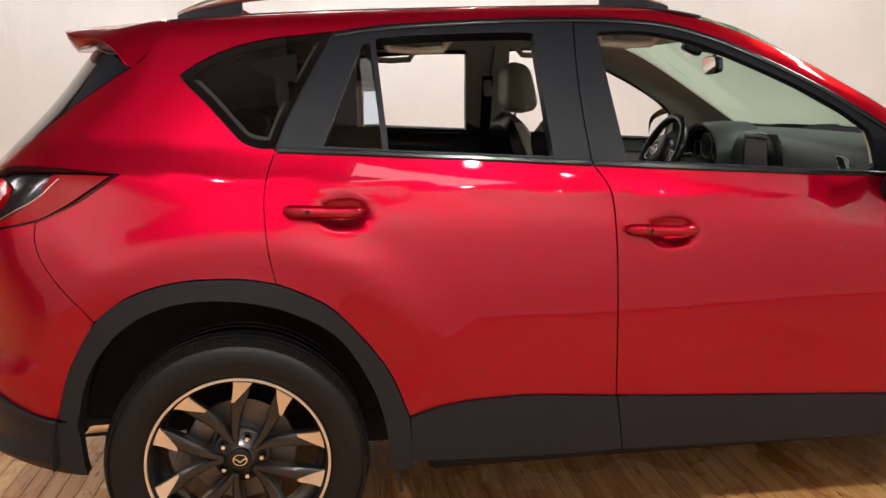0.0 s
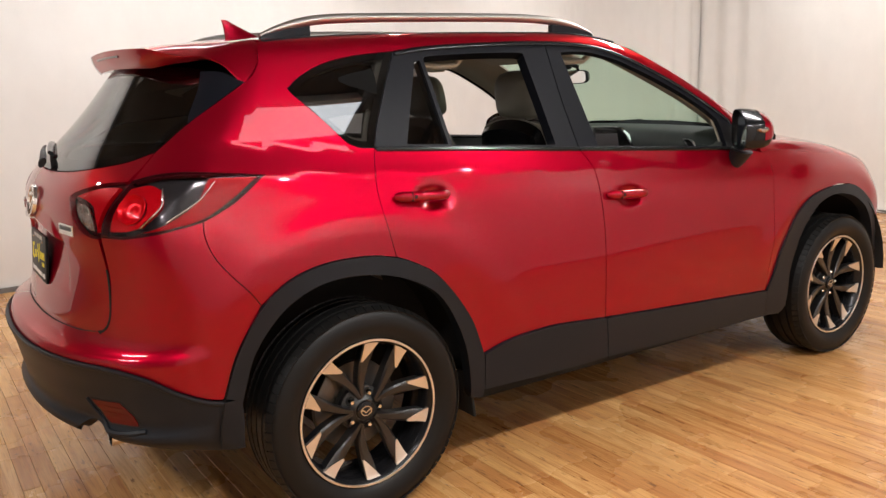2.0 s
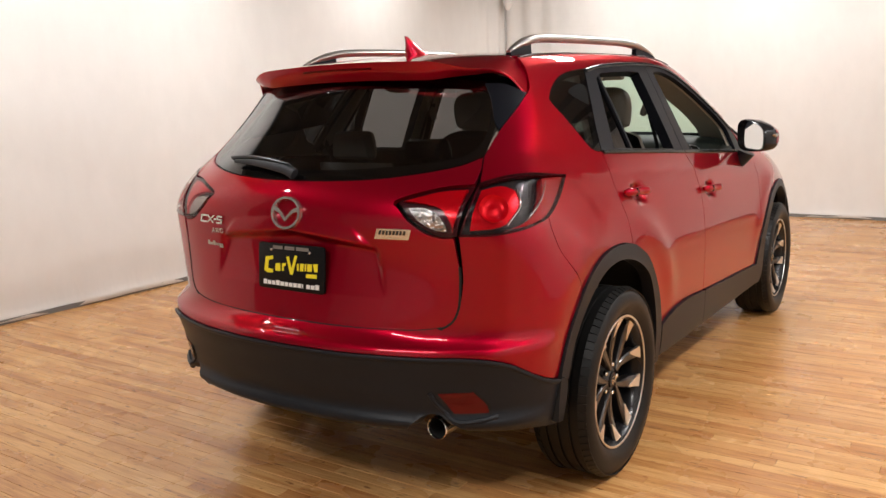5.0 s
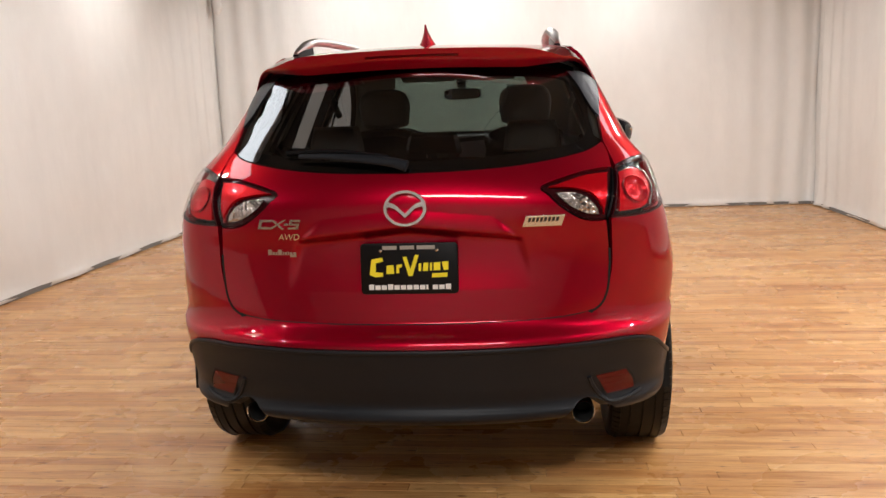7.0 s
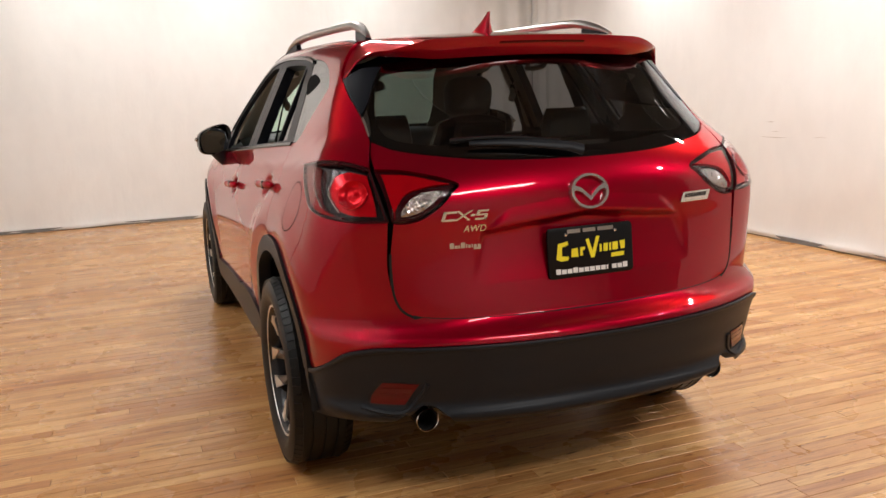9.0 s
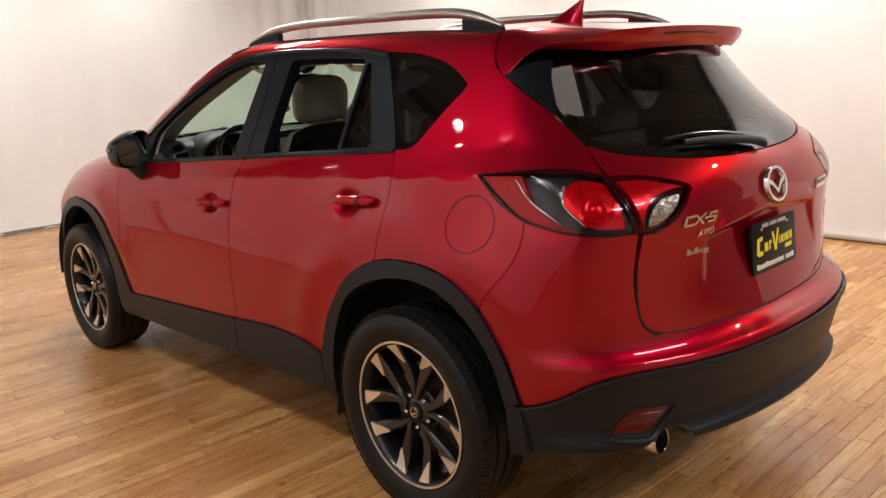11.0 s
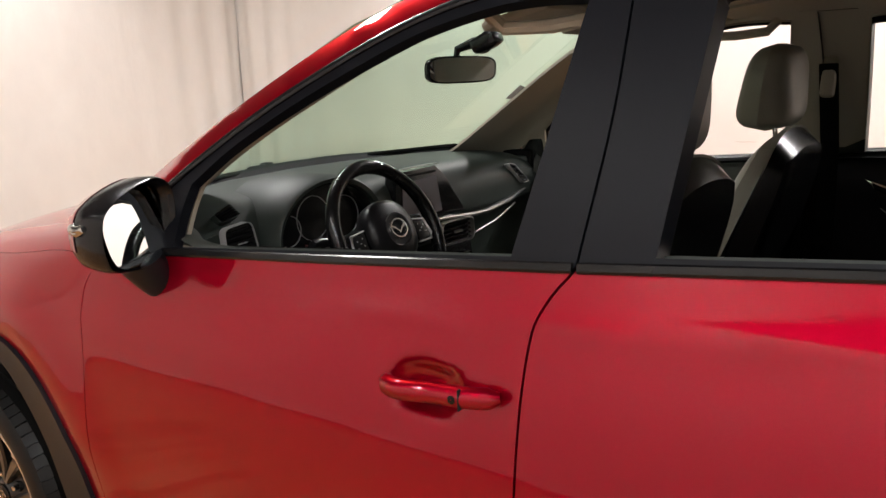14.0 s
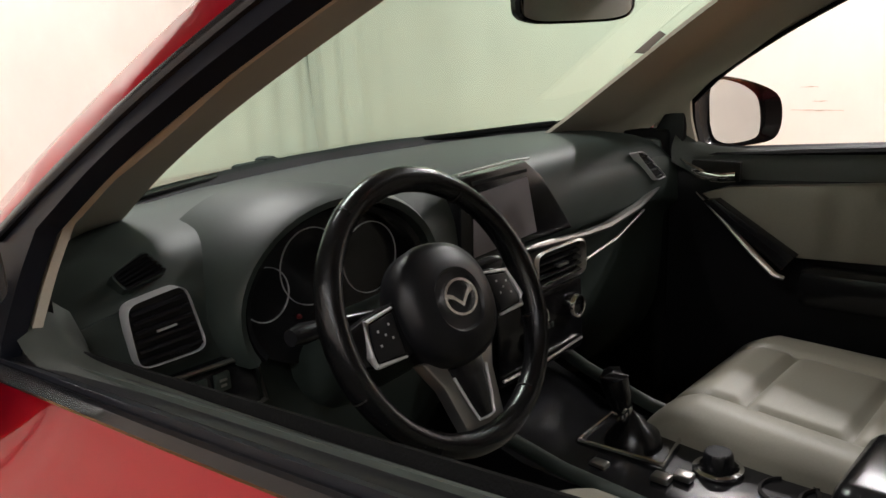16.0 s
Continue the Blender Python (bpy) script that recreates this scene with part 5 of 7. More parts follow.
# ---- cabin ----
for side in (1, -1):
    cut = lambda runs: ring(*runs)
    trim = panel("pillar_trim", "side", [ring(((-0.48, 1.25), (-0.35, 1.36), (-0.22, 1.44), (0.0, 1.50), (0.30, 1.535), (0.63, 1.560), (1.01, 1.570)), ((1.01, 1.570), (1.30, 1.550), (1.45, 1.512), (1.60, 1.450), (1.75, 1.375), (1.90, 1.27), (1.99, 1.20)), ((1.99, 1.20), (2.0, 1.09)), ((2.0, 1.09), (1.0, 1.135), (-0.48, 1.20)), ((-0.48, 1.20), (-0.48, 1.25))),
                                  inset(cut(WINDOW_F), -0.004), inset(cut(WINDOW_R), -0.004), inset(cut(PANE_R), -0.004), inset(ring(QUARTER_TOP, QUARTER_FRONT, QUARTER_LOW), 0.03)], LINER, car, side, lift=-0.042, grid=0.04, rim=0.01, gap=0.0, label="greige pillar trim")
    trim.data.materials.append(DASH)
    for f in trim.data.polygons:
        c = f.center
        f.material_index = 1 if c.z < float(belt(c.y)) + 0.035 and 0.17 < c.y < 1.87 else 0
    panel("side_lining", "side", [ring(((-0.60, 1.20), (1.0, 1.145), (2.05, 1.085)), ((2.05, 1.085), (2.10, 0.42)), ((2.10, 0.42), (0.47, 0.42)), ((0.47, 0.42), (0.40, 0.66), (0.24, 0.83), (0.0, 0.89), (-0.24, 0.85), (-0.42, 0.68), (-0.47, 0.52)), ((-0.47, 0.52), (-0.60, 0.52)), ((-0.60, 0.52), (-0.60, 1.20)))], CARPET, car, side, lift=-0.075, grid=0.06, rim=0.01, gap=0.0, label="dark side lining")
    # padded sill along the door tops and the door cards
    for y0, y1 in ((1.06, 1.99), (0.20, 0.98)):
        n = 14
        bm = bmesh.new()
        rows = []
        for i in range(n):
            y = y0 + (y1 - y0) * i / (n - 1)
            zb = float(belt(y))
            xo = float(half_width(np.array([y]), np.array([zb - 0.03]))[0])
            low = zb - 0.62 if y0 > 1 else max(zb - 0.62, 0.36 + math.sqrt(max(0.0, 0.52 ** 2 - y * y)) + 0.01)
            prof = ((xo - 0.026, zb - 0.006), (xo - 0.040, zb + 0.008), (xo - 0.068, zb + 0.006), (xo - 0.096, zb - 0.026), (xo - 0.108, zb - 0.075), (xo - 0.100, zb - 0.120), (xo - 0.106, max(zb - 0.30, low + 0.03)), (xo - 0.112, low + 0.02), (xo - 0.07, low))
            rows.append([bm.verts.new((side * a, y, b)) for a, b in prof])
        for p, q in zip(rows, rows[1:]):
            for k in range(len(p) - 1):
                bm.faces.new((p[k], p[k + 1], q[k + 1], q[k]))
        bm.faces.new(rows[0])
        bm.faces.new(rows[-1][::-1])
        card = part("door_card", bm, COVER, car, "black inner door panel")
        # cream insert, arm rest, bright trims
        f = 1.0 if y0 > 1 else 0.86
        bm = bmesh.new()
        x = side * 0.708
        ins = [(y1 - 0.14, 1.010), (y1 - 0.20, 1.030), (y1 - 0.50, 1.055), (y0 + 0.03, 1.065), (y0 + 0.03, 0.905), (y1 - 0.34, 0.885), (y1 - 0.24, 0.945)]
        prism(bm, [(a, b) for a, b in ins], Matrix(((0, 0, -side, x), (1, 0, 0, 0), (0, 1, 0, 0), (0, 0, 0, 1))), 0.022, 0.005)
        part("door_insert", bm, LEATHER, card, "cream leather door insert")
        bm = bmesh.new()
        box(bm, (side * 0.672, (y0 + y1 - 0.36) / 2, 0.835), (0.085, y1 - y0 - 0.38, 0.085), 0.025)
        part("arm_rest", bm, BLACK_LEATHER, card, "black arm rest")
        hx = 0.0 if side > 0 else 0.048
        bm = bmesh.new()
        tube(bm, [(side * (0.690 + hx), y1 - 0.125, 1.012), (side * (0.672 + hx), y1 - 0.20, 0.955), (side * (0.650 + hx), y1 - 0.27, 0.900), (side * (0.640 + hx), y1 - 0.325, 0.856), (side * (0.645 + hx), y1 - 0.345, 0.850)], [0.001, 0.006, 0.008, 0.008, 0.005], 8)
        part("pull_trim", bm, SILVER, card, "bright door pull trim")
        bm = bmesh.new()
        prism(bm, [(y1 - 0.155, 1.000), (y1 - 0.185, 1.005), (y1 - 0.36, 0.895), (y1 - 0.335, 0.862), (y1 - 0.28, 0.905)], Matrix(((0, 0, -side, side * (0.685 + hx)), (1, 0, 0, 0), (0, 1, 0, 0), (0, 0, 0, 1))), 0.030, 0.004)
        part("switch_panel", bm, GLOSS, card, "black switch panel")
        bm = bmesh.new()
        tube(bm, [(side * (0.690 + hx), y1 - 0.085, 1.088), (side * (0.672 + hx), y1 - 0.115, 1.072), (side * (0.664 + hx), y1 - 0.155, 1.056), (side * (0.664 + hx), y1 - 0.195, 1.053), (side * (0.668 + hx), y1 - 0.225, 1.056)], [0.001, 0.007, 0.009, 0.008, 0.008], 8, flat=1.3)
        part("inner_handle", bm, CHROME, card, "chrome inner door handle")
        bm = bmesh.new()
        box(bm, (side * (0.683 + hx), y1 - 0.175, 1.066), (0.012, 0.115, 0.045), 0.006)
        part("handle_cup", bm, DARK, card)
    # A pillar lining inside the windscreen pillar
    edge_in = curve(((0.530, 2.19, 1.140), (0.522, 2.07, 1.210), (0.497, 1.94, 1.290), (0.460, 1.82, 1.360), (0.420, 1.70, 1.420), (0.385, 1.58, 1.470), (0.36, 1.46, 1.505), (0.36, 1.36, 1.52)))
    edge_out = curve(((0.745, 2.05, 1.115), (0.728, 1.99, 1.165), (0.702, 1.918, 1.217), (0.667, 1.783, 1.290), (0.632, 1.665, 1.363), (0.602, 1.564, 1.426), (0.575, 1.45, 1.478), (0.555, 1.33, 1.512), (0.545, 1.22, 1.528)))
    panel("pillar_lining", "ball", [flat("ball", np.vstack([edge_out, edge_in[::-1]]))], LINER, car, side, lift=-0.055, grid=0.03, rim=-0.008, gap=0.0, label="greige windscreen pillar lining")
    # soft pad that runs along the door top and up to the pillar foot
    bm = bmesh.new()
    rows = []
    run = curve(((1.10, 1.128), (1.40, 1.110), (1.65, 1.098), (1.80, 1.094), (1.88, 1.104), (1.93, 1.128)), per=6)
    skin_at = onto("side", run)
    for p, (y, z) in zip(skin_at, run):
        rows.append([bm.verts.new((side * (p[0] - dx), y + dy, z + dz)) for dx, dy, dz in ((0.030, 0, 0.004), (0.045, 0.004, 0.012), (0.070, 0.006, 0.008), (0.092, 0.004, -0.014), (0.102, 0, -0.050))])
    for p, q in zip(rows, rows[1:]):
        for k in range(4):
            bm.faces.new((p[k], p[k + 1], q[k + 1], q[k]))
    bmesh.ops.solidify(bm, geom=bm.faces[:], thickness=0.004)
    part("door_pad", bm, PAD, car, "soft grey door top pad")
    # black corner cover inside the mirror
    bm = bmesh.new()
    prism(bm, [(2.030, 1.085), (1.918, 1.085), (1.912, 1.215), (1.96, 1.190)], Matrix(((0, 0, -side, side * 0.742), (1, 0, 0, 0), (0, 1, 0, 0), (0, 0, 0, 1))), 0.014, 0.003)
    part("mirror_corner", bm, COVER, car, "black corner cover inside the door mirror")
    # belts
    bm = bmesh.new()
    tube(bm, [(side * 0.600, 0.985, 1.40), (side * 0.630, 0.985, 1.30), (side * 0.665, 0.985, 1.18), (side * 0.675, 0.99, 0.9)], 0.024, 4, flat=0.08, up=(1, 0, 0))
    belt_ob = part("seat_belt", bm, CARPET, car, "black seat belt")
    bm = bmesh.new()
    box(bm, (side * 0.612, 0.985, 1.365), (0.03, 0.036, 0.11), 0.010, (0, side * 22, 0))
    part("belt_guide", bm, LINER, belt_ob)
    bm = bmesh.new()
    tube(bm, [(side * 0.535, 1.10, 1.515), (side * 0.515, 1.12, 1.488), (side * 0.512, 1.20, 1.482), (side * 0.520, 1.28, 1.484), (side * 0.540, 1.30, 1.508)], 0.012, 8)
    part("grab_handle", bm, LINER, car, "greige roof grab handle")
    bm = bmesh.new()
    tube(bm, [(side * 0.530, 0.45, 1.50), (side * 0.512, 0.47, 1.475), (side * 0.508, 0.55, 1.468), (side * 0.512, 0.63, 1.472), (side * 0.530, 0.65, 1.50)], 0.012, 8)
    part("grab_handle", bm, LINER, car, "greige roof grab handle")

panel("headliner", "top", [mirrored(curve(((0.0, -0.30), (0.50, -0.22)), ((0.50, -0.22), (0.53, 0.3), (0.54, 0.9), (0.555, 1.25), (0.555, 1.38)), ((0.555, 1.38), (0.3, 1.43), (0.0, 1.45))))], LINER, car, lift=-0.045, grid=0.08, rim=0.01, label="greige headliner")
gate_trim = np.vstack([curve(((0.0, 1.54), (0.4, 1.52), (0.58, 1.47))), curve(((0.58, 1.47), (0.655, 1.43), (0.655, 1.23), (0.62, 0.75)))[1:], curve(((0.62, 0.75), (0.0, 0.74)))[1:]])
hole = np.vstack([curve(((0.0, 1.470), (0.46, 1.45), (0.545, 1.40))), curve(((0.545, 1.40), (0.575, 1.30), (0.56, 1.235), (0.45, 1.21), (0.2, 1.19), (0.0, 1.185)))[1:]])
panel("gate_trim", "rear", [mirrored(gate_trim), mirrored(hole)], CARPET, tailgate, lift=-0.05, grid=0.06, rim=0.01, gap=0.0, label="dark tailgate lining")
for side in (1, -1):
    bm = bmesh.new()
    box(bm, (side * 0.17, 1.385, 1.520), (0.30, 0.16, 0.022), 0.010, (-12, 0, 0))
    part("sun_visor", bm, LINER, car, "greige folded sun visor")
bm = bmesh.new()
box(bm, (0.0, 1.28, 1.535), (0.20, 0.22, 0.05), 0.02, (-6, 0, 0))
part("overhead_console", bm, LINER, car, "greige overhead console")

# cabin floor, load floor and bulkhead
for name, c, size, label in (("cabin_floor", (0, 1.35, 0.40), (1.46, 1.60, 0.08), "black carpet"), ("load_floor", (0, -0.10, 0.66), (1.10, 1.10, 0.05), "black load floor"),
                             ("bulkhead", (0, 2.33, 0.76), (1.46, 0.06, 0.74), "dark bulkhead"), ("toe_board", (0, 2.19, 0.62), (1.46, 0.05, 0.50), "black carpeted toe board"),
                             ("kick_panel", (0.735, 2.13, 0.775), (0.04, 0.36, 0.75), "dark kick panel"), ("kick_panel", (-0.735, 2.13, 0.775), (0.04, 0.36, 0.75), "dark kick panel")):
    bm = bmesh.new()
    part(name, box(bm, c, size, 0.01), CARPET, car, label)

# ---- dashboard ----
DASH_YZ = ((2.335, 1.160), (2.20, 1.168), (2.05, 1.163), (1.985, 1.150), (1.950, 1.122), (1.932, 1.085), (1.925, 1.04), (1.925, 1.005), (1.940, 0.992), (1.958, 0.96), (1.965, 0.86), (1.985, 0.74), (2.06, 0.62), (2.20, 0.52))
bm = bmesh.new()
rows = []
for i in range(33):
    x = -0.725 + 1.45 * i / 32
    row = []
    for y, z in curve(DASH_YZ, per=3):
        back = 0.05 * max(0, abs(x) - 0.45) * 2
        rim = max(0.0, (abs(x) - 0.62) / 0.105)
        y = min(y, 2.335 - 0.42 * x * x)
        row.append(bm.verts.new((x, y, z - 0.018 * rim * rim - 0.03 * x * x * (1 if z > 1.10 else 0))))
    rows.append(row)
for p, q in zip(rows, rows[1:]):
    for k in range(len(p) - 1):
        bm.faces.new((p[k], p[k + 1], q[k + 1], q[k]))
bm.faces.new(rows[0])
bm.faces.new(rows[-1][::-1])
bmesh.ops.remove_doubles(bm, verts=bm.verts, dist=1e-5)
dash = part("dashboard", bm, DASH, car, "dark soft-touch dashboard")


def arch_tube(bm, cx, cz, rx, rz, y0, y1, thick, a0, a1, n=28):
    """A curved hood: an arch of section rx, rz from y0 to y1."""
    rows = []
    for i in range(n + 1):
        a = radians(a0 + (a1 - a0) * i / n)
        c, s = math.cos(a), math.sin(a)
        rows.append([bm.verts.new((cx + (rx + d) * c, y, cz + (rz + d) * s)) for d, y in ((0, y0), (thick * 0.6, y0 - 0.004), (thick, y0 + 0.006), (thick * 1.3, (y0 + y1) / 2), (thick, y1), (0, y1))])
    for p, q in zip(rows, rows[1:]):
        for k in range(6):
            bm.faces.new((p[k], p[(k + 1) % 6], q[(k + 1) % 6], q[k]))
    bm.faces.new(rows[0])
    bm.faces.new(rows[-1][::-1])


bm = bmesh.new()
arch_tube(bm, -0.36, 1.055, 0.168, 0.120, 1.872, 2.08, 0.016, -25, 205)
part("cluster_hood", bm, DASH, dash, "dark instrument hood")
bm = bmesh.new()
arch_tube(bm, -0.36, 1.055, 0.152, 0.106, 1.885, 1.975, 0.014, -30, 210)
part("cluster_liner", bm, GLOSS, dash)
bm = bmesh.new()
lathe(bm, [(0.0, 1.0), (0.008, 0.99), (0.010, 0.001)], 40, pose(-0.36, 1.927, 1.055, 0, 0, -90) @ Matrix.Diagonal((1, 0.151, 0.105, 1)))
cluster = part("instrument_panel", bm, GLOSS, dash, "black instrument panel")
for x, z, r in ((-0.464, 1.070, 0.037), (-0.385, 1.090, 0.054), (-0.278, 1.078, 0.053)):
    bm = bmesh.new()
    lathe(bm, [(0.0, r), (0.002, r), (0.002, r - 0.0009), (0.0, r - 0.0011)], 48, pose(x, 1.9175, z, 0, 0, -90), closed=True)
    part("dial_ring", bm, DIAL, cluster, "thin bright dial ring")
bm = bmesh.new()
UNLIT = material("warning_light", (0.10, 0.004, 0.004), 0.4)
lathe(bm, [(0.0, 0.0035), (0.004, 0.0030), (0.005, 0.0005)], 12, pose(-0.418, 1.914, 1.028, 0, 0, -90))
part("warning_light", bm, UNLIT, cluster, "dark red warning light")


def vent(x0, z0, x1, z1, y, skew=0.0, slats=5, parent=None, trim=SILVER, turn=0.0, label="air vent with a bright surround"):
    """A bright rounded surround with dark slats, in the face of the dashboard."""
    cx, cz, w, h = (x0 + x1) / 2, (z0 + z1) / 2, x1 - x0, z1 - z0
    m = pose(cx, y, cz, 0, 0, turn)
    bm = bmesh.new()
    n = 40
    rows = []
    for k, d in ((1.0, 0.012), (1.03, -0.004), (0.93, -0.008), (0.88, 0.012)):
        rows.append([bm.verts.new(m @ Vector((k * w / 2 * math.copysign(abs(math.cos(a)) ** 0.35, math.cos(a)) + skew * math.sin(a) * h / 2, d, k * h / 2 * math.copysign(abs(math.sin(a)) ** 0.35, math.sin(a))))) for a in [2 * math.pi * i / n for i in range(n)]])
    for p, q in zip(rows, rows[1:]):
        for i in range(n):
            bm.faces.new((p[i], p[(i + 1) % n], q[(i + 1) % n], q[i]))
    v = part("air_vent", bm, trim, parent, label)
    bm = bmesh.new()
    bm.faces.new([bm.verts.new(m @ Vector((0.9 * w / 2 * math.copysign(abs(math.cos(a)) ** 0.35, math.cos(a)) + skew * math.sin(a) * h / 2, 0.010, 0.9 * h / 2 * math.copysign(abs(math.sin(a)) ** 0.35, math.sin(a))))) for a in [2 * math.pi * i / n for i in range(n)]])
    part("vent_back", bm, DARK, v, smooth=False)
    for i in range(slats):
        bm = bmesh.new()
        u = -0.36 + 0.72 * i / (slats - 1)
        c = m @ Vector((skew * u * h, 0.004, u * h))
        box(bm, c, (0.84 * w, 0.012, 0.0045), 0.001, (20, 0, turn))
        part("vent_slat", bm, GLOSS, v)
    bm = bmesh.new()
    box(bm, m @ Vector((0, -0.004, 0)), (0.20 * w, 0.012, 0.006), 0.002, (0, 0, turn))
    part("vent_tab", bm, trim, v)
    return v



def corner_vent(quad, n_slats, trim, label, parent, thick=0.006, tab=True, rim=0.015):
    """A vent on four corners (low outer, low inner, high inner, high outer) with rounded corners, slats and a surround."""
    a, b, c, d = [Vector(q) for q in quad]
    out = (b - a).cross(d - a).normalized()
    at = lambda s, t: a * (1 - s) * (1 - t) + b * s * (1 - t) + c * s * t + d * (1 - s) * t
    n = 48
    def loop(scale, depth):
        pts = []
        for i in range(n):
            ang = 2 * math.pi * i / n
            cx, sx = math.cos(ang), math.sin(ang)
            p = at(0.5 + 0.5 * scale * math.copysign(abs(cx) ** 0.32, cx), 0.5 + 0.5 * scale * math.copysign(abs(sx) ** 0.32, sx))
            pts.append(p + out * depth)
        return pts
    bm = bmesh.new()
    rows = [[bm.verts.new(p) for p in loop(k, dd)] for k, dd in ((1.01, -0.015), (1.01, 0.000), (1.005, thick), (1.005 - rim, thick), (0.997 - rim, 0.001))]
    for p, q in zip(rows, rows[1:]):
        for i in range(n):
            bm.faces.new((p[i], p[(i + 1) % n], q[(i + 1) % n], q[i]))
    v = part("air_vent", bm, trim, parent, label)
    bm = bmesh.new()
    bm.faces.new([bm.verts.new(p) for p in loop(0.995 - rim, 0.0005)])
    part("vent_back", bm, DARK, v, smooth=False)
    for i in range(n_slats):
        t = 0.14 + 0.72 * i / (n_slats - 1)
        p, q = at(0.05, t) + out * 0.0025, at(0.95, t) + out * 0.0025
        bm = bmesh.new()
        tube(bm, [p, p * 0.5 + q * 0.5, q], 0.0055, 6, flat=0.30, up=tuple(out * 0.5 + (d - a).normalized()))
        part("vent_slat", bm, GLOSS, v)
    if tab:
        bm = bmesh.new()
        p, q = at(0.36, 0.5) + out * 0.006, at(0.66, 0.5) + out * 0.006
        tube(bm, [p, q], 0.0016, 6)
        part("vent_tab", bm, DIAL, v)
        for k in range(7):
            bm = bmesh.new()
            p = at(0.48 + 0.045 * k, 0.10)
            box(bm, p + out * 0.003, (0.0022, 0.004, 0.007), 0.0006)
            part("vent_thumbwheel", bm, COVER, v)
    return v


corner_vent([(-0.650, 1.914, 1.030), (-0.560, 1.914, 1.030), (-0.578, 1.916, 1.116), (-0.655, 1.916, 1.108)], 6, DIAL, "air vent with a bright surround", dash)
corner_vent([(-0.638, 1.942, 1.116), (-0.578, 1.946, 1.126), (-0.598, 1.962, 1.154), (-0.648, 1.955, 1.136)], 5, DASH, "dark demister vent", dash, 0.004, False, 0.09)
corner_vent([(0.598, 1.917, 1.050), (0.640, 1.917, 1.053), (0.566, 1.934, 1.118), (0.524, 1.930, 1.123)], 4, DIAL, "slanted air vent with a bright edge", dash, 0.005, False, 0.05)
vent(0.095, 0.925, 0.262, 0.998, 1.895, -0.08, 5, dash)
# screen surround and screen
bm = bmesh.new()
prism(bm, [(-0.075, 1.010), (-0.065, 1.160), (0.115, 1.165), (0.165, 1.13), (0.265, 1.010)], Matrix(((1, 0, 0, 0), (0, 0, -1, 1.955), (0, 1, 0, 0), (0, 0, 0, 1))), 0.038, 0.010)
surround = part("screen_surround", bm, GLOSS, dash, "black screen surround")
bm = bmesh.new()
tube(bm, [(-0.07, 1.918, 1.166), (0.0, 1.914, 1.169), (0.07, 1.912, 1.170), (0.118, 1.914, 1.168)], 0.0022, 8)
part("screen_trim", bm, DIAL, surround, "bright screen trim")
bm = bmesh.new()
prism(bm, [(-0.045, 1.022), (-0.040, 1.128), (0.112, 1.136), (0.135, 1.030)], Matrix(((1, 0, 0, 0), (0, 0, -1, 1.9165), (0, 1, 0, 0), (0, 0, 0, 1))), 0.002, 0.0)
part("screen", bm, SCREEN, surround, "grey unlit screen", smooth=False)
bm = bmesh.new()
box(bm, (0.035, 1.9155, 1.147), (0.15, 0.003, 0.006), 0.0)
part("disc_slot", bm, DARK, surround)
# silver strip across the passenger side
bm = bmesh.new()
tube(bm, [(0.03, 1.903, 1.012), (0.15, 1.898, 1.008), (0.27, 1.900, 0.998), (0.36, 1.903, 0.996), (0.50, 1.910, 1.010), (0.64, 1.930, 1.030)], [0.004, 0.006, 0.007, 0.009, 0.009, 0.004], 8, flat=1.2, up=(0, -1, 0))
part("dash_strip", bm, SPOKE, dash, "silver dash strip")
bm = bmesh.new()
tube(bm, [(0.33, 1.932, 0.930), (0.45, 1.930, 0.950), (0.58, 1.938, 0.985)], 0.003, 6)
part("glovebox_trim", bm, SILVER, dash)
bm = bmesh.new()
box(bm, (0.10, 1.925, 0.855), (0.27, 0.09, 0.145), 0.012)
stack = part("heater_panel", bm, GLOSS, dash, "black heater control panel")
for x, z, r in ((0.185, 0.882, 0.022), (0.065, 0.892, 0.022), (0.055, 0.842, 0.020)):
    bm = bmesh.new()
    lathe(bm, [(0.0, r + 0.002), (0.006, r), (0.020, r - 0.002), (0.022, r - 0.005), (0.022, 0.001)], 28, pose(x, 1.882, z, 0, 0, -90))
    k = part("heater_knob", bm, [GLOSS], stack, "round black heater knob")
    bm = bmesh.new()
    lathe(bm, [(0.016, r + 0.001), (0.024, r - 0.001), (0.024, r - 0.004), (0.016, r - 0.003)], 28, pose(x, 1.882, z, 0, 0, -90), closed=True)
    part("knob_ring", bm, CHROME, stack, "chrome knob ring")
bm = bmesh.new()
tube(bm, [(-0.03, 1.876, 0.802), (0.10, 1.874, 0.800), (0.22, 1.877, 0.806)], 0.003, 6)
part("stack_trim", bm, SILVER, stack)
bm = bmesh.new()
for i in range(5):
    box(bm, (0.10 + 0.012 * (i % 3), 1.8785, 0.86 + 0.016 * (i // 3)), (0.008, 0.003, 0.010), 0.001)
part("heater_button", bm, DASH, stack)
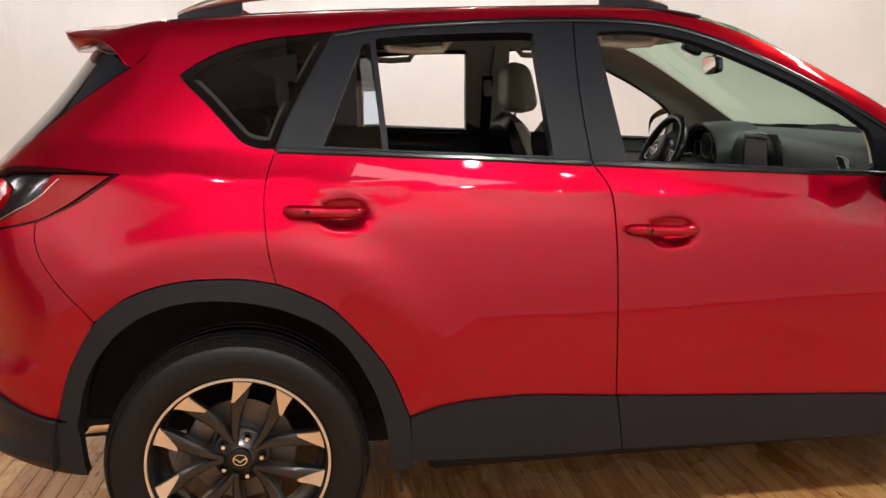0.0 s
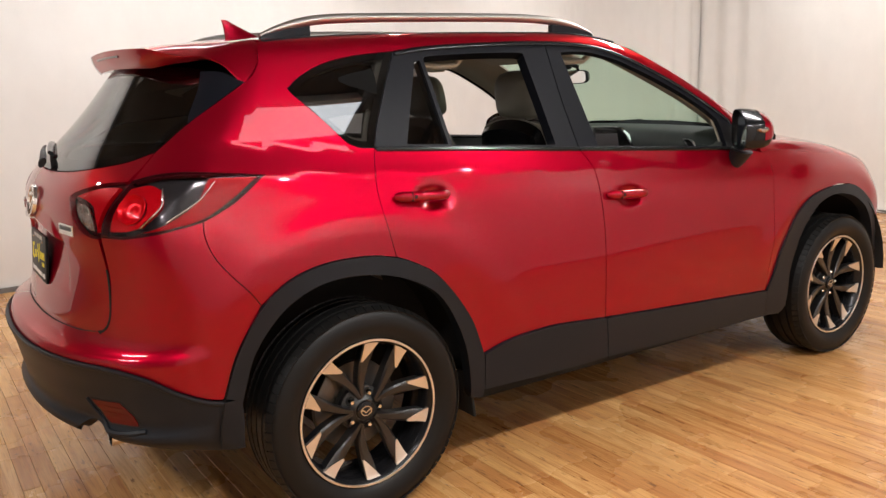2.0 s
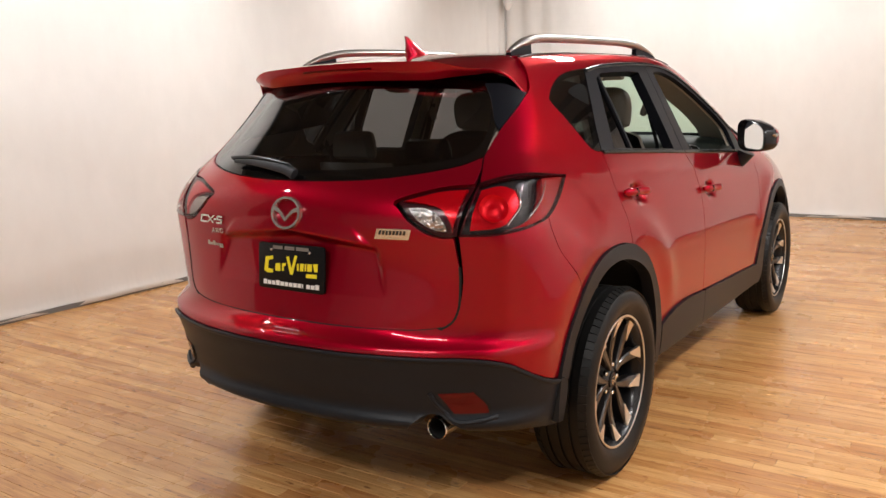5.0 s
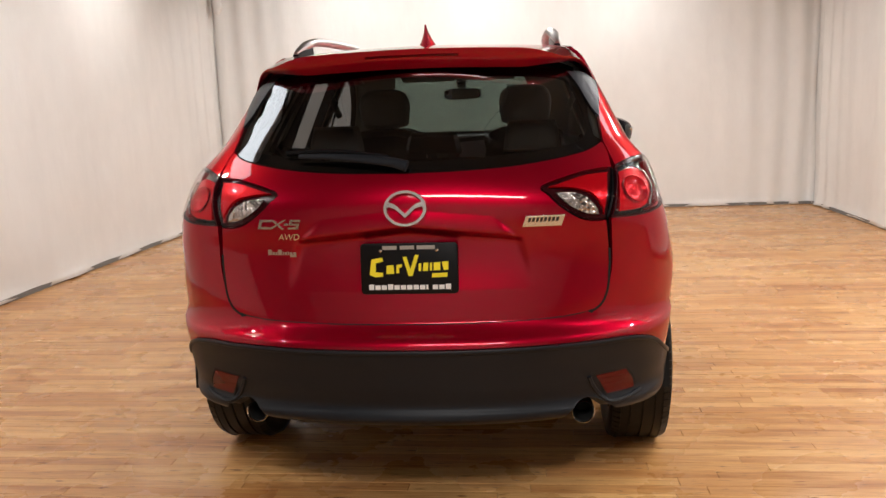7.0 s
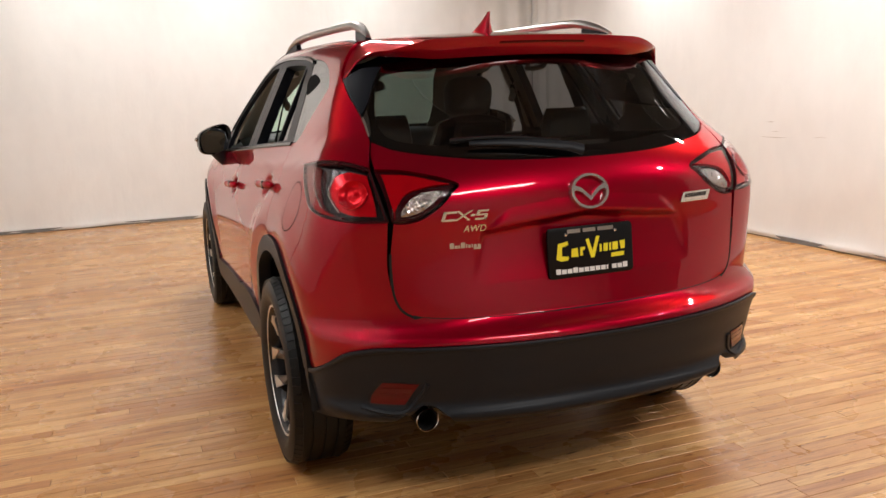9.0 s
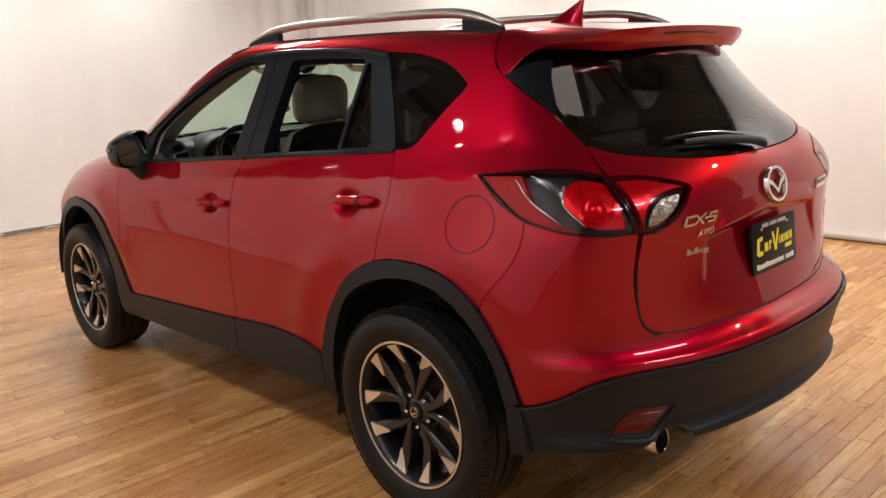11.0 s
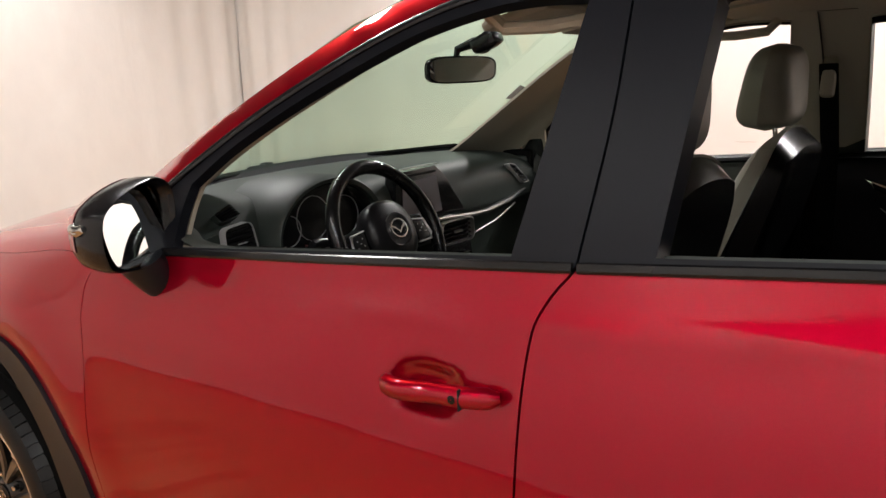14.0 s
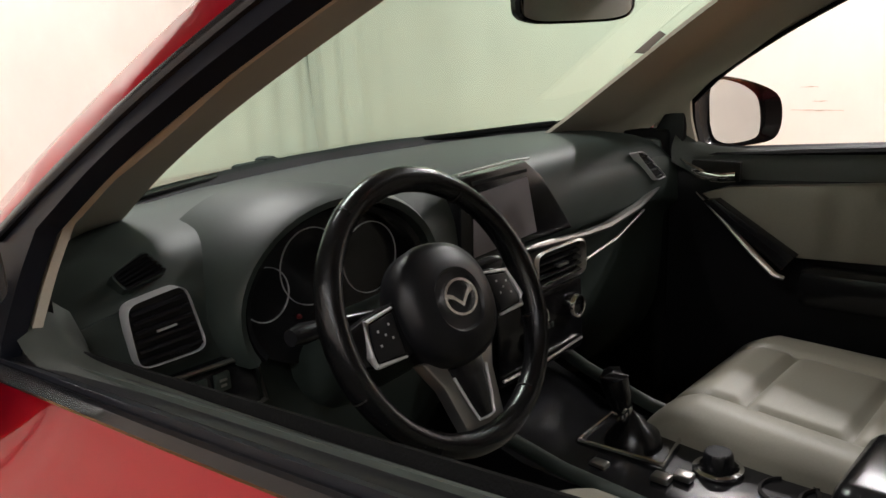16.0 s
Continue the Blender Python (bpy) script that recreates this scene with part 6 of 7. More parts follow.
# switch panel by the driver's knee
bm = bmesh.new()
box(bm, (-0.575, 1.918, 0.970), (0.155, 0.03, 0.075), 0.008, (-6, 0, 0))
knee = part("knee_panel", bm, GLOSS, dash, "black switch panel")
bm = bmesh.new()
tube(bm, [(-0.650, 1.902, 1.010), (-0.50, 1.902, 1.006), (-0.492, 1.902, 0.940), (-0.56, 1.902, 0.930)], 0.0035, 6)
part("switch_trim", bm, SILVER, knee, "thin silver trim")
for x, z in ((-0.585, 0.985), (-0.553, 0.985), (-0.575, 0.953)):
    bm = bmesh.new()
    box(bm, (x, 1.901, z), (0.022, 0.006, 0.024), 0.002)
    part("switch_button", bm, DASH, knee)
    bm = bmesh.new()
    box(bm, (x, 1.8975, z + 0.003), (0.010, 0.001, 0.003), 0.0)
    box(bm, (x, 1.8975, z - 0.004), (0.008, 0.001, 0.003), 0.0)
    part("button_print", bm, SPOKE, knee, smooth=False)
# speaker grille on the dash top
bm = bmesh.new()
lathe(bm, [(0.0, 0.155), (0.004, 0.153), (0.005, 0.001)], 40, pose(-0.02, 2.16, 1.143, 0, -90, 0) @ Matrix.Diagonal((1, 0.55, 1, 1)))
part("speaker_grille", bm, CARPET, dash, "dark oval speaker grille")

for side in (1, -1):
    bm = bmesh.new()
    box(bm, (side * 0.728, 2.07, 1.070), (0.05, 0.22, 0.125), 0.02)
    part("dash_end", bm, DASH, dash, "dark dashboard end")

# ---- steering wheel ----
SW = pose(-0.362, 1.700, 1.062, 90 - 24, 0, 0)
bm = bmesh.new()
R = 0.166
n, k = 56, 12
rows = []
for i in range(n):
    a = 2 * math.pi * i / n
    fat = 0.0148 + 0.0018 * math.cos(2 * a) ** 2
    rows.append([bm.verts.new(SW @ Vector(((R + fat * math.cos(b)) * math.cos(a), (R + fat * math.cos(b)) * math.sin(a), 1.15 * fat * math.sin(b)))) for b in [2 * math.pi * j / k for j in range(k)]])
for i in range(n):
    p, q = rows[i], rows[(i + 1) % n]
    for j in range(k):
        bm.faces.new((p[j], p[(j + 1) % k], q[(j + 1) % k], q[j]))
steering = part("steering_wheel", bm, BLACK_LEATHER, car, "black leather steering wheel with silver spokes")
for a in (55, 125, 200, 340, 238, 302):
    bm = bmesh.new()
    c, s = math.cos(radians(a)), math.sin(radians(a))
    m = SW @ Matrix.Translation((R * c, R * s, 0)) @ Matrix.Rotation(radians(a), 4, "Z") @ pose(0, 0, 0, 0, 0, 90)
    lathe(bm, [(-0.001, 0.0167), (0.001, 0.0167)], 14, m, closed=False)
    part("rim_seam", bm, DARK, steering)
bm = bmesh.new()
rows = []
for d, kk in ((-0.05, 0.62), (-0.018, 0.96), (0.006, 1.0), (0.022, 0.95), (0.032, 0.80), (0.037, 0.60), (0.0385, 0.50), (0.035, 0.46), (0.034, 0.30), (0.034, 0.02)):
    rows.append([bm.verts.new(SW @ Vector((0.079 * kk * math.copysign(abs(math.cos(a)) ** 0.92, math.cos(a)), 0.078 * kk * math.copysign(abs(math.sin(a)) ** 0.92, math.sin(a)) + 0.003, d - 0.005))) for a in [2 * math.pi * i / 40 for i in range(40)]])
for p, q in zip(rows, rows[1:]):
    for i in range(40):
        bm.faces.new((p[i], p[(i + 1) % 40], q[(i + 1) % 40], q[i]))
part("airbag_cover", bm, COVER, steering, "black round airbag cover")
bm = bmesh.new()
emblem(bm, 0.0235, SW @ Matrix.Translation((0, 0.005, 0.0295)), 0.007)
part("wheel_emblem", bm, BADGE, steering, "chrome oval emblem")
for s in (1, -1):
    bm = bmesh.new()
    prism(bm, [(s * 0.060, 0.030), (s * 0.110, 0.024), (s * 0.158, 0.012), (s * 0.158, -0.026), (s * 0.110, -0.040), (s * 0.064, -0.036)], SW @ Matrix.Translation((0, 0, -0.014)), 0.018, 0.005)
    part("wheel_spoke", bm, GLOSS, steering, "black side spoke")
    outer = [(0.083, 0.022), (0.126, 0.016), (0.136, -0.022), (0.132, -0.034), (0.086, -0.036)]
    bm = bmesh.new()
    tube(bm, [SW @ Vector((s * x, y, 0.006)) for x, y in outer[:4]], [0.002, 0.0035, 0.0055, 0.0035], 8, flat=0.8)
    tube(bm, [SW @ Vector((s * x, y, 0.006)) for x, y in outer[3:]], [0.0035, 0.002], 8, flat=0.8)
    part("spoke_trim", bm, DIAL, steering, "bright switch surround")
    bm = bmesh.new()
    prism(bm, [(s * 0.086, 0.017), (s * 0.123, 0.012), (s * 0.131, -0.022), (s * 0.128, -0.030), (s * 0.088, -0.032)], SW @ Matrix.Translation((0, 0, 0.003)), 0.006, 0.002)
    part("switch_pad", bm, COVER, steering, "black switch pad")
    bm = bmesh.new()
    for bx, by in ((0.098, 0.006), (0.116, 0.002), (0.098, -0.010), (0.118, -0.014), (0.107, -0.004)):
        prism(bm, [(s * bx - 0.0014, by - 0.0014), (s * bx + 0.0014, by - 0.0014), (s * bx + 0.0014, by + 0.0014), (s * bx - 0.0014, by + 0.0014)], SW @ Matrix.Translation((0, 0, 0.0092)), 0.0004)
    part("switch_print", bm, DIAL, steering, smooth=False)
    # bright edge of the lower spoke
    bm = bmesh.new()
    tube(bm, [SW @ Vector((s * x, y, 0.006)) for x, y in ((0.030, -0.082), (0.021, -0.118), (0.014, -0.140), (0.0, -0.142))], 0.0018, 6)
    part("inlay_edge", bm, DIAL, steering)
bm = bmesh.new()
prism(bm, [(-0.066, -0.052), (0.066, -0.052), (0.046, -0.090), (0.034, -0.152), (-0.034, -0.152), (-0.046, -0.090)], SW @ Matrix.Translation((0, 0, -0.016)), 0.018, 0.005)
part("lower_spoke", bm, SPOKE, steering, "satin silver lower spoke")
bm = bmesh.new()
prism(bm, [(-0.031, -0.070), (0.031, -0.070), (0.020, -0.118), (0.012, -0.140), (-0.012, -0.140), (-0.020, -0.118)], SW @ Matrix.Translation((0, 0, -0.006)), 0.0105, 0.002)
part("spoke_inlay", bm, GLOSS, steering, "gloss black inlay")
bm = bmesh.new()
tube(bm, [SW @ Vector((0, 0, -0.02)), SW @ Vector((0, -0.01, -0.12)), SW @ Vector((0, -0.02, -0.26))], [0.05, 0.055, 0.065], 16)
part("steering_column", bm, DASH, dash, "black column shroud")
for s in (1, -1):
    bm = bmesh.new()
    tube(bm, [SW @ Vector((s * 0.03, 0.02, -0.075)), SW @ Vector((s * 0.10, 0.028, -0.07)), SW @ Vector((s * 0.165, 0.03, -0.055)), SW @ Vector((s * 0.185, 0.03, -0.052))], [0.008, 0.008, 0.013, 0.010], 10)
    part("column_stalk", bm, GLOSS, dash, "black column stalk")

# ---- centre console ----
bm = bmesh.new()
rows = []
for y, z, w0, w1 in ((1.98, 0.76, -0.09, 0.22), (1.90, 0.735, -0.09, 0.21), (1.80, 0.70, -0.085, 0.195), (1.60, 0.685, -0.08, 0.19), (1.45, 0.680, -0.08, 0.19), (1.36, 0.680, -0.08, 0.19)):
    rows.append([bm.verts.new(v) for v in ((w0 - 0.03, y, 0.42), (w0 - 0.012, y, z - 0.03), (w0, y, z - 0.004), (w0 + 0.02, y, z), (w1 - 0.02, y, z), (w1, y, z - 0.004), (w1 + 0.012, y, z - 0.03), (w1 + 0.03, y, 0.42))])
for p, q in zip(rows, rows[1:]):
    for k in range(7):
        bm.faces.new((p[k], p[k + 1], q[k + 1], q[k]))
bm.faces.new(rows[0])
bm.faces.new(rows[-1][::-1])
console = part("centre_console", bm, GLOSS, car, "black centre console")
for x0, x1 in ((-0.09, -0.085), (0.215, 0.185)):
    bm = bmesh.new()
    tube(bm, [(x0, 1.97, 0.795), (x0, 1.86, 0.745), ((x0 + x1) / 2, 1.72, 0.712), (x1, 1.58, 0.698), (x1, 1.40, 0.692)], 0.013, 10)
    part("console_rail", bm, DASH, console, "padded console edge")
bm = bmesh.new()
loop_pts = [(0.030, 1.765), (0.150, 1.770), (0.155, 1.635), (0.045, 1.615), (0.030, 1.765)]
tube(bm, [(x, y, 0.693 + 0.10 * max(0, y - 1.70)) for x, y in loop_pts], 0.005, 8)
part("selector_frame", bm, CHROME, console, "chrome selector frame")
bm = bmesh.new()
lathe(bm, [(0.0, 0.050), (0.02, 0.044), (0.035, 0.026), (0.05, 0.014), (0.06, 0.001)], 20, pose(0.092, 1.695, 0.690, 0, -90, 0))
part("selector_boot", bm, BLACK_LEATHER, console, "black leather selector boot")
bm = bmesh.new()
tube(bm, [(0.086, 1.695, 0.70), (0.084, 1.705, 0.745), (0.084, 1.715, 0.775)], [0.010, 0.011, 0.013], 12)
part("gear_lever", bm, GLOSS, console, "black gear lever")
bm = bmesh.new()
tube(bm, [(0.083, 1.711, 0.750), (0.083, 1.716, 0.772), (0.083, 1.726, 0.800), (0.083, 1.735, 0.813), (0.083, 1.740, 0.820)], [0.015, 0.021, 0.026, 0.022, 0.006], 16)
part("lever_knob", bm, BLACK_LEATHER, console, "black gear knob")
bm = bmesh.new()
lathe(bm, [(0.0, 0.012), (0.02, 0.014), (0.024, 0.013)], 16, pose(0.084, 1.707, 0.735, 0, -90, 0))
part("lever_collar", bm, CHROME, console)
bm = bmesh.new()
lathe(bm, [(0.0, 0.040), (0.004, 0.040), (0.006, 0.033), (0.002, 0.031)], 32, pose(0.095, 1.545, 0.686, 0, -90, 0))
part("controller_ring", bm, CHROME, console, "chrome ring")
bm = bmesh.new()
lathe(bm, [(0.0, 0.026), (0.026, 0.023), (0.030, 0.020), (0.030, 0.001)], 28, pose(0.095, 1.545, 0.688, 0, -90, 0))
part("controller_knob", bm, GLOSS, console, "black controller knob")
for x, y in ((-0.01, 1.70), (0.01, 1.60), (0.035, 1.575)):
    bm = bmesh.new()
    box(bm, (x, y, 0.692), (0.022, 0.030, 0.012), 0.003)
    part("console_button", bm, SILVER, console, "silver console button")
bm = bmesh.new()
for y in (1.435, 1.375):
    lathe(bm, [(0.003, 0.045), (0.005, 0.040), (-0.06, 0.036), (-0.06, 0.001)], 28, pose(0.10, y, 0.680, 0, -90, 0))
part("cup_holder", bm, DARK, console, "dark cup holder")
bm = bmesh.new()
box(bm, (0.05, 1.17, 0.745), (0.22, 0.34, 0.11), 0.03, segments=3)
part("console_armrest", bm, BLACK_LEATHER, console, "black padded armrest lid")


# ---- seats ----
def pad(bm, fx, fy, fz, nu=18, nv=14, thick=0.1):
    """A padded slab: a closed skin from three functions of (u, v, face)."""
    g = []
    for face in (1, -1):
        g.append([[bm.verts.new((fx(u, v, face), fy(u, v, face), fz(u, v, face))) for v in [j / (nv - 1) for j in range(nv)]] for u in [-1 + 2 * i / (nu - 1) for i in range(nu)]])
    for s, face in enumerate((1, -1)):
        for i in range(nu - 1):
            for j in range(nv - 1):
                f = (g[s][i][j], g[s][i + 1][j], g[s][i + 1][j + 1], g[s][i][j + 1])
                bm.faces.new(f if s == 0 else f[::-1])
    edge = [(i, 0) for i in range(nu)] + [(nu - 1, j) for j in range(1, nv)] + [(i, nv - 1) for i in range(nu - 2, -1, -1)] + [(0, j) for j in range(nv - 2, 0, -1)]
    for (a, b), (c, d) in zip(edge, edge[1:] + edge[:1]):
        bm.faces.new((g[0][a][b], g[1][a][b], g[1][c][d], g[0][c][d]))
    return bm


def seat(cx, y0, front_shell, back_shell, parent, width=0.50):
    w = width / 2
    bump = lambda u: max(0.0, abs(u) - 0.55) / 0.45
    soft = lambda u, v: (1 - abs(u) ** 8) * (1 - abs(2 * v - 1) ** 8)
    bm = bmesh.new()
    groove = lambda v: 0.011 * sum(math.exp(-((v - c) / 0.020) ** 2) for c in (0.34, 0.67))
    pad(bm, lambda u, v, f: cx + u * w * (1 - 0.06 * v), lambda u, v, f: y0 + 0.52 * v + (0.015 * soft(u, v) if f > 0 else 0), lambda u, v, f: (0.636 + 0.050 * v + 0.055 * bump(u) ** 1.3 * (1 - 0.5 * v) + 0.075 * ((1 - abs(u) ** 5) * (1 - abs(2 * v - 1) ** 6)) ** 0.6 - groove(v) * (1 if abs(u) < 0.56 else 0) - 0.011 * math.exp(-((abs(u) - 0.57) / 0.028) ** 2) - 0.035 * max(0, v - 0.80) / 0.20) if f > 0 else 0.55, 61, 61)
    s = part("front_seat", bm, front_shell, parent, "cream leather front seat with black back shell")
    rake = lambda v: y0 + 0.02 - 0.20 * v ** 1.15
    half = lambda v: w * (0.97 - 0.22 * max(0, v - 0.55) / 0.45)
    bm = bmesh.new()
    pad(bm, lambda u, v, f: cx + u * half(v), lambda u, v, f: rake(v) + 0.035 * soft(u, v) + 0.055 * bump(u) * (1 - 0.6 * v) - groove(v) * (1 if abs(u) < 0.56 else 0) if f > 0 else rake(v) - 0.012, lambda u, v, f: 0.66 + 0.575 * v - 0.02 * v * abs(u) ** 3 + 0.02 * (1 - u * u) * v, 51, 51)
    part("backrest", bm, front_shell, s, "cream leather backrest")
    bm = bmesh.new()
    pad(bm, lambda u, v, f: cx + u * half(v) * 1.01, lambda u, v, f: rake(v) - 0.010 + (0.0 if f > 0 else -0.085 * soft(u, v) ** 0.5 * (1 - 0.25 * v)), lambda u, v, f: 0.60 + 0.63 * v - 0.02 * v * abs(u) ** 3 + 0.02 * (1 - u * u) * v, 22, 18)
    part("back_shell", bm, back_shell, s, "black seat back")
    hy = y0 - 0.155
    bm = bmesh.new()
    crown = lambda v: 0.140 * (1 - 0.13 * (1 - v) ** 2) * (1 - 0.17 * max(0.0, (v - 0.45) / 0.55) ** 2.4)
    puff = lambda u, v: ((1 - abs(u) ** 4) * (1 - abs(2 * v - 1) ** 5)) ** 0.5
    pad(bm, lambda u, v, f: cx + u * crown(v), lambda u, v, f: hy + 0.022 * (1 - v) + (0.080 if f > 0 else -0.072) * puff(u, v) * (1 - 0.34 * v), lambda u, v, f: 1.245 + 0.208 * v - 0.026 * abs(u) ** 4 * v + 0.02 * abs(u) ** 3 * (1 - v), 26, 24)
    part("headrest", bm, front_shell, s, "cream leather headrest")
    for d in (-0.06, 0.06):
        bm = bmesh.new()
        tube(bm, [(cx + d, hy - 0.01, 1.20), (cx + d, hy, 1.28)], 0.006, 8)
        part("headrest_post", bm, CHROME, s)
    return s


seat(-0.365, 1.20, LEATHER, BLACK_LEATHER, car)
seat(0.375, 1.20, LEATHER, BLACK_LEATHER, car)
soft = lambda u, v: (1 - abs(u) ** 8) * (1 - abs(2 * v - 1) ** 8)
bm = bmesh.new()
pad(bm, lambda u, v, f: u * 0.54, lambda u, v, f: 0.22 + 0.48 * v, lambda u, v, f: 0.72 + 0.03 * v + 0.03 * soft(u, v) if f > 0 else 0.55, 24, 12)
bench = part("rear_seat", bm, LEATHER, car, "cream leather rear bench")
for x, w in ((-0.40, 0.21), (0.0, 0.18), (0.40, 0.21)):
    bm = bmesh.new()
    pad(bm, lambda u, v, f: x + u * w, lambda u, v, f: 0.22 - 0.17 * v + ((0.03 if f > 0 else -0.06) * soft(u, v) ** 0.5), lambda u, v, f: 0.72 + 0.43 * v, 14, 12)
    part("backrest", bm, LEATHER if x else BLACK_LEATHER, bench, "rear seat backrest")
    bm = bmesh.new()
    hz = 0.125 if x else 0.09
    pad(bm, lambda u, v, f: x + u * 0.115 * (1 - 0.2 * v * v), lambda u, v, f: 0.055 + ((0.045 if f > 0 else -0.045) * soft(u, v) ** 0.5), lambda u, v, f: 1.165 + hz * v, 14, 12)
    part("headrest", bm, BLACK_LEATHER if x == 0 else LEATHER, bench, "rear headrest")

# ---- inside mirror, sticker ----
bm = bmesh.new()
MM = pose(0.0, 1.735, 1.425, 4, 0, -14)
rows = []
for d, kk in ((0.030, 0.45), (0.022, 0.85), (0.004, 1.0), (-0.006, 1.0), (-0.009, 0.95)):
    rows.append([bm.verts.new(MM @ Vector((0.118 * kk * math.copysign(abs(math.cos(a)) ** 0.45, math.cos(a)), d, 0.034 * kk * math.copysign(abs(math.sin(a)) ** 0.55, math.sin(a))))) for a in [2 * math.pi * i / 36 for i in range(36)]])
for p, q in zip(rows, rows[1:]):
    for i in range(36):
        bm.faces.new((p[i], p[(i + 1) % 36], q[(i + 1) % 36], q[i]))
bm.faces.new(rows[0])
inside = part("inside_mirror", bm, GLOSS, car, "black inside mirror")
bm = bmesh.new()
bm.faces.new([bm.verts.new(MM @ Vector((0.110 * math.copysign(abs(math.cos(a)) ** 0.45, math.cos(a)), -0.0085, 0.030 * math.copysign(abs(math.sin(a)) ** 0.55, math.sin(a))))) for a in [2 * math.pi * i / 36 for i in range(36)]])
part("mirror_glass", bm, MIRROR, inside, "mirror glass", smooth=False)
bm = bmesh.new()
tube(bm, [(0.0, 1.750, 1.440), (0.0, 1.745, 1.475), (0.0, 1.690, 1.490)], [0.011, 0.010, 0.014], 10)
box(bm, (0.0, 1.655, 1.490), (0.055, 0.075, 0.040), 0.012, (-24, 0, 0))
part("mirror_stem", bm, GLOSS, inside, "black stem and sensor cover")
panel("screen_sticker", "top", [ring(((0.512, 1.865), (0.552, 1.870)), ((0.552, 1.870), (0.577, 1.935)), ((0.577, 1.935), (0.537, 1.940)), ((0.537, 1.940), (0.512, 1.865)))], SCREEN, car, lift=-0.006, grid=0.03, rim=0.001, label="small grey sticker inside the windscreen")

# ---- room ----


def wood():
    """Strip floor: a tone for each piece, long grain, knots and a scuffed varnish."""
    m = bpy.data.materials.new("varnished_strips")
    m.use_nodes = True
    t = m.node_tree
    n, b = t.nodes, t.nodes["Principled BSDF"]
    link = t.links.new
    info, geo = n.new("ShaderNodeObjectInfo"), n.new("ShaderNodeNewGeometry")
    add = n.new("ShaderNodeMath")
    add.operation = "ADD"
    link(info.outputs["Random"], add.inputs[0])
    link(geo.outputs["Random Per Island"], add.inputs[1])
    frac = n.new("ShaderNodeMath")
    frac.operation = "FRACT"
    link(add.outputs[0], frac.inputs[0])
    shift = n.new("ShaderNodeVectorMath")
    shift.operation = "MULTIPLY_ADD"
    comb = n.new("ShaderNodeCombineXYZ")
    for k in range(3):
        link(frac.outputs[0], comb.inputs[k])
    link(comb.outputs[0], shift.inputs[0])
    shift.inputs[1].default_value = (31, 17, 7)
    link(geo.outputs["Position"], shift.inputs[2])

    def streak(scale, stretch, detail, distortion=0.0):
        mp, no = n.new("ShaderNodeMapping"), n.new("ShaderNodeTexNoise")
        mp.inputs["Scale"].default_value = stretch
        no.inputs["Scale"].default_value, no.inputs["Detail"].default_value, no.inputs["Distortion"].default_value = scale, detail, distortion
        link(shift.outputs[0], mp.inputs["Vector"])
        link(mp.outputs[0], no.inputs["Vector"])
        return no.outputs["Fac"]

    def blend(kind, fac, a, c):
        mix = n.new("ShaderNodeMix")
        mix.data_type, mix.blend_type = "RGBA", kind
        for slot, v in (("Factor", fac), ("A", a), ("B", c)):
            if isinstance(v, (int, float)):
                mix.inputs[slot].default_value = v
            elif isinstance(v, tuple):
                mix.inputs[slot].default_value = (*v, 1)
            else:
                link(v, mix.inputs[slot])
        return mix.outputs["Result"]

    def span(v, lo, hi, a=0.0, c=1.0):
        r = n.new("ShaderNodeMapRange")
        for slot, q in zip(("From Min", "From Max", "To Min", "To Max"), (lo, hi, a, c)):
            r.inputs[slot].default_value = q
        link(v, r.inputs["Value"])
        return r.outputs[0]

    tone = n.new("ShaderNodeValToRGB")
    ramp = tone.color_ramp
    ramp.elements[0].position, ramp.elements[0].color = 0.0, (0.50, 0.232, 0.078, 1)
    ramp.elements[1].position, ramp.elements[1].color = 1.0, (0.70, 0.412, 0.165, 1)
    e = ramp.elements.new(0.45)
    e.color = (0.60, 0.320, 0.116, 1)
    link(frac.outputs[0], tone.inputs[0])
    fine = streak(10, (0.9, 26, 1), 5, 0.3)
    broad = streak(3, (0.55, 9, 1), 3, 0.8)
    spot = streak(9, (1.5, 7, 1), 3, 0.4)
    long_mp, long_no = n.new("ShaderNodeMapping"), n.new("ShaderNodeTexNoise")
    long_mp.inputs["Scale"].default_value = (0.45, 7.0, 1)
    long_no.inputs["Scale"].default_value, long_no.inputs["Detail"].default_value, long_no.inputs["Distortion"].default_value = 2.6, 6, 0.6
    link(geo.outputs["Position"], long_mp.inputs["Vector"])
    link(long_mp.outputs[0], long_no.inputs["Vector"])
    c = blend("MULTIPLY", span(fine, 0.44, 0.72, 0.0, 0.62), tone.outputs[0], (0.55, 0.40, 0.28))
    c = blend("MULTIPLY", span(broad, 0.50, 0.70, 0.0, 0.65), c, (0.62, 0.46, 0.34))
    c = blend("MULTIPLY", span(long_no.outputs["Fac"], 0.50, 0.64, 0.0, 0.60), c, (0.62, 0.44, 0.30))
    c = blend("MULTIPLY", span(spot, 0.63, 0.72, 0.0, 0.85), c, (0.26, 0.15, 0.09))
    link(c, b.inputs["Base Color"])
    scuff = n.new("ShaderNodeTexNoise")
    scuff.inputs["Scale"].default_value, scuff.inputs["Detail"].default_value = 2.5, 5
    link(geo.outputs["Position"], scuff.inputs["Vector"])
    link(span(scuff.outputs["Fac"], 0.3, 0.7, 0.20, 0.36), b.inputs["Roughness"])
    bump = n.new("ShaderNodeBump")
    bump.inputs["Strength"].default_value, bump.inputs["Distance"].default_value = 0.12, 0.001
    link(fine, bump.inputs["Height"])
    link(bump.outputs[0], b.inputs["Normal"])
    b.inputs["Specular IOR Level"].default_value = 0.5
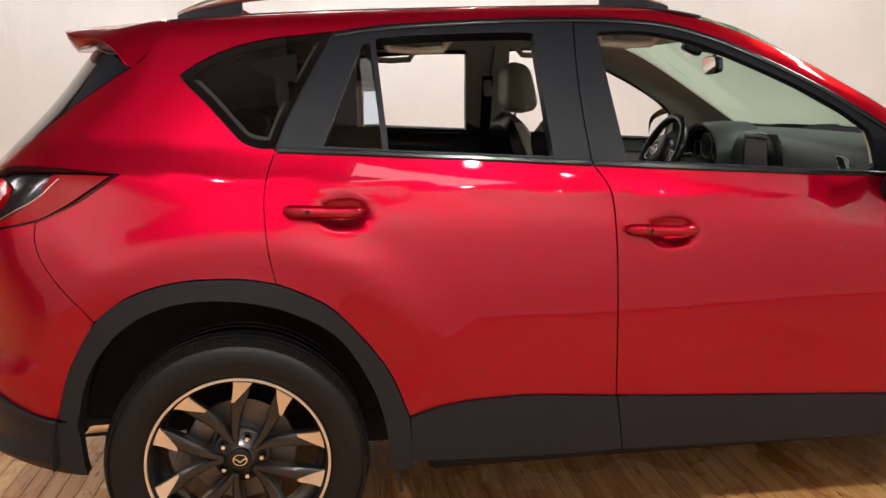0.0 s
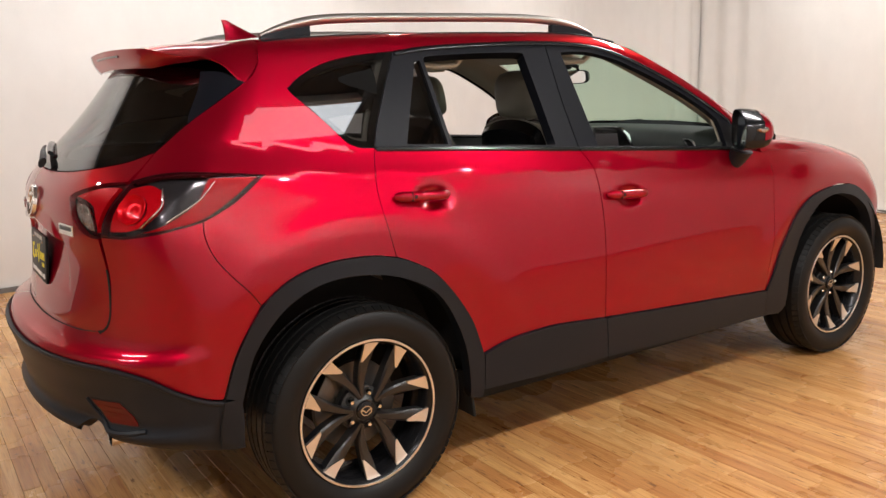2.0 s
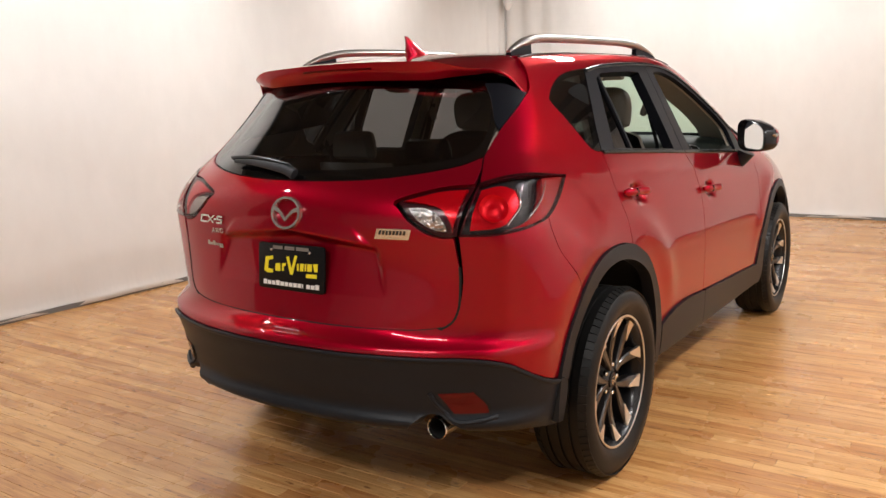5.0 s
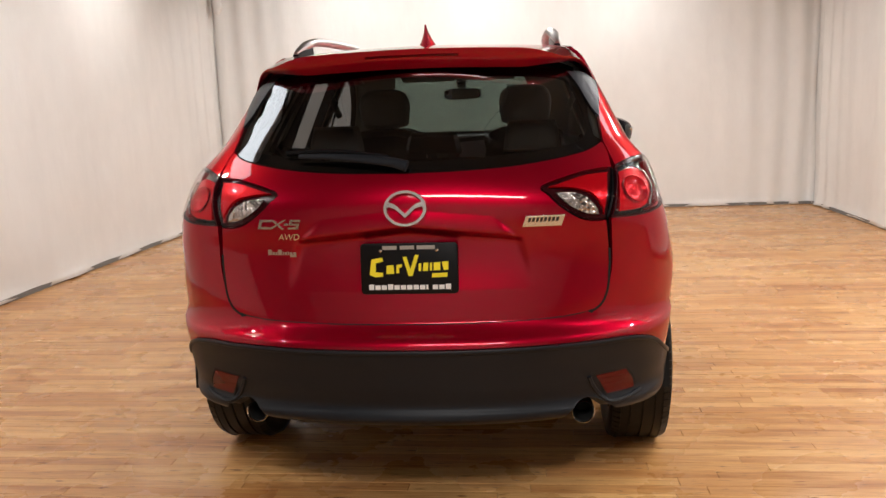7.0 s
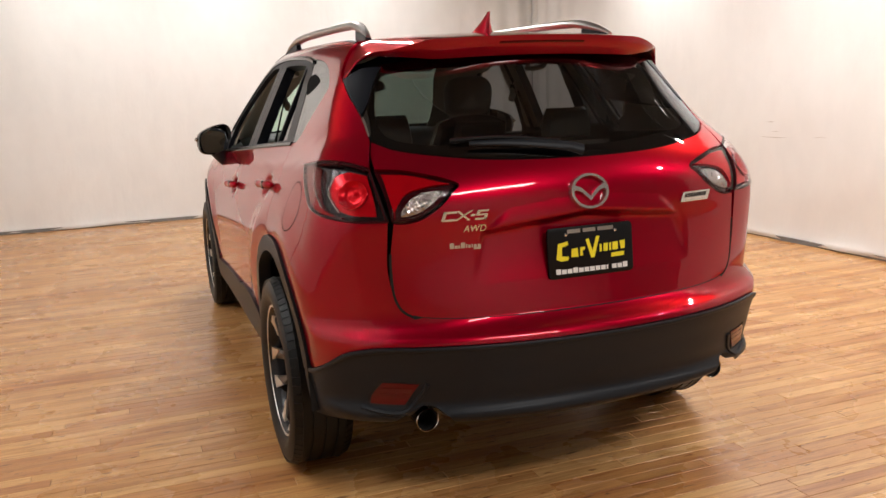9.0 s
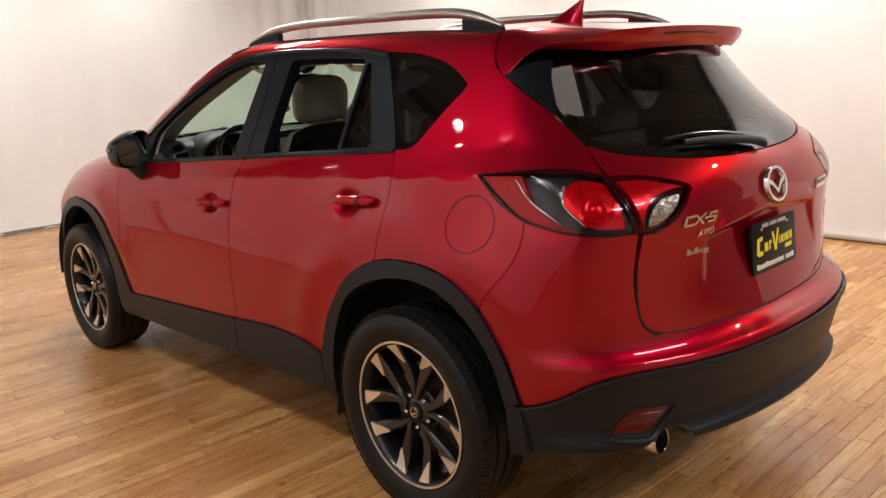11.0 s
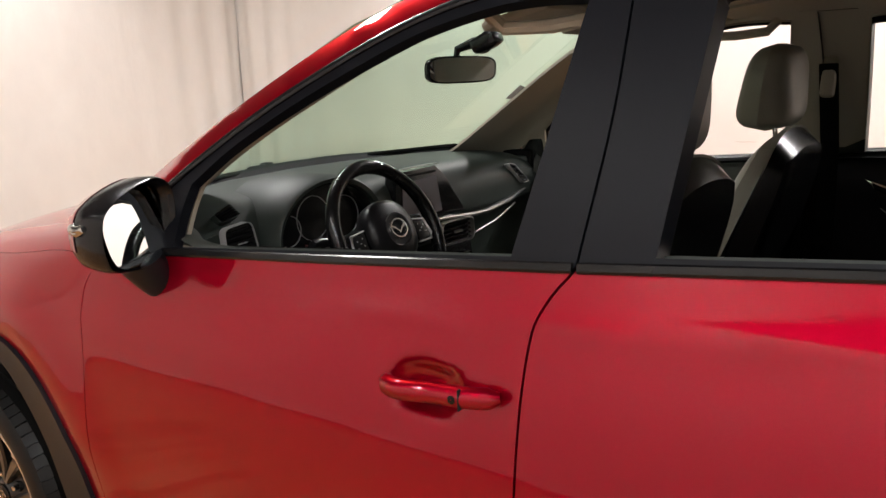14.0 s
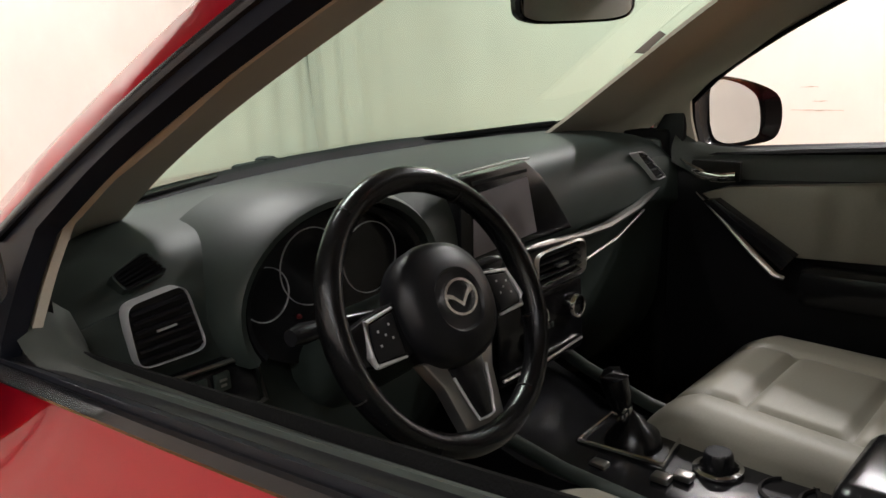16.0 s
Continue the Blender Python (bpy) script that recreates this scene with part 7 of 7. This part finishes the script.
    return m


WOOD = wood()
JOINT = material("dark_joint", (0.14, 0.07, 0.03), 0.8)
CLOTH = grain(grain(material("white_backdrop_cloth", (0.80, 0.79, 0.765), 0.92), 1.1, 0.0, color=0.05, stretch=(1, 1, 0.35)), 260, 0.0, color=0.03)
grain(CLOTH, 4.5, 0.22, 0.03, stretch=(1.2, 1.2, 0.25), detail=3)
grain(CLOTH, 0.9, 0.0, color=0.10, stretch=(1, 1, 0.5), detail=6)
grain(CLOTH, 7, 0.35, 0.012, color=0.04, stretch=(1, 1, 0.6), detail=5)
PLASTER = grain(material("plain_wall", (0.20, 0.19, 0.18), 0.9), 3, 0.1, color=0.1)
PALE = grain(material("pale_wall", (0.60, 0.59, 0.56), 0.9), 3, 0.1, color=0.1)
SOFFIT = grain(material("dark_ceiling", (0.085, 0.078, 0.072), 0.85), 2, 0.1, color=0.3)


def slab(name, lo, hi, mat, label):
    bm = bmesh.new()
    box(bm, [(a + b) / 2 for a, b in zip(lo, hi)], [b - a for a, b in zip(lo, hi)])
    return tagged(part(name, bm, mat), label, name.split("_")[0], kind="structure")


floor = slab("floor", (WALL_L - 0.1, WALL_B - 0.1, -0.1), (WALL_R + 0.1, WALL_F + 0.1, -0.005), JOINT, "varnished wood strip floor in warm honey tones")
slab("wall_north", (WALL_L - 0.2, WALL_F + 0.08, -0.1), (WALL_R + 0.2, WALL_F + 0.2, CEILING), PLASTER, "plain wall behind the white backdrop cloth")
slab("wall_south", (WALL_L - 0.2, WALL_B - 0.2, -0.1), (WALL_R + 0.2, WALL_B, CEILING), PALE, "plain pale wall behind the camera's way")
slab("wall_west", (WALL_L - 0.2, WALL_B, -0.1), (WALL_L - 0.08, WALL_F + 0.08, CEILING), PLASTER, "plain wall behind the white backdrop cloth")
slab("wall_east", (WALL_R + 0.08, WALL_B, -0.1), (WALL_R + 0.2, WALL_F + 0.08, CEILING), PLASTER, "plain wall behind the white backdrop cloth")
slab("ceiling", (WALL_L - 0.2, WALL_B - 0.2, CEILING), (WALL_R + 0.2, WALL_F + 0.2, CEILING + 0.1), SOFFIT, "dark ceiling with joists")
bm = bmesh.new()
for i in range(18):
    box(bm, ((WALL_L + WALL_R) / 2, WALL_B + 0.5 + i * 0.76, CEILING - 0.045), (WALL_R - WALL_L, 0.07, 0.09), 0.004)
tagged(part("ceiling_trim", bm, SOFFIT), "dark ceiling joists", "ceiling", kind="structure")


def folds(s, z, seed, corners):
    """How far the cloth stands off its wall at s along it and z up."""
    d = 0.0
    for k, (pitch, size) in enumerate(((0.9, 0.022), (0.37, 0.012), (0.16, 0.004))):
        d += size * noise.noise(Vector((s / pitch + 17 * seed, z * 0.22 + 3 * k, seed * 5.1 + k)))
    for c in corners:
        near = math.exp(-((s - c) / 0.7) ** 2)
        d += near * 0.030 * math.sin((s - c) * 21 + 1.5 * noise.noise(Vector((s, z * 0.5, seed))))
    d += 0.012 * noise.noise(Vector((s * 1.3 + z * 0.9, z * 1.6 - s * 0.5, seed + 40)))
    return d + 0.05 * math.exp(-z / 0.05) * (0.6 + 0.8 * noise.noise(Vector((s * 2.0, seed, 1))))


def cloth(name, origin, along, out, length, height, seed, corners, label):
    ns, nz = int(length / 0.05), 46
    verts, faces = [], []
    for i in range(ns + 1):
        s = length * i / ns
        for j in range(nz + 1):
            z = 0.012 + (height - 0.012) * (j / nz) ** 1.15
            p = Vector(origin) + Vector(along) * s + Vector(out) * folds(s, z, seed, corners)
            verts.append((p.x, p.y, z + 0.010 * noise.noise(Vector((s * 1.7, seed, 9))) * (1 - j / nz)))
    for i in range(ns):
        for j in range(nz):
            a = i * (nz + 1) + j
            faces.append((a, a + nz + 1, a + nz + 2, a + 1))
    me = bpy.data.meshes.new(name)
    me.from_pydata(verts, [], faces)
    me.shade_smooth()
    ob = part(name, me, CLOTH)
    ob.modifiers.new("thickness", "SOLIDIFY").thickness = 0.004
    return tagged(ob, label, "backdrop cloth", kind="structure")


cloth("backdrop_north", (WALL_L, WALL_F, 0), (1, 0, 0), (0, -1, 0), WALL_R - WALL_L, 3.25, 1, (0.0, 7.48), "white hanging backdrop cloth with soft vertical folds")
cloth("backdrop_west", (WALL_L, -3.4, 0), (0, 1, 0), (1, 0, 0), WALL_F + 3.4, 3.25, 2, (10.55,), "white hanging backdrop cloth with soft vertical folds")
cloth("backdrop_east", (WALL_R, -3.4, 0), (0, 1, 0), (-1, 0, 0), WALL_F + 3.4, 3.25, 3, (10.55,), "white hanging backdrop cloth with soft vertical folds")
for name, lo, hi in (("baseboard", (WALL_L - 0.02, WALL_F - 0.02, 0.0), (WALL_R + 0.02, WALL_F + 0.06, 0.035)), ("baseboard", (WALL_L - 0.06, WALL_B, 0.0), (WALL_L + 0.02, WALL_F - 0.03, 0.035)), ("baseboard", (WALL_R - 0.02, WALL_B, 0.0), (WALL_R + 0.06, WALL_F - 0.03, 0.035))):
    slab(name, lo, hi, PLASTER, "low grey skirting under the cloth hem")

# scuff marks on the east cloth
SMUDGE = material("brown_smudge", (0.42, 0.36, 0.30), 0.9)
for y0, y1, z0, thick in ((2.48, 2.77, 0.885, 0.006), (2.57, 2.65, 0.937, 0.005), (2.06, 2.20, 0.900, 0.005), (2.62, 2.72, 1.018, 0.005)):
    bm = bmesh.new()
    rows = []
    for k in range(13):
        y = y0 + (y1 - y0) * k / 12
        wob = 0.006 * noise.noise(Vector((y * 22, z0, 3)))
        half = thick * (0.15 + 0.5 * abs(noise.noise(Vector((y * 31, 5, z0)))) * math.sin(math.pi * (k + 0.5) / 13) * 2)
        rows.append([bm.verts.new((WALL_R - folds(y + 3.4, z0, 3, (10.55,)) - 0.007, y, z0 + wob + d)) for d in (-half, half)])
    for p, q in zip(rows, rows[1:]):
        bm.faces.new((p[0], p[1], q[1], q[0]))
    part("scuff_mark", bm, SMUDGE, bpy.data.objects["backdrop_east"], "faint brown scuff")

# knotted cloth end in the far corner
bm = bmesh.new()
tube(bm, [(-3.45, 6.98, CEILING + 0.01), (-3.45, 6.98, 3.2), (-3.44, 6.96, 2.95), (-3.43, 6.95, 2.75), (-3.42, 6.95, 2.66), (-3.43, 6.95, 2.58)], [0.03, 0.05, 0.04, 0.05, 0.06, 0.02], 12)
tagged(part("cloth_knot", bm, CLOTH), "gathered white cloth end tied in the corner", "cloth")

# lamp fittings
FITTING = material("white_fitting", (0.6, 0.6, 0.6), 0.5)
SHINE = material("lit_lens", (0.9, 0.9, 0.9), 0.5, Emission_Strength=9.0, Emission_Color=(1, 0.95, 0.88, 1))
for lx, ly, ry, rx, watts in HEADS:
    head = tagged(new("track_light"), "small white track light hanging from the ceiling", "light", "track lights")
    m = pose(lx, ly, CEILING - 0.28, rx, -ry, 0)
    bm = bmesh.new()
    lathe(bm, [(0.016, 0.070), (-0.11, 0.066), (-0.13, 0.05), (-0.13, 0.001)], 20, m @ pose(0, 0, 0, 0, 90, 0))
    part("lamp_can", bm, FITTING, head)
    bm = bmesh.new()
    lathe(bm, [(0.004, 0.064), (0.006, 0.058), (0.006, 0.001)], 20, m @ pose(0, 0, 0.010, 0, 90, 0))
    part("lens", bm, SHINE, head, "lit lens")
    bm = bmesh.new()
    tube(bm, [m @ Vector((0, 0, 0.10)), (lx, ly, CEILING)], 0.012, 8)
    part("lamp_stem", bm, FITTING, head)
# bodies for the added fill panels, unseen like their lamps
for lx, ly, wide, long, watts in FILL_PANELS:
    pan = tagged(new("ceiling_light"), "added flat fill light, unseen under the ceiling", "light", "ceiling lights")
    bm = bmesh.new()
    box(bm, (lx, ly, CEILING - 0.045), (wide + 0.08, long + 0.08, 0.09), 0.01)
    part("light_body", bm, FITTING, pan)

# floor strips, all across the room
PITCH, GAPW = 0.0635, 0.0012
LENGTHS = (0.44, 0.62, 0.80, 1.05)


def plank_points(length):
    w, h, c = PITCH - GAPW, 0.006, 0.0010
    l = length - GAPW
    low = [(-l / 2, -w / 2, -h), (l / 2, -w / 2, -h), (l / 2, w / 2, -h), (-l / 2, w / 2, -h)]
    mid = [(x, y, -c) for x, y, z in low]
    high = [(math.copysign(abs(x) - c, x), math.copysign(abs(y) - c, y), 0.0) for x, y, z in low]
    pts = low + mid + high
    fs = [(8, 9, 10, 11)] + [(b + i, b + (i + 1) % 4, b + 4 + (i + 1) % 4, b + 4 + i) for b in (0, 4) for i in range(4)]
    return pts, fs


shared = {}
for length in LENGTHS:
    me = bpy.data.meshes.new("floor_strip")
    me.from_pydata(*(lambda q: (q[0], [], q[1]))(plank_points(length)))
    me.materials.append(WOOD)
    shared[length] = me
chance = random.Random(4)
verts, faces, singles = [], [], 0
y = WALL_B
while y < WALL_F + 0.05:
    x = WALL_L - 0.05 - chance.random() * 0.8
    while x < WALL_R + 0.05:
        length = chance.choice(LENGTHS)
        lo, hi = max(x, WALL_L - 0.04), min(x + length, WALL_R + 0.04)
        if hi - lo < 0.02:
            x += length
            continue
        cx, cy = (lo + hi) / 2, y + PITCH / 2
        lift = chance.uniform(-0.0004, 0.0003)
        beside = (0.75 < cx < 2.1 and 0.3 < cy < 2.4) or (-2.2 < cx < -0.7 and -0.6 < cy < 2.2) or (-1.3 < cx < 1.3 and -1.6 < cy < -0.75)
        if beside and singles < 300 and hi - lo > length - 1e-6:
            ob = new("floor_strip", shared[length])
            ob.location = (cx, cy, lift)
            ob.parent = floor
            singles += 1
        else:
            pts, fs = plank_points(hi - lo)
            base = len(verts)
            verts.extend((px + cx, py + cy, pz + lift) for px, py, pz in pts)
            faces.extend(tuple(base + i for i in f) for f in fs)
        x += length
    y += PITCH
me = bpy.data.meshes.new("floor_strips")
me.from_pydata(verts, [], faces)
tagged(part("floor_strips", me, WOOD, floor), "honey-coloured wood strips", kind="stuff")
